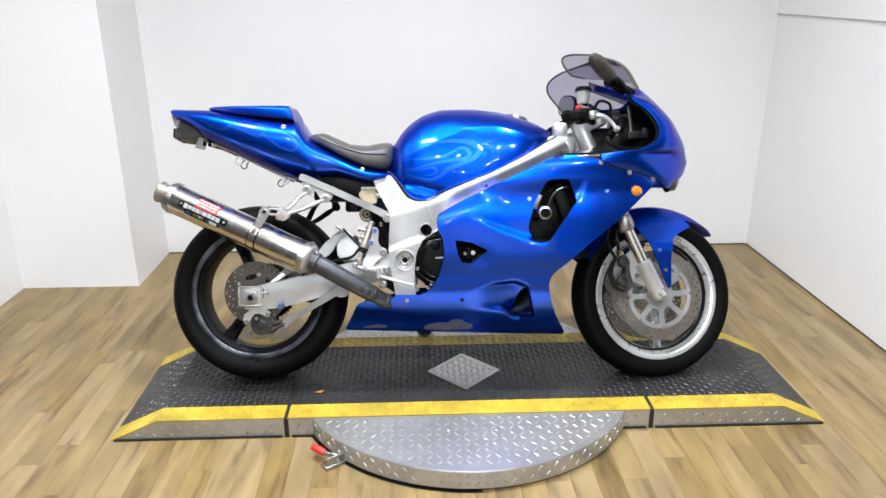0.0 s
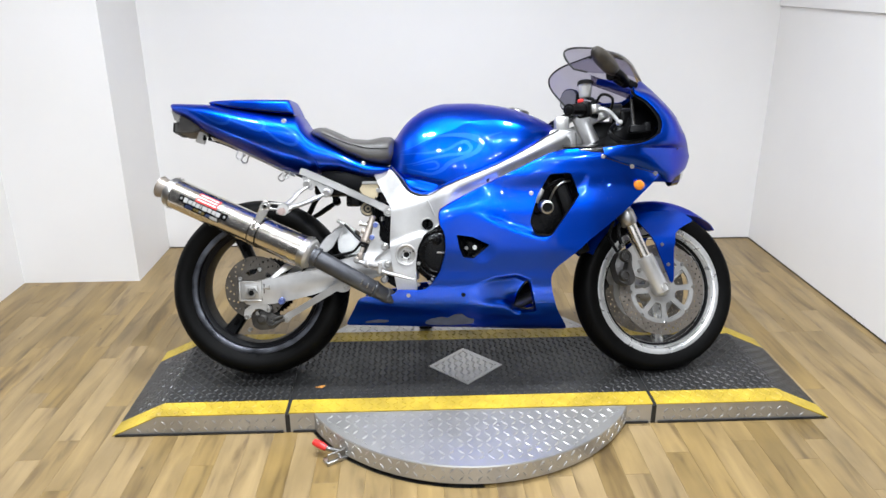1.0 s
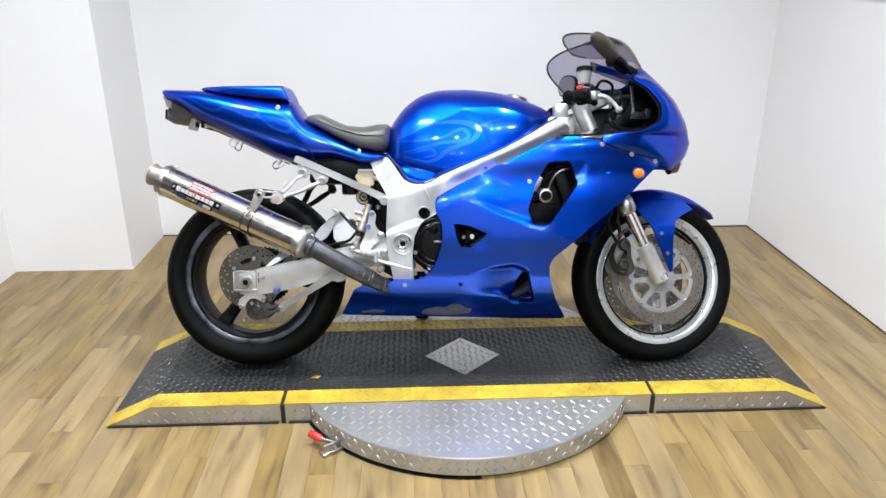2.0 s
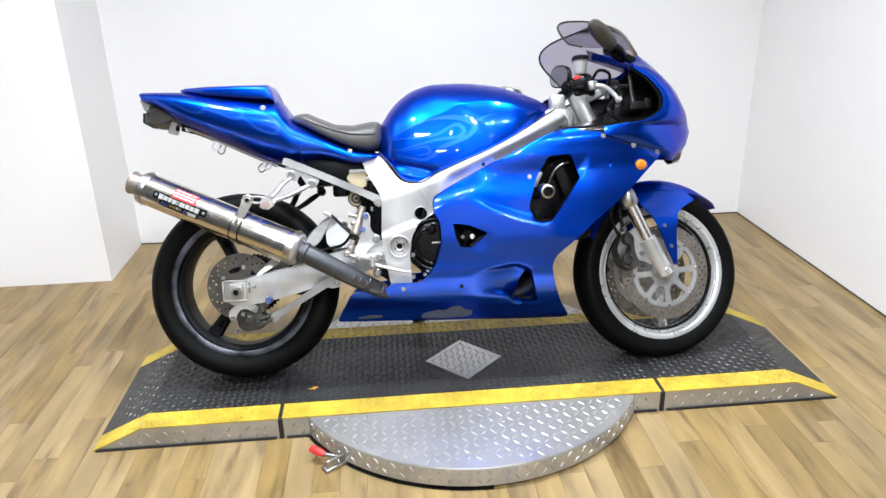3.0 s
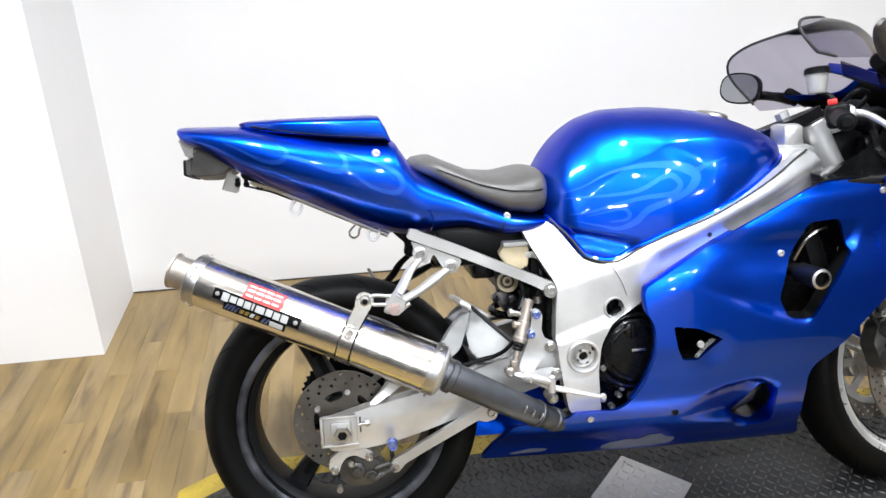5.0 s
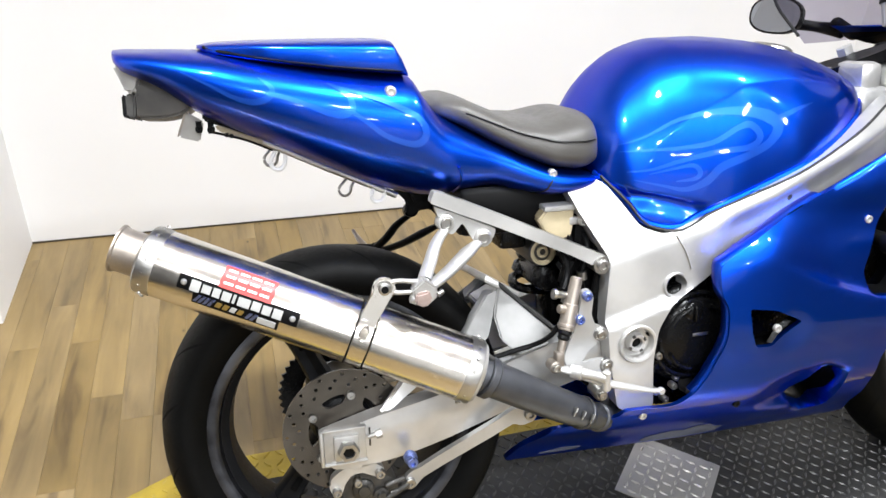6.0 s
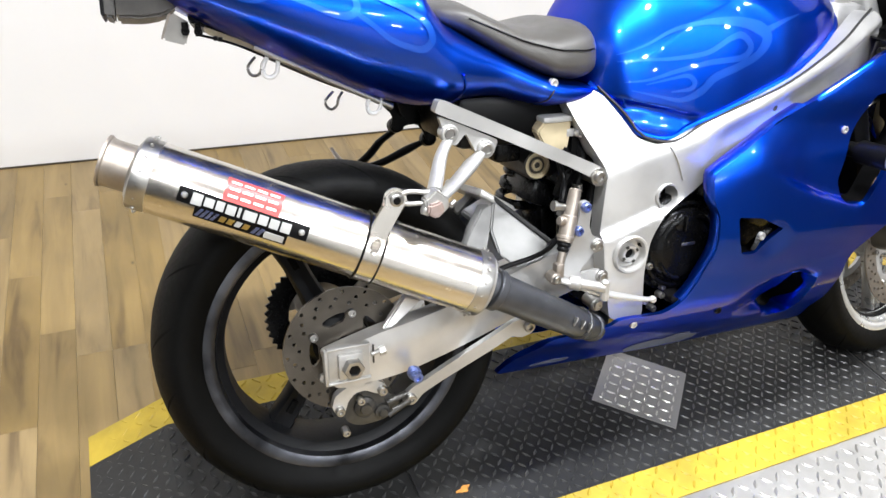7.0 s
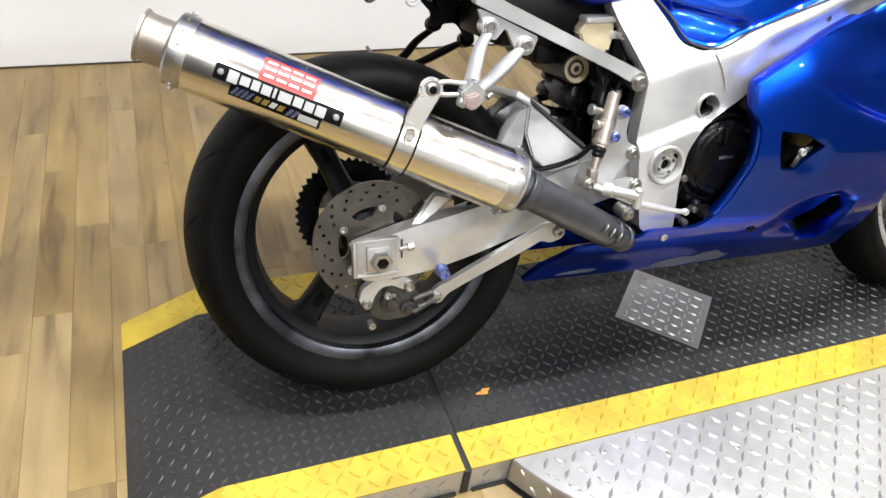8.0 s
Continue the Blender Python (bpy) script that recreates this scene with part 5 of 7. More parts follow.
def fairing_width(x, z):
    w = body_width(x, z)
    # a sharp shoulder that falls from the frame to the corner of the big vent and climbs along its front edge
    crest = interp(x, (-0.06, 0.011, 0.054, 0.117, 0.179, 0.236, 0.276), (0.574, 0.568, 0.557, 0.531, 0.508, 0.490, 0.480))
    ahead = 0.276 + 0.74 * (z - 0.487)
    inside_hollow = soft(z - crest, -0.003, 0.015) * (1 - soft(x - ahead, -0.012, 0.0))
    fade = (1 - soft(z, 0.60, 0.70)) * soft(x + 0.4 * (z - 0.56), 0.02, 0.16)
    w -= 0.016 * inside_hollow * fade
    # the upper edge rolls in towards the frame
    top = interp(x, (-0.076, 0.018, 0.128, 0.212, 0.296, 0.36, 0.47), (0.575, 0.629, 0.681, 0.718, 0.756, 0.772, 0.778))
    w -= 0.008 * max(0.0, 1 - (top - z) / 0.055) ** 2 * (1 - soft(x, 0.38, 0.50))
    # scoop that dives under the panel ahead of the low duct, with a ledge under it
    brow = interp(x, (0.03, 0.116, 0.186, 0.235), (0.322, 0.348, 0.355, 0.332))
    ledge = interp(x, (0.03, 0.092, 0.155, 0.186, 0.256), (0.256, 0.248, 0.241, 0.218, 0.214))
    lip_x = 0.258 - 0.245 * (z - 0.222)
    deep = soft(x, 0.03, 0.215) * (1 - soft(x - lip_x, -0.008, 0.002))
    w -= 0.042 * deep * (1 - soft(z - brow, -0.020, 0.002)) * soft(z - ledge, -0.002, 0.020)
    w += 0.004 * soft(x, -0.02, 0.10) * (1 - soft(x, 0.25, 0.31)) * soft(z, 0.190, 0.208) * (1 - soft(z - ledge, -0.008, 0.002))
    # dish round the small triangular vent
    w -= 0.007 * soft(0.056 - math.hypot(x - 0.060, (z - 0.440) * 1.15), 0.0, 0.050)
    return w


side_outline = [(-0.076, 0.575), (0.018, 0.629), (0.128, 0.681), (0.212, 0.718), (0.296, 0.756), (0.36, 0.772), (0.47, 0.772), (0.475, 0.745), (0.56, 0.715), (0.655, 0.692), (0.660, 0.682), (0.587, 0.618), (0.532, 0.568), (0.470, 0.520), (0.406, 0.472), (0.335, 0.405), (0.306, 0.375), (0.299, 0.345), (0.312, 0.285), (0.335, 0.215), (0.366, 0.152), (0.20, 0.154), (0.042, 0.161), (-0.195, 0.167), (-0.405, 0.172), (-0.345, 0.268), (-0.224, 0.281), (-0.216, 0.297), (-0.122, 0.297), (-0.093, 0.324), (-0.071, 0.368), (-0.056, 0.442), (-0.058, 0.500), (-0.076, 0.530)]
vent_big = round_loop([(0.216, 0.535), (0.243, 0.625), (0.284, 0.688), (0.355, 0.692), (0.379, 0.622), (0.283, 0.488), (0.236, 0.492)], 0.012)
vent_small = round_loop([(-0.021, 0.497), (0.030, 0.490), (0.086, 0.463), (0.036, 0.418), (0.002, 0.421), (-0.012, 0.451)], 0.006)
vent_low = round_loop([(0.226, 0.330), (0.238, 0.299), (0.246, 0.262), (0.253, 0.224), (0.219, 0.221), (0.181, 0.232), (0.191, 0.267), (0.209, 0.304)], 0.007)
CREST = [(-0.06, 0.574), (0.011, 0.568), (0.054, 0.557), (0.117, 0.531), (0.179, 0.508), (0.236, 0.490), (0.276, 0.480)]
RIDGES = [[(x, z + d) for x, z in CREST] for d in (-0.003, 0.003, 0.009, 0.015)] + [[(0.272 + e, 0.484), (0.384 + e, 0.635)] for e in (-0.012, 0.004)] + [[(-0.05, 0.588 - d), (0.018, 0.629 - d), (0.128, 0.681 - d), (0.212, 0.718 - d), (0.296, 0.756 - d), (0.350, 0.768 - d)] for d in (0.009, 0.020, 0.034)] + [[(0.10, 0.345 + e), (0.15, 0.353 + e), (0.19, 0.355 + e), (0.228, 0.338 + e)] for e in (-0.018, -0.006, 0.003)] + [[(0.232 + e, 0.328), (0.258 + e, 0.222)] for e in (-0.007, 0.003)]
for side in (-1, 1):
    fairing = part("side_fairing", panel_bm(round_loop(side_outline, 0.016), fairing_width, 0.010, (vent_big, vent_small, vent_low), step=0.0105, side=side, ridges=RIDGES), BLUE, bike, "glossy metallic blue side fairing with open vents", smooth=60)
    for px, pz in ((0.470, 0.742), (0.566, 0.710), (0.645, 0.688), (0.010, 0.280), (-0.177, 0.277), (0.222, 0.628), (0.037, 0.455)):
        part("fairing_screw", bolt_bm((px, side * (fairing_width(px, pz) + 0.0005), pz), 0.0072, 0.0035, side), ALU if pz > 0.29 or px < -0.1 else BLACK, fairing)
    for nm, loop, d in (("vent_duct", vent_big, 0.05), ("vent_duct", vent_small, 0.035), ("vent_duct", vent_low, 0.05)):
        cxv = sum(p[0] for p in loop) / len(loop)
        czv = sum(p[1] for p in loop) / len(loop)
        bm = bmesh.new()
        ra = [bm.verts.new((cxv + (x - cxv) * 1.01, side * (fairing_width(x, z) - 0.009), czv + (z - czv) * 1.01)) for x, z in loop]
        rb = [bm.verts.new((cxv + (x - cxv) * 0.97 + 0.008, side * (fairing_width(x, z) - d), czv + (z - czv) * 0.97)) for x, z in loop]
        for i in range(len(loop)):
            bm.faces.new((ra[i], ra[(i + 1) % len(loop)], rb[(i + 1) % len(loop)], rb[i]))
        part(nm, bm, BLACK, fairing)
    # black sheet added behind the vent so its inside stays dark
    part("inner_shroud", panel_bm(round_loop([(0.17, 0.46), (0.19, 0.66), (0.28, 0.72), (0.42, 0.70), (0.42, 0.56), (0.33, 0.45)], 0.02), lambda x, z: 0.105, 0.006, step=0.03, side=side), ENGINE, fairing)
    # ramp coloured black, not the fairing's blue, so its shade is painted in
    part("vent_ramp", thicken(skin([[(x, side * (fairing_width(x, z) - d), z) for x, z, d in row] for row in (((0.030, 0.424, 0.008), (0.050, 0.416, 0.004), (0.084, 0.410, 0.001)), ((0.052, 0.442, 0.020), (0.070, 0.434, 0.010), (0.094, 0.428, 0.001)), ((0.074, 0.459, 0.026), (0.090, 0.454, 0.012), (0.104, 0.450, 0.001)))], 3), 0.003), ENGINE, fairing)
    rear_edge = spline([(x, z, 0) for x, z in ((0.125, 0.679), (0.018, 0.628), (-0.055, 0.588), (-0.0745, 0.570), (-0.0735, 0.530), (-0.058, 0.500), (-0.0555, 0.442), (-0.0705, 0.368), (-0.0925, 0.325))], 5)
    part("edge_return", thicken(skin([[(p.x + dx, side * (fairing_width(p.x, p.y) - d), p.y + dz) for dx, d, dz in ((0.001, 0.0, -0.001), (-0.003, 0.006, 0.001), (-0.003, 0.018, 0.001), (0.003, 0.032, -0.002), (0.014, 0.044, -0.006))] for p in rear_edge], 5), 0.003), BLUE, fairing, "rolled inner return of the fairing edge", smooth=70)
    if side < 0:
        # scraped patches along the bottom edge
        for outline, lift in (([(-0.128, 0.182), (-0.112, 0.192), (-0.070, 0.200), (-0.046, 0.196), (-0.026, 0.208), (0.003, 0.210), (0.022, 0.196), (0.045, 0.192), (0.038, 0.176), (0.000, 0.172), (-0.044, 0.170), (-0.124, 0.173)], 0.001), ([(-0.335, 0.184), (-0.29, 0.192), (-0.25, 0.188), (-0.26, 0.180), (-0.335, 0.179)], 0.001)):
            part("paint_scrape", panel_bm(round_loop(outline, 0.006), lambda x, z: fairing_width(x, z) + 0.0012, 0.0008, step=0.012), SCUFF, fairing, "scraped grey patch in the paint")
        # faint five-pointed star
        star = []
        for k in range(10):
            a = math.pi / 2 + math.pi * k / 5
            r = 0.030 if k % 2 == 0 else 0.0125
            star.append((0.462 + r * math.cos(a), 0.648 + r * math.sin(a)))
        part("star_decal", panel_bm(star, lambda x, z: fairing_width(x, z) + 0.0008, 0.0006, step=0.012), DECAL, fairing, "faint star decal in the blue paint")
        for k in range(5):
            part("decal_bar", panel_bm([(0.432 + 0.013 * k, 0.604), (0.441 + 0.013 * k, 0.604), (0.441 + 0.013 * k, 0.614), (0.432 + 0.013 * k, 0.614)], lambda x, z: fairing_width(x, z) + 0.0008, 0.0006, step=0.01), BLUE, fairing)
    part("panel_seam", tube_bm([(x, side * (fairing_width(x, z) + 0.0004), z) for x, z in ((0.468, 0.772), (0.466, 0.748), (0.480, 0.7385), (0.520, 0.7245), (0.566, 0.710), (0.610, 0.6985), (0.650, 0.6868))], 0.0016, 6), BLACKTRIM, fairing)
    lens = part("turn_signal", lathe_bm([(0, 0.012), (0.008, 0.0115), (0.014, 0.008), (0.017, 0.001), (0.017, -0.004)], 24, Matrix.Translation((0.582, side * (fairing_width(0.582, 0.650) + 0.001), 0.650)) @ (Matrix.Identity(4) if side > 0 else Matrix.Rotation(math.pi, 4, "Z")) @ Matrix.Scale(1.15, 4, (1, 0, 0))), AMBER, fairing, "amber flush turn signal lens")
    part("signal_bezel", lathe_bm([(0.017, 0.002), (0.0185, 0.003), (0.0205, 0.0), (0.0205, -0.004)], 24, Matrix.Translation((0.582, side * (fairing_width(0.582, 0.650) + 0.001), 0.650)) @ (Matrix.Identity(4) if side > 0 else Matrix.Rotation(math.pi, 4, "Z")) @ Matrix.Scale(1.15, 4, (1, 0, 0))), BLUE, fairing)

# nose cowl: rows from its lower edge to the foot of the screen
def cowl_row(z, n=17):
    front = interp(z, (0.660, 0.70, 0.75, 0.81, 0.89, 0.96, 0.995, 1.03), (0.722, 0.774, 0.788, 0.772, 0.726, 0.660, 0.62, 0.58))
    back = interp(z, (0.660, 0.690, 0.745, 0.772, 0.785, 0.81, 0.85, 0.888, 0.925, 0.97, 1.018, 1.03), (0.690, 0.655, 0.472, 0.470, 0.590, 0.648, 0.660, 0.642, 0.604, 0.530, 0.425, 0.41))
    wide = interp(z, (0.66, 0.70, 0.745, 0.785, 0.85, 0.93, 1.0, 1.03), (0.100, 0.135, 0.168, 0.160, 0.150, 0.150, 0.150, 0.150))
    half = []
    for k in range(n):
        s = (k / (n - 1)) ** 1.6
        x = front + (back - front) * s
        y = wide * (1 - (1 - s) ** 2.3) ** 0.62
        half.append((x, y))
    drop = 0.055 * soft(z, 0.88, 0.99)
    cut = soft(z, 0.950, 0.965)
    near = [(max(x, 0.560) if cut > 0.5 else x, -y, z - max(0.0, z - 0.960) * 0.8 * soft(y, 0.06, 0.12)) for x, y in reversed(half)]
    return near + [(x, y, z - drop * soft(y, 0.02, 0.11)) for x, y in half[1:]]


zs = [0.66, 0.675, 0.69, 0.71, 0.73, 0.75, 0.772, 0.779, 0.785, 0.80, 0.82, 0.84, 0.86, 0.88, 0.90, 0.925, 0.95, 0.975, 0.99, 1.002]
cowl = part("nose_cowl", thicken(skin([cowl_row(z) for z in zs], 33), 0.004), BLUE, bike, "glossy blue nose cowl", smooth=60)
liner = []
for z in zs[8:19]:
    liner.append([Vector((x - 0.010, y * 0.955, z - 0.002)) for x, y, z in cowl_row(z)])
part("cowl_liner", skin(liner, 33), BLACK, cowl, "black inside of the nose cowl")
for side in (-1, 1):
    hl = [(0.744 + 0.018 * math.cos(a) + 0.006 * math.sin(a), side * (0.068 - 0.022 * math.cos(a)), 0.775 + 0.042 * math.sin(a)) for a in np.linspace(0, 2 * math.pi, 20)[:-1]]
    bm = bmesh.new()
    bm.faces.new([bm.verts.new(p) for p in hl])
    part("air_intake", thicken(bm, 0.006), BLACK, cowl, "dark air intake opening")
lamp_bm = lathe_bm([(0, 0.02), (0.03, 0.016), (0.045, 0.004), (0.05, -0.02)], 28, Matrix.Translation((0.742, 0, 0.695)) @ Matrix.Rotation(radians(-90), 4, "Z") @ Matrix.Scale(1.3, 4, (1, 0, 0)))
part("headlight", lamp_bm, SMOKE, cowl, "clear headlight lens")
part("inner_cowl", panel_bm(round_loop([(0.40, 0.765), (0.60, 0.77), (0.66, 0.81), (0.665, 0.86), (0.61, 0.91), (0.575, 0.90), (0.54, 0.84), (0.46, 0.80)], 0.02), lambda x, z: 0.075, 0.006), BLACK, cowl, "black inner cockpit panel")
for side in (-1, 1):
    part("inner_tray", thicken(skin([[(x, side * (body_width(x, 0.775) * s), 0.756 + 0.03 * (1 - s) + 0.02 * math.sin(3 * x)) for s in (0.985, 0.85, 0.7, 0.5)] for x in np.linspace(0.34, 0.66, 10)], 4), 0.003), GLOSS, cowl, "glossy black inner fairing tray")
part("tray_roll", tube_bm([(0.318, -0.140, 0.760), (0.40, -0.146, 0.762), (0.50, -0.138, 0.764), (0.58, -0.116, 0.776), (0.635, -0.090, 0.800), (0.655, -0.080, 0.840)], 0.018, 18, radii=[0.006, 0.010, 0.015, 0.017, 0.014, 0.009]), GLOSS, cowl, "glossy black rolled edge of the inner tray")
# black blocks added to fill a see-through gap and keep it dark
part("airbox_cover", join(box_bm((0.13, 0.16, 0.11), (0.475, 0.03, 0.815), 0.02, segments=2), box_bm((0.08, 0.05, 0.07), (0.545, -0.05, 0.815), 0.012)), BLACK, cowl, "black filler block that keeps the cockpit gap dark")
part("dashboard", join(box_bm((0.06, 0.17, 0.065), (0.555, 0.02, 0.880), 0.018, Matrix.Identity(4), 3), lathe_bm([(0, 0.01), (0.035, 0.012), (0.04, 0.004), (0.04, -0.02)], 24, Matrix.Translation((0.520, -0.02, 0.890)) @ Matrix.Rotation(radians(90), 4, "Z"))), BLACK, cowl, "black instrument pod")
part("cowl_stay", rod_bm((0.562, -0.10, 0.935), (0.576, -0.11, 0.838), 0.006), CALIPER, cowl)
part("relay_box", join(box_bm((0.052, 0.03, 0.026), (0.586, -0.115, 0.836), 0.005), box_bm((0.022, 0.026, 0.034), (0.618, -0.112, 0.842), 0.005)), BLACK, cowl)
part("wire_loom", join(tube_bm([(0.52, -0.08, 0.86), (0.50, -0.11, 0.82), (0.55, -0.10, 0.79), (0.62, -0.09, 0.80)], 0.008, 8), tube_bm([(0.44, -0.06, 0.90), (0.46, -0.10, 0.95), (0.50, -0.09, 0.94), (0.50, -0.05, 0.90)], 0.005, 8)), BLACK, cowl)

# smoked double-bubble screen with a black rubber edge
def screen_edge(v):
    """The rear edge of the screen: v from -1 (right) to 1 (left)."""
    a = abs(v)
    x = interp(a, (0, 0.25, 0.5, 0.72, 0.9, 1.0), (0.478, 0.425, 0.350, 0.312, 0.318, 0.345))
    z = interp(a, (0, 0.25, 0.5, 0.72, 0.9, 1.0), (1.112, 1.105, 1.092, 1.070, 1.035, 1.008))
    y = interp(a, (0, 0.25, 0.5, 0.72, 0.9, 1.0), (0.0, 0.055, 0.105, 0.146, 0.164, 0.166))
    return Vector((x, math.copysign(y, v), z))


def screen_foot(v):
    a = abs(v)
    row = cowl_row(1.010)
    x = interp(a, (0, 0.3, 0.6, 0.85, 1.0), (0.612, 0.590, 0.535, 0.470, 0.405))
    y = interp(a, (0, 0.3, 0.6, 0.85, 1.0), (0.0, 0.062, 0.115, 0.148, 0.160))
    return Vector((x, math.copysign(y, v), 1.004 - 0.008 * a - (0.055 * soft(y, 0.02, 0.11) if v > 0 else 0)))


rows = []
smooth_edge = [screen_edge(v) for v in np.linspace(-1, 1, 33)]
for i in range(2):
    smooth_edge = [smooth_edge[0]] + [(smooth_edge[j - 1] + 2 * smooth_edge[j] + smooth_edge[j + 1]) / 4 for j in range(1, 32)] + [smooth_edge[32]]
for u in np.linspace(0, 1, 9):
    row = []
    for j, v in enumerate(np.linspace(-1, 1, 33)):
        p = screen_foot(v).lerp(smooth_edge[j], u)
        bulge = 0.028 * math.sin(math.pi * u) * (1 - v * v)
        row.append(p + Vector((0.6 * bulge, 0, bulge)))
    rows.append(row)
screen = part("windscreen", skin(rows, 33), SMOKE_CLEAR, bike, "smoked clear plastic windscreen with black rubber edge", smooth=80)
screen.visible_shadow = False
part("screen_skirt", thicken(skin([[(x, -0.158, z) for x, z in row] for row in (((0.402, 0.990), (0.43, 0.981), (0.47, 0.966), (0.530, 0.944)), ((0.408, 0.958), (0.43, 0.950), (0.47, 0.936), (0.535, 0.910)))], 4), 0.002), SMOKE_CLEAR, screen, "clear lower corner of the screen").visible_shadow = False
part("cowl_bridge", thicken(skin([[(0.440, -0.07, 0.985), (0.490, -0.068, 0.972), (0.560, -0.072, 0.948)], [(0.448, -0.05, 1.004), (0.500, -0.04, 0.998), (0.570, -0.05, 0.968)], [(0.470, -0.02, 1.012), (0.520, -0.01, 1.008), (0.590, -0.02, 0.985)]], 3), 0.004), BLUE, screen, "blue cowl top under the screen", smooth=80)
part("screen_trim", tube_bm([rows[u][0] for u in (2, 4, 6)] + smooth_edge + [rows[u][32] for u in (6, 4, 2)], 0.0032, 8, per=1), BLACKTRIM, screen, "black rubber edge trim")

# mirrors on folding stalks
for side in (-1, 1):
    c = Vector((0.420 if side < 0 else 0.408, side * 0.265, 1.006 if side < 0 else 1.022))
    if side < 0:
        long = Vector((0.664, 0.604, -0.44)).normalized()
        back = Vector((-0.5, -0.82, 0.25))
        back = (back - long * back.dot(long)).normalized()
        up = back.cross(long)
        turned_in = Matrix((back, long, up)).transposed().to_4x4()
    tilt = Matrix.Translation(c) @ turned_in @ Matrix.Diagonal((0.75, 0.92, 0.60, 1.0)) if side < 0 else Matrix.Translation(c) @ Matrix.Rotation(radians(side * 16), 4, "Z") @ Matrix.Rotation(radians(12 * side), 4, "X") @ Matrix.Rotation(radians(4), 4, "Y")
    shell = []
    for u, k in ((0.0, 1.0), (0.35, 0.98), (0.7, 0.80), (0.92, 0.5), (1.0, 0.18)):
        shell.append([(0.034 * u, 0.072 * k * math.copysign(abs(math.cos(a)) ** 0.8, math.cos(a)), 0.040 * k * math.copysign(abs(math.sin(a)) ** 0.8, math.sin(a)) + 0.006 * math.cos(a)) for a in np.linspace(0, 2 * math.pi, 28)[:-1]])
    mir = part("mirror", moved(loft_bm(shell), tilt), BROWNPLASTIC if side < 0 else BLACK, bike, "black plastic rear-view mirror, grey-brown back" if side < 0 else "black plastic rear-view mirror")
    bm = bmesh.new()
    bm.faces.new([bm.verts.new((-0.001, 0.066 * math.copysign(abs(math.cos(a)) ** 0.8, math.cos(a)), 0.0355 * math.copysign(abs(math.sin(a)) ** 0.8, math.sin(a)) + 0.006 * math.cos(a))) for a in np.linspace(0, 2 * math.pi, 36)[:-1]])
    part("mirror_glass", thicken(moved(bm, tilt), 0.002), MIRROR, mir, "darkened mirror glass")
    foot = Vector((0.515 if side < 0 else 0.500, side * 0.155, 0.965))
    part("mirror_stalk", tube_bm([c + Vector((0.025, -side * 0.02, -0.022)), c.lerp(foot, 0.5) + Vector((0.02, 0, -0.008)), foot], 0.012, 12, radii=[0.013, 0.011, 0.017]), BLACK, mir)
    if side < 0:
        part("fold_joint", join(rod_bm((0.452, -0.205, 0.978), (0.478, -0.180, 0.986), 0.017, steps=16, chamfer=0.004), box_bm((0.040, 0.026, 0.024), (0.490, -0.172, 0.970), 0.007, Matrix.Rotation(radians(35), 4, "Y"))), BLACK, mir, "folding joint of the mirror stalk")
    part("mirror_foot", box_bm((0.075, 0.026, 0.022), foot + Vector((0.005, 0, 0.004)), 0.008, Matrix.Rotation(radians(28), 4, "Y")), BLACK, mir)

# fuel tank
TX = (-0.242, -0.225, -0.20, -0.167, -0.12, -0.058, 0.011, 0.097, 0.175, 0.24, 0.285, 0.318)
TT = (0.800, 0.826, 0.862, 0.894, 0.921, 0.935, 0.936, 0.929, 0.913, 0.890, 0.868, 0.842)
TB = (0.722, 0.702, 0.675, 0.632, 0.621, 0.650, 0.680, 0.714, 0.752, 0.788, 0.815, 0.832)
TW = (0.085, 0.105, 0.125, 0.138, 0.150, 0.160, 0.168, 0.170, 0.158, 0.132, 0.100, 0.055)


def tank_point(x, a):
    """Skin of the tank at length x; a runs from the right edge (0) over the top to the left edge (pi)."""
    zt, zb, w = curve(x, TX, TT), curve(x, TX, TB), curve(x, TX, TW)
    c, s = math.cos(a), math.sin(a)
    y = -w * math.copysign(abs(c) ** 0.80, c)
    z = zb + (zt - zb) * s ** 0.92
    v = s
    # a knee hollow under the shoulder line that runs forward and down, and turns under at its front end
    crest = curve(x, (-0.24, -0.16, -0.074, -0.021, 0.022, 0.065, 0.084, 0.10), (0.870, 0.886, 0.890, 0.884, 0.862, 0.834, 0.812, 0.79))
    under = crest - z
    deep = soft(x, -0.20, -0.03) * (1 - soft(x + 0.25 * max(0.0, 0.80 - z), 0.030, 0.130))
    y *= 1 - 0.034 * deep * soft(under, -0.006, 0.040) * (1 - soft(under, 0.034, 0.18))
    # flat skirt under a crease at the rear
    skirt = interp(x, (-0.24, -0.152, -0.072, -0.035, 0.023), (0.705, 0.688, 0.669, 0.676, 0.695))
    y *= 1 - 0.095 * soft(skirt - z, 0.0, 0.008) * (1 - 0.80 * soft(skirt - z, 0.010, 0.045)) * (1 - soft(x, -0.085, -0.055))
    return Vector((x, y, z))


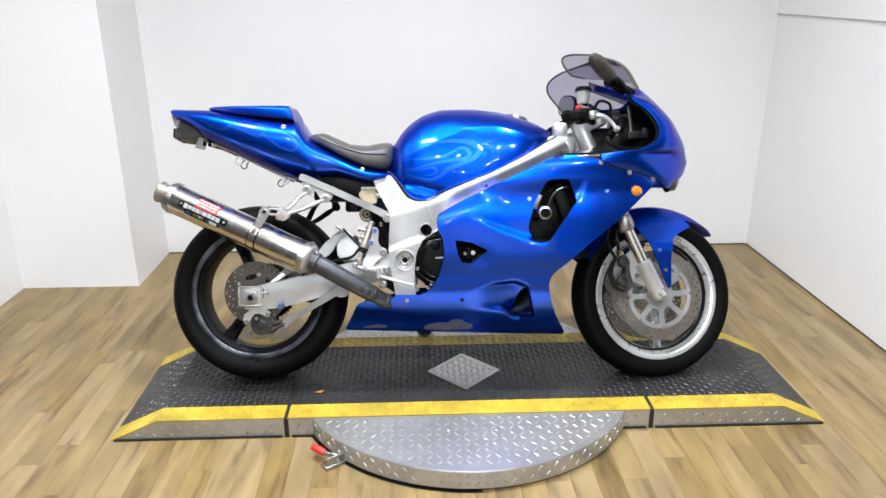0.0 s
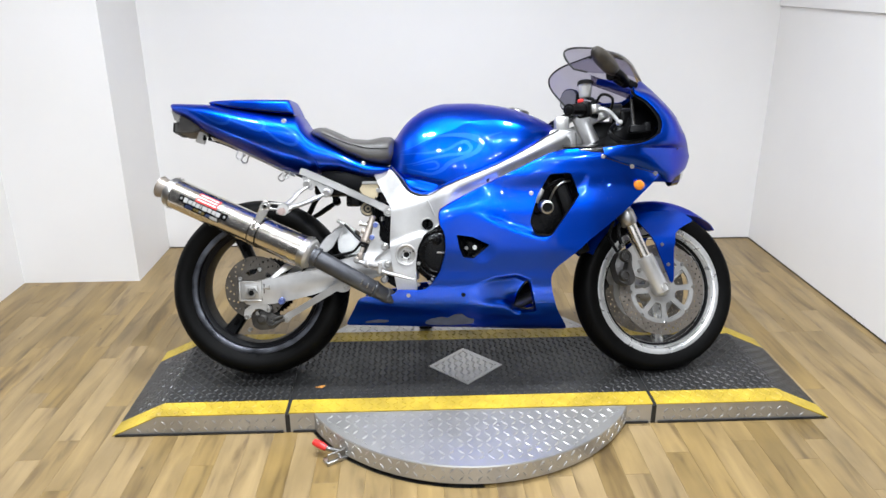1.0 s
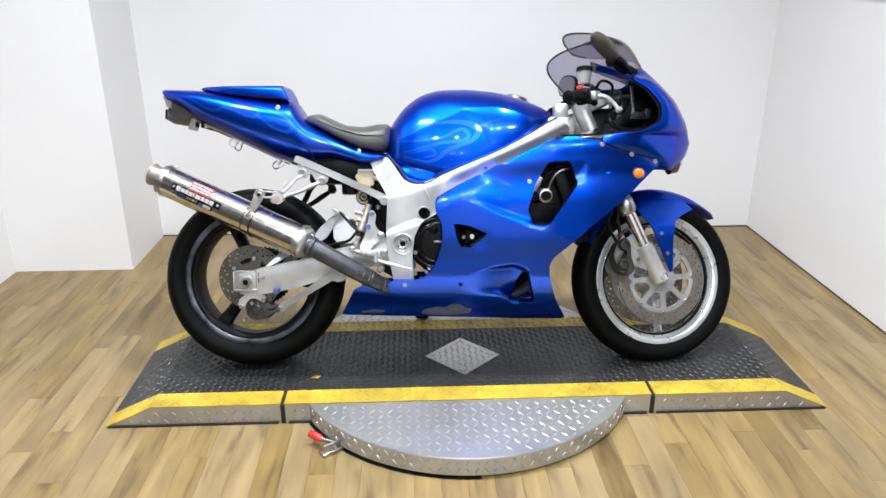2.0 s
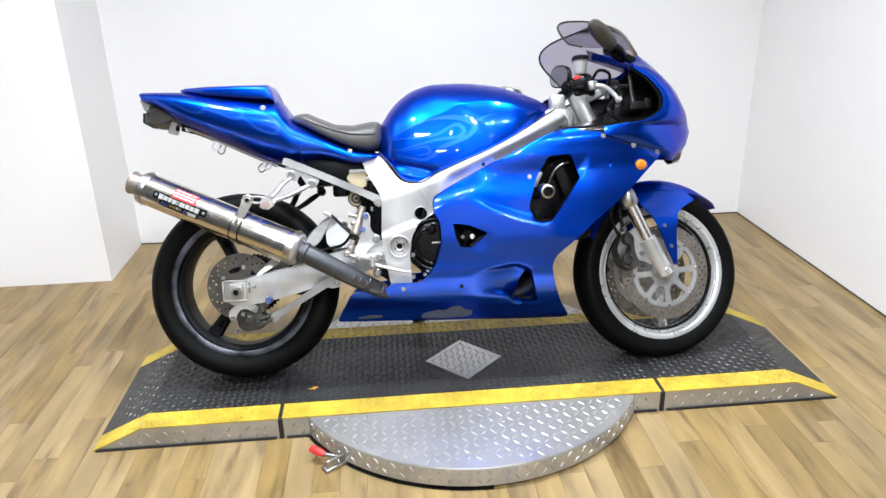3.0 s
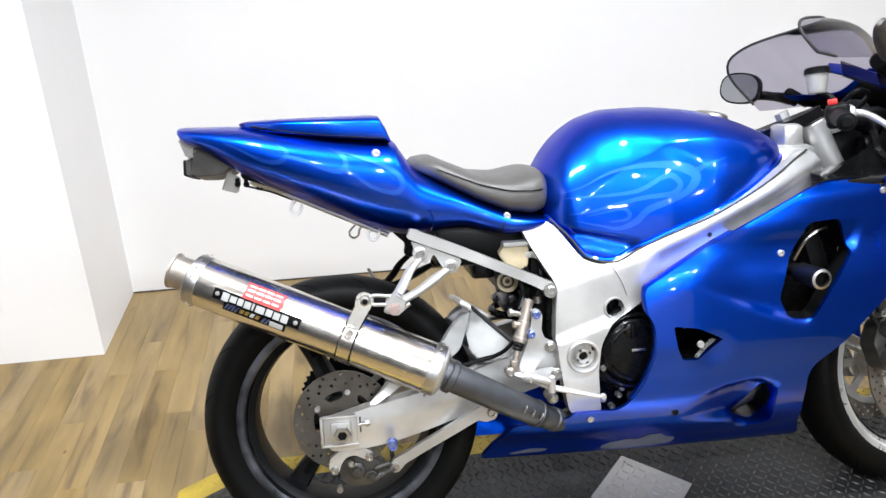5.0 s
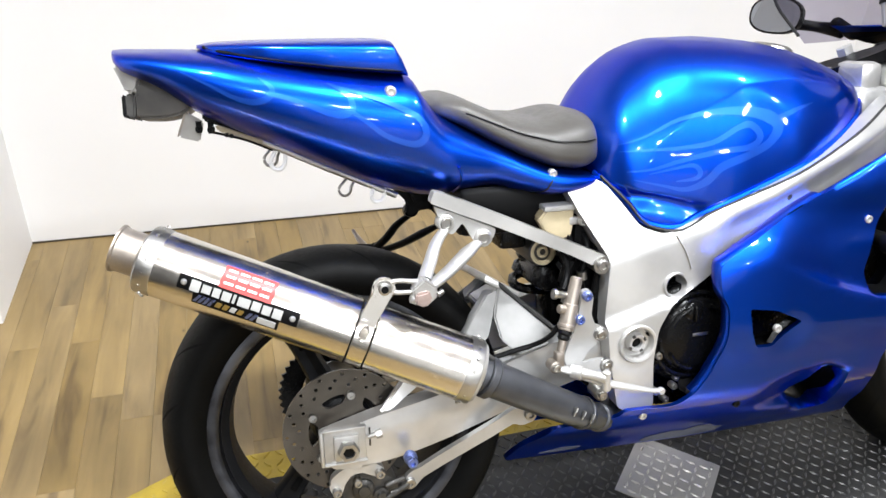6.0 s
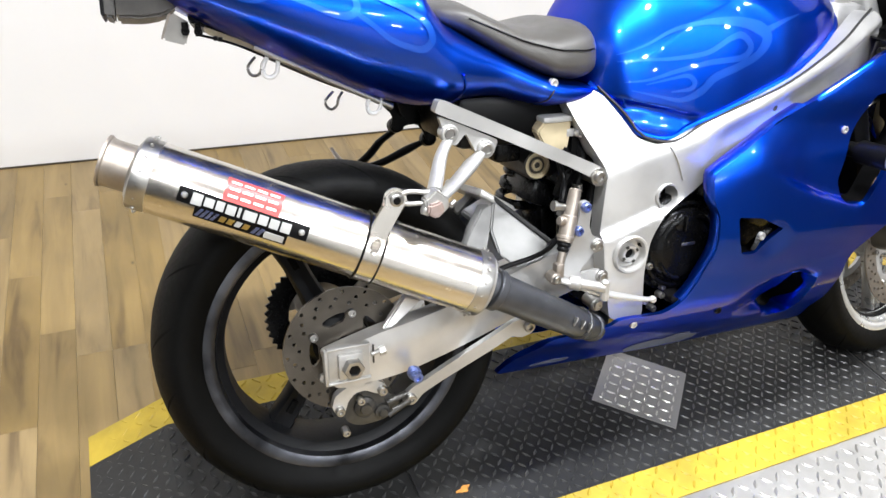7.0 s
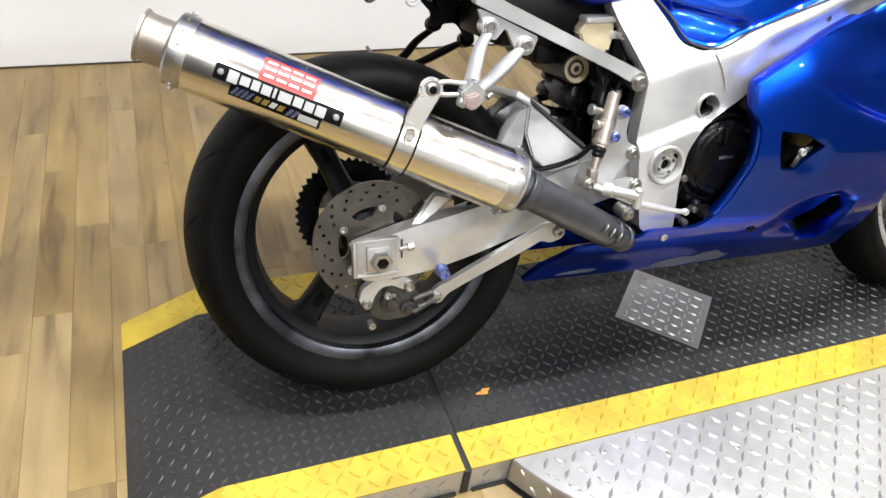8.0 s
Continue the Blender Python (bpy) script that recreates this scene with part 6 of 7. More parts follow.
xs_t = np.concatenate([np.linspace(-0.242, -0.20, 6), np.linspace(-0.19, 0.28, 96), np.linspace(0.286, 0.318, 6)])
tank = part("fuel_tank", loft_bm([[tank_point(x, a) for a in np.linspace(0, math.pi, 241)] for x in xs_t]), BLUE, bike, "metallic blue fuel tank with pale flame graphics", smooth=60)
for sgn in (1, -1):
    part("tank_edge", tube_bm([tank_point(x, 0.02 if sgn > 0 else math.pi - 0.02) + Vector((0, 0, -0.002)) for x in np.linspace(-0.24, 0.316, 26)], 0.0062, 8, per=2), BLUE, tank)
    # black strip stands in for the shaded gap between tank and frame
    part("tank_gasket", tube_bm([(x, -sgn * (max(abs(tank_point(x, 0.0).y), spar_width(x, tank_point(x, 0.0).z)) - 0.0020), tank_point(x, 0.0).z + 0.002) for x in np.linspace(-0.236, 0.316, 40)], 0.0026, 6, per=1), BLACKTRIM, tank, "black strip for the shaded gap under the tank")
capz = interp(0.20, TX, TT)
cap = part("filler_cap", lathe_bm([(0, 0.012), (0.030, 0.012), (0.036, 0.008), (0.038, 0.0), (0.038, -0.01)], 32, Matrix.Translation((0.19, 0, capz)) @ Matrix.Rotation(radians(-76), 4, "Y") @ Matrix.Rotation(radians(-90), 4, "Z")), STEEL, tank, "round steel filler cap")
part("tank_front_bolt", rod_bm((0.305, -0.02, 0.855), (0.305, -0.02, 0.872), 0.007), STEEL, tank)


def ribbon_bm(path, widths, place, lift=0.0007):
    """A tapered painted line on a skin: path in (u, v), laid down by place(u, v)."""
    pts = spline([(u, v, 0) for u, v in path], 7)
    bm = bmesh.new()
    rows = []
    n = len(pts)
    for i, p in enumerate(pts):
        d = (pts[min(i + 1, n - 1)] - pts[max(i - 1, 0)])
        nrm = Vector((-d.y, d.x, 0)).normalized()
        w = float(np.interp(i / (n - 1) * (len(widths) - 1), range(len(widths)), widths))
        row = []
        for s in (-1, 0, 1):
            q = p + nrm * w * s
            row.append(bm.verts.new(place(q.x, q.y, lift)))
        rows.append(row)
    for a, b in zip(rows, rows[1:]):
        bm.faces.new((a[0], a[1], b[1], b[0]))
        bm.faces.new((a[1], a[2], b[2], b[1]))
    return bm


def on_tank(x, z, lift):
    zt, zb = curve(x, TX, TT), curve(x, TX, TB)
    s = min(1.0, max(0.0, (z - zb) / (zt - zb))) ** (1 / 0.92)
    p = tank_point(x, math.asin(s))
    return p + Vector((0, -lift - 0.0006, lift * 0.5))


FLAMES = (
    ([(-0.208, 0.768), (-0.165, 0.782), (-0.116, 0.806), (-0.061, 0.818), (0.0, 0.819), (0.046, 0.808), (0.062, 0.790), (0.043, 0.764), (0.004, 0.746), (-0.042, 0.729), (-0.068, 0.706), (-0.103, 0.693), (-0.141, 0.700), (-0.190, 0.711)], [0.0008, 0.0018, 0.0028, 0.0040, 0.0075, 0.0110, 0.0095, 0.0070, 0.0065, 0.0070, 0.0070, 0.0040, 0.0022, 0.0008]),
    ([(-0.208, 0.757), (-0.160, 0.760), (-0.111, 0.762), (-0.056, 0.770), (-0.012, 0.792), (0.012, 0.796), (0.028, 0.777), (0.008, 0.760), (-0.050, 0.754), (-0.112, 0.741), (-0.160, 0.728), (-0.200, 0.724)], [0.0008, 0.0022, 0.0034, 0.0042, 0.0045, 0.0060, 0.0060, 0.0050, 0.0045, 0.0036, 0.0022, 0.0008]),
    ([(-0.165, 0.720), (-0.121, 0.729), (-0.092, 0.733), (-0.080, 0.722), (-0.088, 0.711), (-0.121, 0.707)], [0.0008, 0.0022, 0.0036, 0.0045, 0.0036, 0.0010]),
    ([(0.058, 0.802), (0.092, 0.817), (0.132, 0.828)], [0.0060, 0.0035, 0.0008]),
)
for path, widths in FLAMES:
    part("flame_stripe", ribbon_bm(path, widths, on_tank), FLAME, tank, "pale blue flame lick", smooth=80)

# seat
SX = (-0.528, -0.515, -0.48, -0.432, -0.386, -0.324, -0.27, -0.245, -0.232)
ST = (0.842, 0.853, 0.857, 0.836, 0.817, 0.812, 0.822, 0.822, 0.812)
SB = (0.832, 0.822, 0.806, 0.780, 0.758, 0.732, 0.722, 0.728, 0.745)
SW = (0.050, 0.075, 0.095, 0.105, 0.112, 0.120, 0.116, 0.108, 0.085)


def ring_at(x, zt, zb, w, ex=0.6, ez=0.8, n=28, low=0.35):
    pts = []
    for a in np.linspace(0, 2 * math.pi, n + 1)[:-1]:
        c, s = math.cos(a), math.sin(a)
        mid = zb + (zt - zb) * low
        h = (zt - mid) if s >= 0 else (mid - zb)
        pts.append((x, -w * math.copysign(abs(c) ** ex, c), mid + h * math.copysign(abs(s) ** ez, s)))
    return pts


xs_s = np.concatenate([np.linspace(-0.528, -0.51, 4), np.linspace(-0.49, -0.26, 18), np.linspace(-0.25, -0.232, 4)])
seat = part("seat", loft_bm([ring_at(x, interp(x, SX, ST), interp(x, SX, SB), interp(x, SX, SW), 0.55, 0.7) for x in xs_s]), VINYL, bike, "dark grey vinyl rider seat", smooth=60)
for sgn in (-1, 1):
    part("seat_seam", tube_bm([(x, sgn * interp(x, SX, SW) * 0.985, interp(x, SX, SB) + (interp(x, SX, ST) - interp(x, SX, SB)) * 0.46 + 0.012 * math.sin((x + 0.5) * 9)) for x in np.linspace(-0.48, -0.25, 12)], 0.0016, 6, per=2), BLACK, seat)

# tail section
AX = (-0.996, -0.988, -0.944, -0.879, -0.80, -0.712, -0.625, -0.566, -0.545, -0.522, -0.49, -0.43, -0.38, -0.319, -0.266, -0.235)
AT = (0.938, 0.939, 0.938, 0.936, 0.925, 0.912, 0.902, 0.897, 0.868, 0.836, 0.816, 0.786, 0.762, 0.738, 0.726, 0.718)
AB = (0.920, 0.908, 0.886, 0.838, 0.797, 0.754, 0.713, 0.694, 0.690, 0.688, 0.691, 0.698, 0.688, 0.678, 0.688, 0.704)
AW = (0.050, 0.066, 0.080, 0.094, 0.104, 0.112, 0.118, 0.120, 0.120, 0.120, 0.118, 0.114, 0.118, 0.122, 0.116, 0.100)
xs_a = np.concatenate([np.linspace(-0.996, -0.95, 6), np.linspace(-0.935, -0.58, 24), np.linspace(-0.566, -0.50, 10), np.linspace(-0.49, -0.235, 16)])


def tail_point(x, a):
    zt, zb, w = curve(x, AX, AT), curve(x, AX, AB), curve(x, AX, AW)
    c, s = math.cos(a), math.sin(a)
    mid = zb + (zt - zb) * 0.50
    h = (zt - mid) if s >= 0 else (mid - zb)
    y = -w * math.copysign(abs(c) ** 0.55, c) * (1 - 0.30 * max(0, -s) ** 1.5)
    return Vector((x, y, mid + h * math.copysign(abs(s) ** 0.75, s)))


tail = part("tail_section", loft_bm([[tail_point(x, a) for a in np.linspace(0, 2 * math.pi, 41)[:-1]] for x in xs_a]), BLUE, bike, "metallic blue tail section with pale flame graphics", smooth=60)


def on_tail(x, z, lift):
    zt, zb = curve(x, AX, AT), curve(x, AX, AB)
    mid = zb + (zt - zb) * 0.50
    q = (z - mid) / ((zt - mid) if z > mid else (mid - zb))
    s = math.copysign(min(1.0, abs(q)) ** (1 / 0.75), q)
    return tail_point(x, math.asin(s)) + Vector((0, -lift - 0.0006, 0))


TAIL_FLAMES = (
    ([(-0.906, 0.910), (-0.868, 0.890), (-0.836, 0.872), (-0.812, 0.865), (-0.790, 0.870), (-0.782, 0.884), (-0.800, 0.900)], [0.0008, 0.0022, 0.0034, 0.0046, 0.0050, 0.0040, 0.0008]),
    ([(-0.790, 0.876), (-0.770, 0.872), (-0.734, 0.859), (-0.705, 0.846), (-0.682, 0.842), (-0.668, 0.852), (-0.673, 0.872), (-0.700, 0.888)], [0.0030, 0.0034, 0.0036, 0.0044, 0.0056, 0.0056, 0.0040, 0.0008]),
    ([(-0.672, 0.848), (-0.648, 0.830), (-0.622, 0.809), (-0.595, 0.797), (-0.572, 0.793), (-0.558, 0.805), (-0.562, 0.824), (-0.582, 0.842), (-0.626, 0.862), (-0.690, 0.884)], [0.0030, 0.0036, 0.0040, 0.0046, 0.0056, 0.0060, 0.0052, 0.0044, 0.0030, 0.0008]),
)
for path, widths in TAIL_FLAMES:
    part("flame_stripe", ribbon_bm(path, widths, on_tail), FLAME, tail, "pale blue flame lick", smooth=80)
# hump cover over the passenger seat
HX = (-0.874, -0.858, -0.79, -0.69, -0.608, -0.592, -0.580, -0.572)
HT = (0.942, 0.946, 0.948, 0.948, 0.947, 0.946, 0.924, 0.900)
HB = (0.938, 0.930, 0.918, 0.904, 0.896, 0.895, 0.894, 0.892)
HW = (0.030, 0.055, 0.078, 0.090, 0.095, 0.095, 0.094, 0.093)
hump = part("seat_cowl", loft_bm([ring_at(x, interp(x, HX, HT), interp(x, HX, HB), interp(x, HX, HW), 0.28, 0.40, 48) for x in np.concatenate([np.linspace(-0.874, -0.83, 5), np.linspace(-0.81, -0.61, 12), (-0.596, -0.592, -0.586, -0.580, -0.572)])]), BLUE, tail, "blue seat hump cover", smooth=60)
for sgn in (-1, 1):
    part("cowl_seam", tube_bm([(x, sgn * (interp(x, HX, HW) * 0.97), interp(x, HX, HB) + 0.007) for x in np.linspace(-0.866, -0.578, 16)], 0.0030, 6, per=2), BLACK, tail)
part("seat_lock", lathe_bm([(0, 0.0015), (0.004, 0.002), (0.005, 0.003), (0.008, 0.0025), (0.009, -0.004)], 18, Matrix.Translation(on_tail(-0.605, 0.872, 0.001)) @ Matrix.Rotation(math.pi, 4, "Z")), ALU, tail, "bright seat lock")
part("tail_screw", lathe_bm([(0, 0.0015), (0.004, 0.002), (0.005, 0.003), (0.0075, 0.0025), (0.008, -0.004)], 16, Matrix.Translation(on_tail(-0.333, 0.729, 0.001)) @ Matrix.Rotation(math.pi, 4, "Z")), ALU, tail)
# seam where the tail meets the panel under the seat, cracked below its screw
part("panel_seam", tube_bm([on_tail(x, z, 0.0004) for x, z in ((-0.336, 0.720), (-0.343, 0.710), (-0.346, 0.700), (-0.356, 0.692))], 0.0012, 6), BLACKTRIM, tail)
part("panel_edge", tube_bm([on_tail(x, z, 0.0010) for x, z in ((-0.497, 0.700), (-0.496, 0.716), (-0.499, 0.734), (-0.506, 0.752))], 0.0022, 8), BLUE, tail, "raised edge of the side panel")
# tail lamp and its black housing
def wedge_bm(profile, half, bevel=0.003):
    """A block with the given side view, rounded at its edges."""
    bm = prism_bm(profile, -half, half)
    bmesh.ops.recalc_face_normals(bm, faces=bm.faces)
    bmesh.ops.bevel(bm, geom=list(bm.edges), offset=bevel, segments=2, affect="EDGES")
    return bm


lamp_lean = Matrix.Translation((0, 0.054, 0.87)) @ Matrix.Rotation(radians(-8.5), 4, "X") @ Matrix.Translation((0, 0, -0.87))
tl = part("tail_lamp", moved(wedge_bm([(-1.001, 0.912), (-0.984, 0.917), (-0.960, 0.900), (-0.968, 0.878), (-0.975, 0.868), (-0.986, 0.872)], 0.060, 0.004), lamp_lean), FLUID, bike, "pale grey translucent tail lamp lens")
part("lamp_housing", moved(wedge_bm([(-0.985, 0.910), (-0.950, 0.915), (-0.880, 0.860), (-0.900, 0.840), (-0.912, 0.834), (-0.938, 0.830), (-0.975, 0.832), (-0.973, 0.868)], 0.056, 0.004), lamp_lean), BROWNPLASTIC, tl, "brown-black lamp housing")
part("lamp_bezel", moved(wedge_bm([(-0.990, 0.869), (-0.974, 0.872), (-0.977, 0.832), (-0.990, 0.835)], 0.050, 0.003), lamp_lean), REARCAL, tl, "grey reflector block")
part("bezel_edge", moved(wedge_bm([(-0.994, 0.868), (-0.989, 0.869), (-0.990, 0.834), (-0.995, 0.836)], 0.051, 0.0015), lamp_lean), BLACK, tl)
bracket = part("plate_bracket", plate_bm([(-0.902, 0.0, 0.846), (-0.878, 0.0, 0.830), (-0.887, 0.0, 0.799), (-0.918, 0.0, 0.808)], 0.003, (0.1, 1, 0.1)), FLUID, bike, "bent pale grey plate bracket")
part("bracket_flange", plate_bm([(-0.906, 0.0, 0.846), (-0.902, 0.0, 0.846), (-0.918, 0.0, 0.808), (-0.921, 0.0, 0.809)], 0.045, (0.1, 1, 0.1)), AGED, bracket)
for px, pz in ((-0.886, 0.820), (-0.868, 0.818)):
    part("bracket_bolt", join(rod_bm((px, -0.004, pz + 0.012), (px, -0.004, pz - 0.006), 0.0045), bolt_bm((px, -0.004, pz), 0.006, 0.006)), BLACK, bracket)
# under-tray between two subframe tubes, with wire luggage loops
tray = part("under_tray", plate_bm([(-0.880, 0.004, 0.832), (-0.740, 0.010, 0.776), (-0.570, 0.006, 0.706), (-0.560, 0.140, 0.688), (-0.735, 0.120, 0.757), (-0.870, 0.100, 0.816)], 0.012, (0, 0.15, 1)), BLACK, bike, "black under-tray of the tail")
part("tray_edge", plate_bm([(-0.862, -0.002, 0.826), (-0.780, 0.004, 0.792), (-0.774, 0.004, 0.779), (-0.858, -0.002, 0.815)], 0.002), CREAM, tray, "pale translucent edge of the tray")
part("tray_edge_lip", tube_bm([(-0.872, -0.003, 0.815), (-0.820, 0.001, 0.799), (-0.772, 0.004, 0.777)], 0.0022, 6), BLACK, tray)
for at in ((-0.845, -0.004, 0.808), (-0.838, -0.003, 0.806)):
    part("tray_clip", box_bm((0.006, 0.005, 0.007), at, 0.001), BLACK, tray)
part("near_tube", tube_bm([(-0.790, -0.002, 0.794), (-0.680, -0.005, 0.740), (-0.575, -0.008, 0.690)], 0.0058, 12), STEEL, tray, "grey subframe tube")
part("far_tube", tube_bm([(-0.790, 0.098, 0.786), (-0.680, 0.108, 0.730), (-0.560, 0.118, 0.680)], 0.0052, 12), PIPE, tray, "grey subframe tube")
for lx, yy, lz, mat_, lean in ((-0.769, -0.004, 0.761, WHITE, 0.004), (-0.607, -0.010, 0.695, WHITE, 0.004), (-0.777, 0.100, 0.750, STEEL, 0.009), (-0.648, 0.110, 0.684, STEEL, 0.011)):
    thick = 0.0036 if mat_ is WHITE else 0.0026
    part("luggage_loop", tube_bm([(lx - 0.007 + lean, yy + 0.004, lz + 0.016), (lx - 0.011, yy, lz + 0.002), (lx - 0.009, yy, lz - 0.010), (lx, yy, lz - 0.014), (lx + 0.009, yy, lz - 0.008), (lx + 0.012, yy, lz + 0.004), (lx + 0.010 + lean, yy + 0.004, lz + 0.014)], thick, 8), mat_, bike, "white coated luggage loop" if mat_ is WHITE else "bent wire luggage loop")

for ob in (seat, tail, *seat.children_recursive, *tail.children_recursive):
    for v in ob.data.vertices:
        v.co.x += 0.013 * soft(-v.co.x, 0.25, 0.5)

# ---- exhaust ----
M0, M1 = Vector((-0.978, -0.084, 0.640)), Vector((-0.498, -0.206, 0.438))
mat_m = along(M0, M1)
ML = (M1 - M0).length


def oval(s, k=1.0, n=36):
    """A ring of the tri-oval can at length s."""
    out = []
    for a in np.linspace(0, 2 * math.pi, n + 1)[:-1]:
        r = 0.0535 * (1 + 0.05 * math.cos(2 * a)) * k
        out.append(tuple(mat_m @ Vector((r * math.cos(a) * 1.04, s, r * math.sin(a)))))
    return out


can = part("exhaust_can", loft_bm([oval(s) for s in np.linspace(0.015, ML - 0.012, 24)]), CHROME, bike, "polished steel exhaust can")
for s0, s1, nm in ((0.0, 0.026, "rear_cap_band"), (ML - 0.024, ML, "front_cap_band")):
    part(nm, loft_bm([oval(s0, 0.98), oval(s0 + 0.002, 1.014), oval(s1 - 0.002, 1.014), oval(s1, 1.0)]), STEEL, can, "dull end band with rivets")
    for k in range(16):
        a = 2 * math.pi * k / 16
        part("rivet", moved(lathe_bm([(0, 0.002), (0.002, 0.0016), (0.003, 0.0), (0.003, -0.002)], 8, mat_m @ Matrix.Translation((0.0578 * math.cos(a), (s0 + s1) / 2, 0.0552 * math.sin(a))) @ Matrix.Rotation(a, 4, "Y").inverted() @ Matrix.Rotation(radians(-90), 4, "Z")), Matrix.Identity(4)), STEEL, can)
part("outlet", lathe_bm([(0.030, 0.03), (0.0345, 0.012), (0.0340, -0.034), (0.0350, -0.040), (0.0372, -0.042), (0.0375, -0.045), (0.0335, -0.046), (0.0315, -0.036), (0.030, 0.03)], 36, mat_m, closed=True), AGED, can, "turned steel outlet with rolled lip, browned by heat")
part("outlet_dark", lathe_bm([(0, 0.0), (0.029, 0.0)], 24, mat_m @ Matrix.Translation((0, 0.012, 0))), BLACK, can)
part("end_cone", loft_bm([oval(0.004, 0.97), oval(-0.004, 0.80), oval(-0.006, 0.60)]), STEEL, can)
part("front_cone", loft_bm([oval(ML - 0.002, 1.0), oval(ML + 0.006, 0.90), oval(ML + 0.012, 0.55)]), CAST, can)
# strap drawn up into a rounded tab with a slot
STRAP = 0.345
strap = part("strap", loft_bm([oval(STRAP - 0.0135, 1.005), oval(STRAP - 0.0125, 1.028), oval(STRAP + 0.0125, 1.028), oval(STRAP + 0.0135, 1.005)], caps=False), CHROME, can, "polished clamp strap")
for ds in (-0.0145, 0.0145):
    part("strap_edge", tube_bm([Vector(p) for p in oval(STRAP + ds, 1.032, 30)], 0.0013, 6, per=1, closed=True), BLACK, strap)


def on_can(s, a, lift):
    """A place on the can: s along it, a round it (0 faces right and level, positive up)."""
    ang = a
    r = 0.0535 * (1 + 0.05 * math.cos(2 * ang)) + lift
    side_v = (mat_m.to_3x3() @ Vector((1, 0, 0)))
    flip = -1 if side_v.y > 0 else 1
    up_v = (mat_m.to_3x3() @ Vector((0, 0, 1)))
    fu = 1 if up_v.z > 0 else -1
    return mat_m @ Vector((flip * r * math.cos(ang) * 1.04, s, fu * r * math.sin(ang)))


def can_patch(s0, s1, a0, a1, lift, slant=0.0, th=0.0012):
    n, m_ = max(2, int((s1 - s0) / 0.012) + 2), max(2, int(abs(a1 - a0) / 0.12) + 2)
    bm = skin([[on_can(s + slant * (a - a0), a, lift) for a in np.linspace(a0, a1, m_)] for s in np.linspace(s0, s1, n)], m_)
    return thicken(bm, th)


badge = part("badge_plate", can_patch(0.066, 0.248, -0.02, 0.36, 0.0016), BLACK, can, "black maker's plate with pale lettering bars")
badge2 = part("badge_plate", can_patch(0.092, 0.222, -0.30, -0.01, 0.0016), BLACK, can, "lower step of the black plate with coloured stripes")
part("badge_square", can_patch(0.122, 0.202, 0.34, 0.98, 0.0020), BADGE_RED, can, "red square badge with white strokes")
for k in range(4):
    for a0, a1 in ((0.45, 0.51), (0.63, 0.69), (0.81, 0.87)):
        part("badge_stroke", can_patch(0.128 + 0.0180 * k, 0.142 + 0.0180 * k, a0, a1, 0.0036), WHITE, badge)
for s0, s1, a0, a1 in ((0.085, 0.099, 0.02, 0.30), (0.102, 0.115, 0.06, 0.27), (0.118, 0.129, 0.05, 0.28), (0.132, 0.145, 0.04, 0.27), (0.148, 0.152, 0.05, 0.28), (0.156, 0.174, 0.04, 0.27), (0.177, 0.190, 0.05, 0.28), (0.193, 0.206, 0.04, 0.27), (0.209, 0.223, 0.03, 0.28)):
    part("letter_bar", can_patch(s0, s1, a0, a1, 0.0030), PRINT, badge)
for k in range(4):
    part("stripe_bar", can_patch(0.094 + 0.0070 * k, 0.0985 + 0.0070 * k, -0.24, -0.03, 0.0030, 0.03), BLUEBOLT, badge2)
for k in range(4):
    part("stripe_bar", can_patch(0.126 + 0.0110 * k, 0.134 + 0.0110 * k, -0.20, -0.06, 0.0030, 0.02), (GOLD, GOLD, PRINT, GOLD)[k], badge2)
for k in range(2):
    part("stripe_bar", can_patch(0.172 + 0.0075 * k, 0.177 + 0.0075 * k, -0.24, -0.05, 0.0030, 0.03), BLUEBOLT, badge2)
part("stripe_bar", can_patch(0.19, 0.218, -0.25, -0.08, 0.0030), PRINT, badge2)
for s, a in ((0.075, 0.17), (0.239, 0.17)):
    p = on_can(s, a, 0.003)
    part("rivet", lathe_bm([(0, 0.003), (0.003, 0.0025), (0.0045, 0.0), (0.0045, -0.002)], 12, Matrix.Translation(p) @ Matrix.Rotation(math.pi, 4, "Z")), ALU, badge)
part("strap_tab", plate_bm([on_can(STRAP - 0.014, 0.60, 0.003), on_can(STRAP + 0.014, 0.60, 0.003), on_can(STRAP + 0.014, 0.86, 0.003), Vector((-0.620, -0.208, 0.588)), Vector((-0.622, -0.206, 0.602)), Vector((-0.632, -0.205, 0.611)), Vector((-0.646, -0.205, 0.611)), Vector((-0.655, -0.206, 0.602)), Vector((-0.657, -0.208, 0.590)), on_can(STRAP - 0.014, 0.86, 0.003)], 0.004), CHROME, can, "rounded tab of the clamp strap", smooth=50)
part("strap_slot", tube_bm([on_can(STRAP + 0.0068 * math.cos(a), 0.42 + 0.21 * math.sin(a), 0.0030) for a in np.linspace(0, 2 * math.pi, 15)[:-1]], 0.0012, 6, per=2, closed=True), CHROME, can)
part("strap_slot_floor", can_patch(STRAP - 0.0055, STRAP + 0.0055, 0.26, 0.58, 0.0016), BROWNDISC, can)
part("strap_bolt", join(bolt_bm((-0.638, -0.209, 0.594), 0.0095, 0.004), rod_bm((-0.638, -0.19, 0.594), (-0.638, -0.208, 0.594), 0.013)), STEEL, can)
part("strap_bolt_hole", rod_bm((-0.638, -0.2125, 0.594), (-0.638, -0.2138, 0.594), 0.0058), BLACK, can)

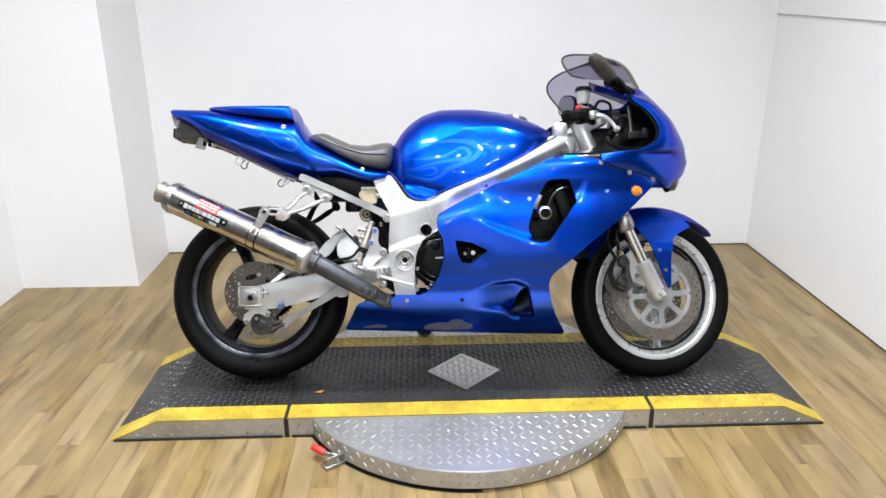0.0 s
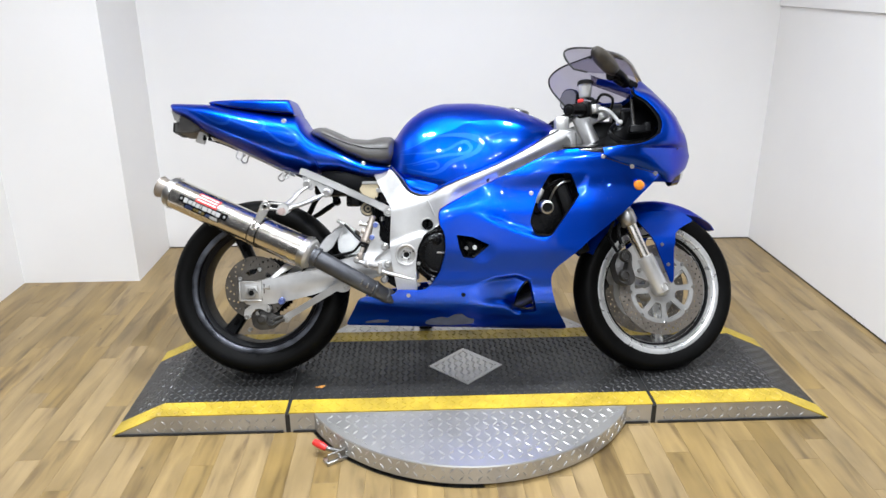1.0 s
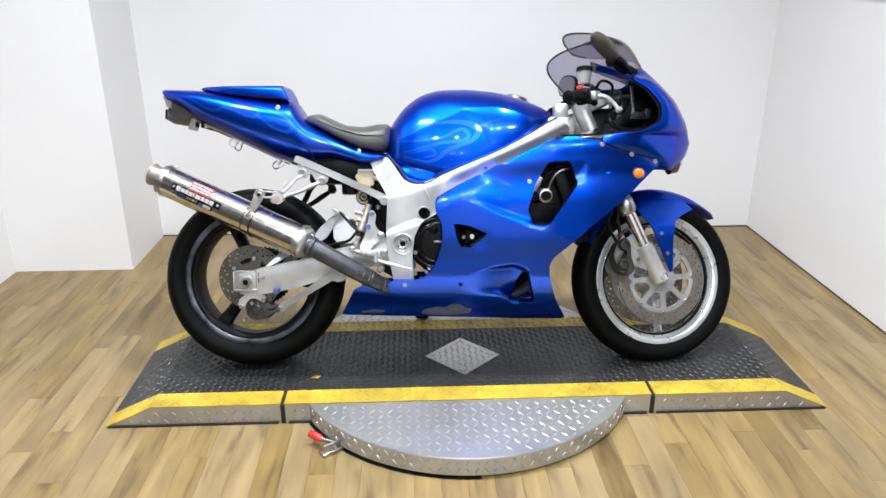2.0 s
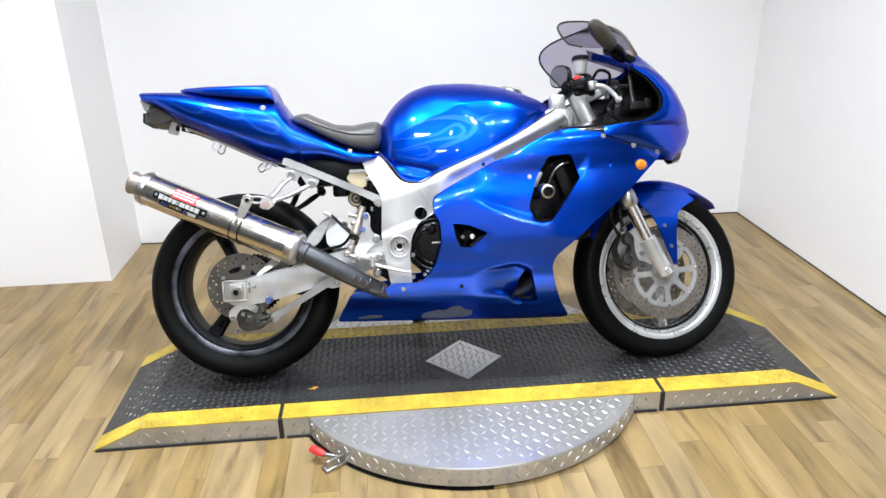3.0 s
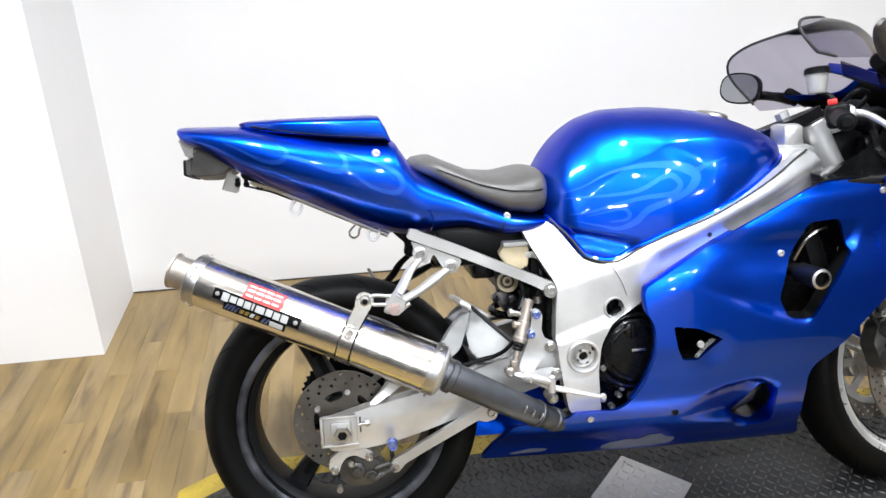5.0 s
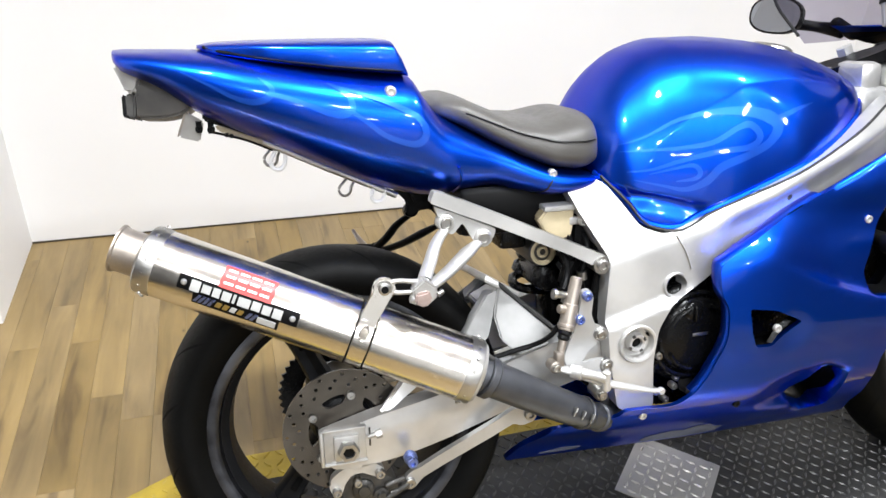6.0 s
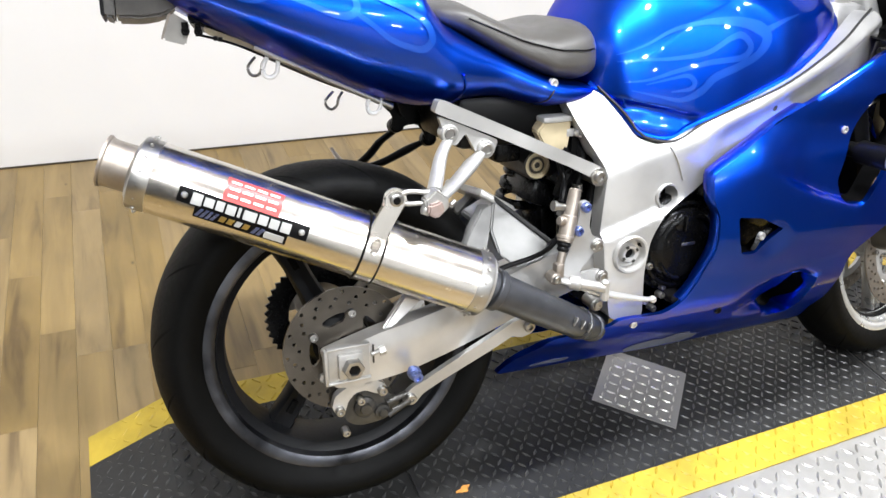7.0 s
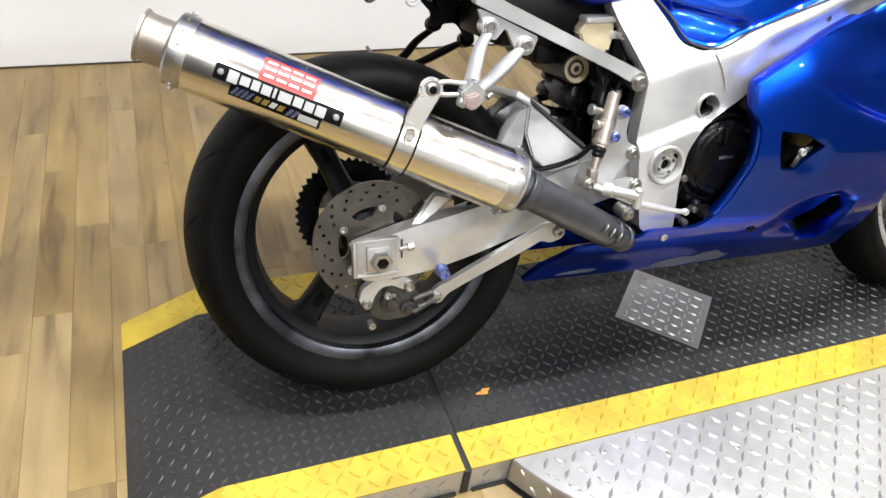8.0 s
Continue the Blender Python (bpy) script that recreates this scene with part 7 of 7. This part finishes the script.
part("link_pipe", tube_bm([M1 + (M1 - M0).normalized() * -0.01, (-0.462, -0.210, 0.418), (-0.378, -0.202, 0.368), (-0.305, -0.186, 0.324), (-0.258, -0.165, 0.294), (-0.225, -0.135, 0.276), (-0.16, -0.05, 0.262)], 0.0275, 24, radii=[0.030, 0.030, 0.029, 0.0275, 0.023, 0.021, 0.021]), PIPE, bike, "grey heat-stained link pipe")
part("pipe_collar", join(rod_bm((-0.300, -0.185, 0.321), (-0.288, -0.180, 0.313), 0.0298, 0.0275, steps=24, chamfer=0.002), rod_bm((-0.262, -0.168, 0.297), (-0.248, -0.158, 0.288), 0.026, steps=24, chamfer=0.003)), PIPE, bike)
part("pipe_ring", rod_bm((-0.484, -0.213, 0.431), (-0.472, -0.214, 0.424), 0.0345, steps=28, chamfer=0.002), PIPE, bike)
part("spring_hook", tube_bm([(-0.498, -0.212, 0.484), (-0.484, -0.214, 0.472), (-0.468, -0.212, 0.456)], 0.004, 8), STEEL, bike)
for k in range(3):
    c = Vector((-0.330 + 0.018 * k, -0.2255 + 0.005 * k, 0.348 - 0.012 * k))
    part("pipe_scrape", tube_bm([c + Vector((0.003, 0.001, 0.007)), c, c + Vector((-0.002, 0.001, -0.007))], 0.0042, 8, flat=0.5), STEEL, bike, "bare scraped spot on the pipe")

# ---- hangers, foot controls ----
def hanger(m, material, label, peg):
    """A forged Y: two arms, darker strips for their hollows, from the rail to a knuckle, and a forked arm on to the
    exhaust strap.
    """
    a, b, k = Vector((-0.517, -0.113, 0.662)), Vector((-0.454, -0.115, 0.632)), Vector((-0.578, -0.208, 0.592))
    arms = (([a + Vector((-0.002, -0.004, -0.010)), (-0.541, -0.142, 0.636), (-0.558, -0.168, 0.614), (-0.574, -0.196, 0.598)], [0.0088, 0.0104, 0.0112, 0.0115]), ([b + Vector((-0.010, -0.006, -0.006)), (-0.490, -0.140, 0.615), (-0.528, -0.170, 0.598), (-0.566, -0.202, 0.588)], [0.0088, 0.0135, 0.0122, 0.011]))
    h = part("footrest_hanger", moved(join(*[tube_bm(p, 0.01, 12, radii=r, flat=0.62) for p, r in arms]), m), material, bike, label, smooth=50)
    # a darker strip on each arm stands in for its shaded hollow
    for p, r in arms:
        path = [Vector(q) + Vector((0, -0.0052, 0.001)) for q in p[:-1]]
        part("arm_hollow", moved(tube_bm(path, 0.004, 8, radii=[0.0015, 0.0045, 0.002], flat=0.3), m), STEEL if material is CAST else BLACKTRIM, h)
    part("hanger_arm", moved(join(tube_bm([k + Vector((0.006, 0.002, 0.004)), (-0.598, -0.206, 0.601), (-0.618, -0.204, 0.603), (-0.634, -0.200, 0.597)], 0.005, 10, radii=[0.007, 0.0036, 0.0036, 0.006]), tube_bm([k + Vector((0.0, 0.0, -0.012)), (-0.600, -0.206, 0.584), (-0.620, -0.204, 0.585), (-0.634, -0.200, 0.592)], 0.005, 10, radii=[0.007, 0.0036, 0.0036, 0.006])), m), material, h)
    for p in (a, b):
        part("hanger_boss", moved(rod_bm(p + Vector((0, 0.014, 0)), p - Vector((0, 0.008, 0)), 0.0148, steps=24, chamfer=0.002), m), material, h)
        part("hanger_bolt", moved(lathe_bm([(0, 0.0010), (0.0058, 0.0010), (0.0062, 0.0036), (0.0092, 0.0038), (0.0104, 0.0024), (0.0106, -0.004)], 24, Matrix.Translation(p - Vector((0, 0.0080, 0))) @ Matrix.Rotation(math.pi, 4, "Z")), m), STEEL, h)
    part("knuckle", moved(join(plate_bm([(-0.598, -0.222, 0.592), (-0.580, -0.222, 0.606), (-0.560, -0.218, 0.590), (-0.556, -0.216, 0.576), (-0.578, -0.224, 0.562), (-0.596, -0.224, 0.574)], 0.022), rod_bm((-0.600, -0.214, 0.578), (-0.588, -0.214, 0.572), 0.0075, chamfer=0.002)), m), material, h, smooth=50)
    part("folded_peg", moved(plate_bm([(-0.594, -0.229, 0.586), (-0.574, -0.229, 0.590), (-0.568, -0.228, 0.574), (-0.582, -0.230, 0.564), (-0.596, -0.230, 0.572)], 0.010), m), PEGPINK if material is CAST else material, h, "dull folded passenger footrest")
    part("peg_pin", moved(rod_bm((-0.560, -0.226, 0.582), (-0.552, -0.222, 0.586), 0.004), m), STEEL, h)
    if peg:
        part("peg_blade", tube_bm([(-0.571, 0.205, 0.521), (-0.590, 0.228, 0.528), (-0.605, 0.248, 0.540), (-0.619, 0.260, 0.564)], 0.008, 10, radii=[0.007, 0.0085, 0.008, 0.005], flat=0.55), AGED, h, "worn folded passenger footrest")
        part("peg_ball", lathe_bm([(0, -0.007), (0.005, -0.005), (0.007, 0), (0.005, 0.005), (0, 0.007)], 14, Matrix.Translation((-0.577, 0.214, 0.522))), CHROME, h)
        part("hanger_web", plate_bm([(-0.560, 0.125, 0.676), (-0.530, 0.125, 0.646), (-0.534, 0.125, 0.625), (-0.523, 0.125, 0.616), (-0.506, 0.125, 0.626), (-0.483, 0.125, 0.627), (-0.470, 0.125, 0.612), (-0.462, 0.125, 0.592), (-0.447, 0.125, 0.595), (-0.441, 0.125, 0.617), (-0.440, 0.125, 0.660), (-0.470, 0.125, 0.690)], 0.010), BLACK, h, "black subframe web above the hanger")
    return h


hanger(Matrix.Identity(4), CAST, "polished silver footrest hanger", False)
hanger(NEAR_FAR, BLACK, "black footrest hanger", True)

# heel plate, pedal and master cylinder
plate = [(-0.295, 0.538), (-0.281, 0.538), (-0.274, 0.524), (-0.277, 0.493), (-0.270, 0.474), (-0.256, 0.467), (-0.246, 0.455), (-0.251, 0.444), (-0.264, 0.440), (-0.284, 0.424), (-0.296, 0.409), (-0.257, 0.411), (-0.243, 0.408), (-0.236, 0.396), (-0.243, 0.386), (-0.256, 0.385), (-0.300, 0.396), (-0.322, 0.399), (-0.328, 0.420), (-0.307, 0.468), (-0.304, 0.486), (-0.298, 0.508)]
heel = part("heel_plate", panel_bm(round_loop(plate, 0.006), lambda x, z: 0.165 + 0.010 * soft(0.45 - z, 0.0, 0.06), 0.008, step=0.010), ALU, bike, "pale alloy heel plate", smooth=50)
for px, py, pz in ((-0.259, 0.167, 0.455), (-0.250, 0.176, 0.398)):
    part("plate_bolt", join(bolt_bm((px, -py - 0.004, pz), 0.0085, 0.004), rod_bm((px, -py + 0.014, pz), (px, -py - 0.003, pz), 0.0125, steps=20, chamfer=0.002)), STEEL, heel)
for px, pz in ((-0.288, 0.528), (-0.300, 0.487)):
    part("blue_bolt", bolt_bm((px, -0.169, pz), 0.0085, 0.006), BLUEBOLT, heel, "blue anodised bolt")
T, B = Vector((-0.297, -0.146, 0.556)), Vector((-0.325, -0.166, 0.470))
CA = (B - T).normalized()
part("rear_master_cylinder", join(rod_bm(T, T.lerp(B, 0.55), 0.0105, 0.0115, 18, 0.002), rod_bm(T.lerp(B, 0.5), B, 0.0135, 0.0140, 18, 0.002), rod_bm(T.lerp(B, 0.62), T.lerp(B, 0.62) + Vector((-0.022, -0.004, 0.006)), 0.008, steps=14, chamfer=0.002), rod_bm(T.lerp(B, 0.22), T.lerp(B, 0.22) + Vector((0.014, 0.004, -0.020)), 0.007, steps=12), rod_bm(T.lerp(B, 0.80), T.lerp(B, 0.80) + Vector((0.026, 0.004, 0.004)), 0.008, steps=12), lathe_bm([(0.0135, 0), (0.0155, 0.002), (0.0155, 0.006), (0.0135, 0.008)], 18, along(B - CA * 0.012, B))), AGED, heel, "dull rear brake master cylinder")
part("cylinder_boot", lathe_bm([(0, 0), (0.011, 0), (0.0125, 0.005), (0.0095, 0.009), (0.011, 0.013), (0.008, 0.017), (0, 0.018)], 16, along(B, B + CA)), BLACK, heel)
part("push_rod", join(rod_bm(B + CA * 0.014, B + CA * 0.058, 0.0075, 0.0062), box_bm((0.016, 0.018, 0.030), B + CA * 0.050, 0.004), rod_bm((-0.350, -0.190, 0.414), (-0.350, -0.166, 0.414), 0.0105, chamfer=0.002)), AGED, heel)
part("clevis_pin", bolt_bm((-0.350, -0.191, 0.414), 0.0075, 0.004), STEEL, heel)
part("hose_fitting", join(rod_bm((-0.338, -0.150, 0.531), (-0.312, -0.146, 0.524), 0.0065, steps=12), rod_bm((-0.342, -0.150, 0.532), (-0.336, -0.150, 0.531), 0.009, steps=10)), STEEL, heel)
part("brake_pedal", tube_bm([(-0.345, -0.182, 0.410), (-0.315, -0.188, 0.400), (-0.270, -0.197, 0.380), (-0.222, -0.202, 0.366), (-0.182, -0.206, 0.356), (-0.162, -0.207, 0.352)], 0.008, 12, radii=[0.010, 0.011, 0.010, 0.0090, 0.0065, 0.0055], flat=0.62), ALU, bike, "bare alloy brake pedal", smooth=50)
part("pedal_toe", lathe_bm([(0, -0.005), (0.005, -0.005), (0.0065, -0.003), (0.0065, 0.003), (0.005, 0.005), (0, 0.005)], 14, Matrix.Translation((-0.160, -0.2075, 0.3515))), ALU, bike)
part("foot_peg", join(rod_bm((-0.322, -0.184, 0.402), (-0.305, -0.196, 0.401), 0.0125, steps=18, chamfer=0.002), tube_bm([(-0.308, -0.194, 0.402), (-0.292, -0.205, 0.400), (-0.272, -0.220, 0.398)], 0.008, 12, radii=[0.010, 0.0085, 0.0095]), rod_bm((-0.272, -0.219, 0.412), (-0.272, -0.219, 0.374), 0.0075, steps=16, chamfer=0.003)), CAST, bike, "alloy rider footrest")
part("brake_light_switch", join(rod_bm((-0.261, -0.186, 0.348), (-0.261, -0.150, 0.348), 0.0125, steps=18, chamfer=0.003), bolt_bm((-0.261, -0.187, 0.348), 0.008, 0.004)), STEEL, bike)
# rear brake fluid cup under the seat, narrowing towards its hose
cup = part("rear_fluid_cup", plate_bm([(-0.334, -0.094, 0.662), (-0.282, -0.094, 0.662), (-0.281, -0.094, 0.640), (-0.286, -0.094, 0.610), (-0.306, -0.094, 0.608), (-0.334, -0.094, 0.622), (-0.347, -0.094, 0.644)], 0.034), CREAM, bike, "yellowed plastic brake fluid cup", smooth=50)
part("lid", box_bm((0.058, 0.040, 0.010), (-0.308, -0.078, 0.665), 0.003), PRINT, cup, "pale grey lid")
part("cup_bolt", join(bolt_bm((-0.268, -0.098, 0.640), 0.0085, 0.008), box_bm((0.026, 0.006, 0.014), (-0.277, -0.092, 0.640), 0.002)), ALU, cup)
part("cup_hose", tube_bm([(-0.300, -0.082, 0.612), (-0.302, -0.098, 0.585), (-0.300, -0.112, 0.558), (-0.316, -0.134, 0.530)], 0.0055, 8), BLACK, cup)
part("brake_line", tube_bm([(-0.318, -0.160, 0.50), (-0.345, -0.155, 0.46), (-0.37, -0.135, 0.436), (-0.42, -0.130, 0.424), (-0.52, -0.125, 0.392), (-0.60, -0.115, 0.27)], 0.0045, 8), BLACK, bike, "black brake line")

# side stand on the far side, reaching the mat
stand_foot = bike.matrix_world.inverted() @ Vector((-0.155, 0.315, TOP + 0.012))
sst = part("side_stand", tube_bm([(-0.10, 0.10, 0.26), (-0.125, 0.17, 0.15), stand_foot + Vector((0, 0, 0.004))], 0.012, 12, radii=[0.014, 0.011, 0.011]), BLACK, bike, "black steel side stand")
part("stand_shoe", moved(box_bm((0.05, 0.04, 0.008), (0, 0, 0), 0.003), bike.matrix_world.inverted() @ Matrix.Translation((-0.155, 0.318, TOP + 0.006))), BLACK, sst)


# A camera position: parts slide along its sight lines to fit its view.
CAMERA_POINT = Vector((-0.316, -2.05, 0.846))
COCKPIT = ("windscreen", "mirror", "clip_on_bar", "fork_leg", "top_clamp", "bottom_clamp", "stem_nut")
RIGID = ("footrest_hanger", "swingarm_brace", "heel_plate", "brake_pedal", "pedal_toe", "foot_peg", "brake_light_switch", "torque_rod", "rear_fluid_cup", "pipe_scrape", "rear_wheel", "front_wheel", "front_mudguard", "exhaust_can", "link_pipe", "pipe_collar", "pipe_ring", "spring_hook", "subframe_rail", "rail_bolt", "tail_lamp", "plate_bracket", "under_tray", "luggage_loop")


# depth changes along the sight line, so the outline holds in that view
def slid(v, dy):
    d = v.co - CAMERA_POINT
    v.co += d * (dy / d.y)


def flare(x, z):
    """How much further out the lower and upper fairing stand than its middle."""
    low = curve(z, (0.14, 0.17, 0.21, 0.25, 0.30, 0.38, 0.46, 0.56, 0.64, 0.70, 0.75, 0.80, 0.86, 0.93), (0.004, 0.020, 0.042, 0.060, 0.066, 0.036, 0.016, 0.016, 0.016, 0.034, 0.050, 0.038, 0.016, 0.0))
    return low * (1 - soft(x, 0.50, 0.72)) if z < 0.66 else low * (1 - 0.75 * soft(x, 0.52, 0.72))


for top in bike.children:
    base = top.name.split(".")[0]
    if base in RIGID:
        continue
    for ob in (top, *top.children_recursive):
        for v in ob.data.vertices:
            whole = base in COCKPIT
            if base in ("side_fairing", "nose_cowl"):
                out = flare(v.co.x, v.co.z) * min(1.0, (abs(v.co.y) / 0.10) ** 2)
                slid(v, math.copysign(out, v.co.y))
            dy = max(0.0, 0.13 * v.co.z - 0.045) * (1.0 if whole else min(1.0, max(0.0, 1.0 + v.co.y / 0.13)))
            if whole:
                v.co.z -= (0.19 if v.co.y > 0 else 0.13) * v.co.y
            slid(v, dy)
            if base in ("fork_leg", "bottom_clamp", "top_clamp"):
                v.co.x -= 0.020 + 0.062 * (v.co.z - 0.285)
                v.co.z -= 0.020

# the tyres settle flat on the mat
for ob in bike.children_recursive:
    if ob.name.split(".")[0] in ("tyre", "tread_groove"):
        up = bike.matrix_world
        down = up.inverted()
        for v in ob.data.vertices:
            p = up @ v.co
            if p.z < TOP + 0.0025:
                v.co = down @ Vector((p.x, p.y, TOP + 0.0025))

# ---- floor boards ----
BOARD_W, NEAR_END, BOARD_END = 0.077, -1.15, -2.9
rng = random.Random(4)
cols = int(math.ceil((FLOOR_X1 - FLOOR_X0) / BOARD_W))
board_meshes = {}


def board_bm(length):
    bm = box_bm((BOARD_W - 0.0004, length - 0.0004, 0.012), (0, 0, -0.006))
    bmesh.ops.bevel(bm, geom=[e for e in bm.edges if all(v.co.z > -0.001 for v in e.verts)], offset=0.0004, segments=1, affect="EDGES")
    return bm


def board_mesh(length):
    key = round(length, 3)
    if key not in board_meshes:
        bm = board_bm(key)
        me = bpy.data.meshes.new("plank")
        bm.to_mesh(me)
        bm.free()
        me.materials.append(PLANK)
        board_meshes[key] = me
    return board_meshes[key]


# the strips of the bay are pieces of their own, those further out one joined part
rest = []
for c in range(cols):
    x = FLOOR_X0 + (c + 0.5) * BOARD_W
    y = FLOOR_Y1 + 0.02
    length = 0.2 + 0.1 * rng.randint(0, 6)
    while y > BOARD_END + 0.02:
        length = min(length, y - BOARD_END)
        if y > NEAR_END:
            b = new("plank", board_mesh(length))
            b.location = (x, y - length / 2, 0)
            b.parent = floor
        else:
            rest.append(moved(board_bm(length), Matrix.Translation((x, y - length / 2, 0))))
        y -= length
        length = 0.45 + 0.1 * rng.randint(0, 4)
tagged(part("plank_field", join(*rest), PLANK, floor, smooth=0), kind="stuff")
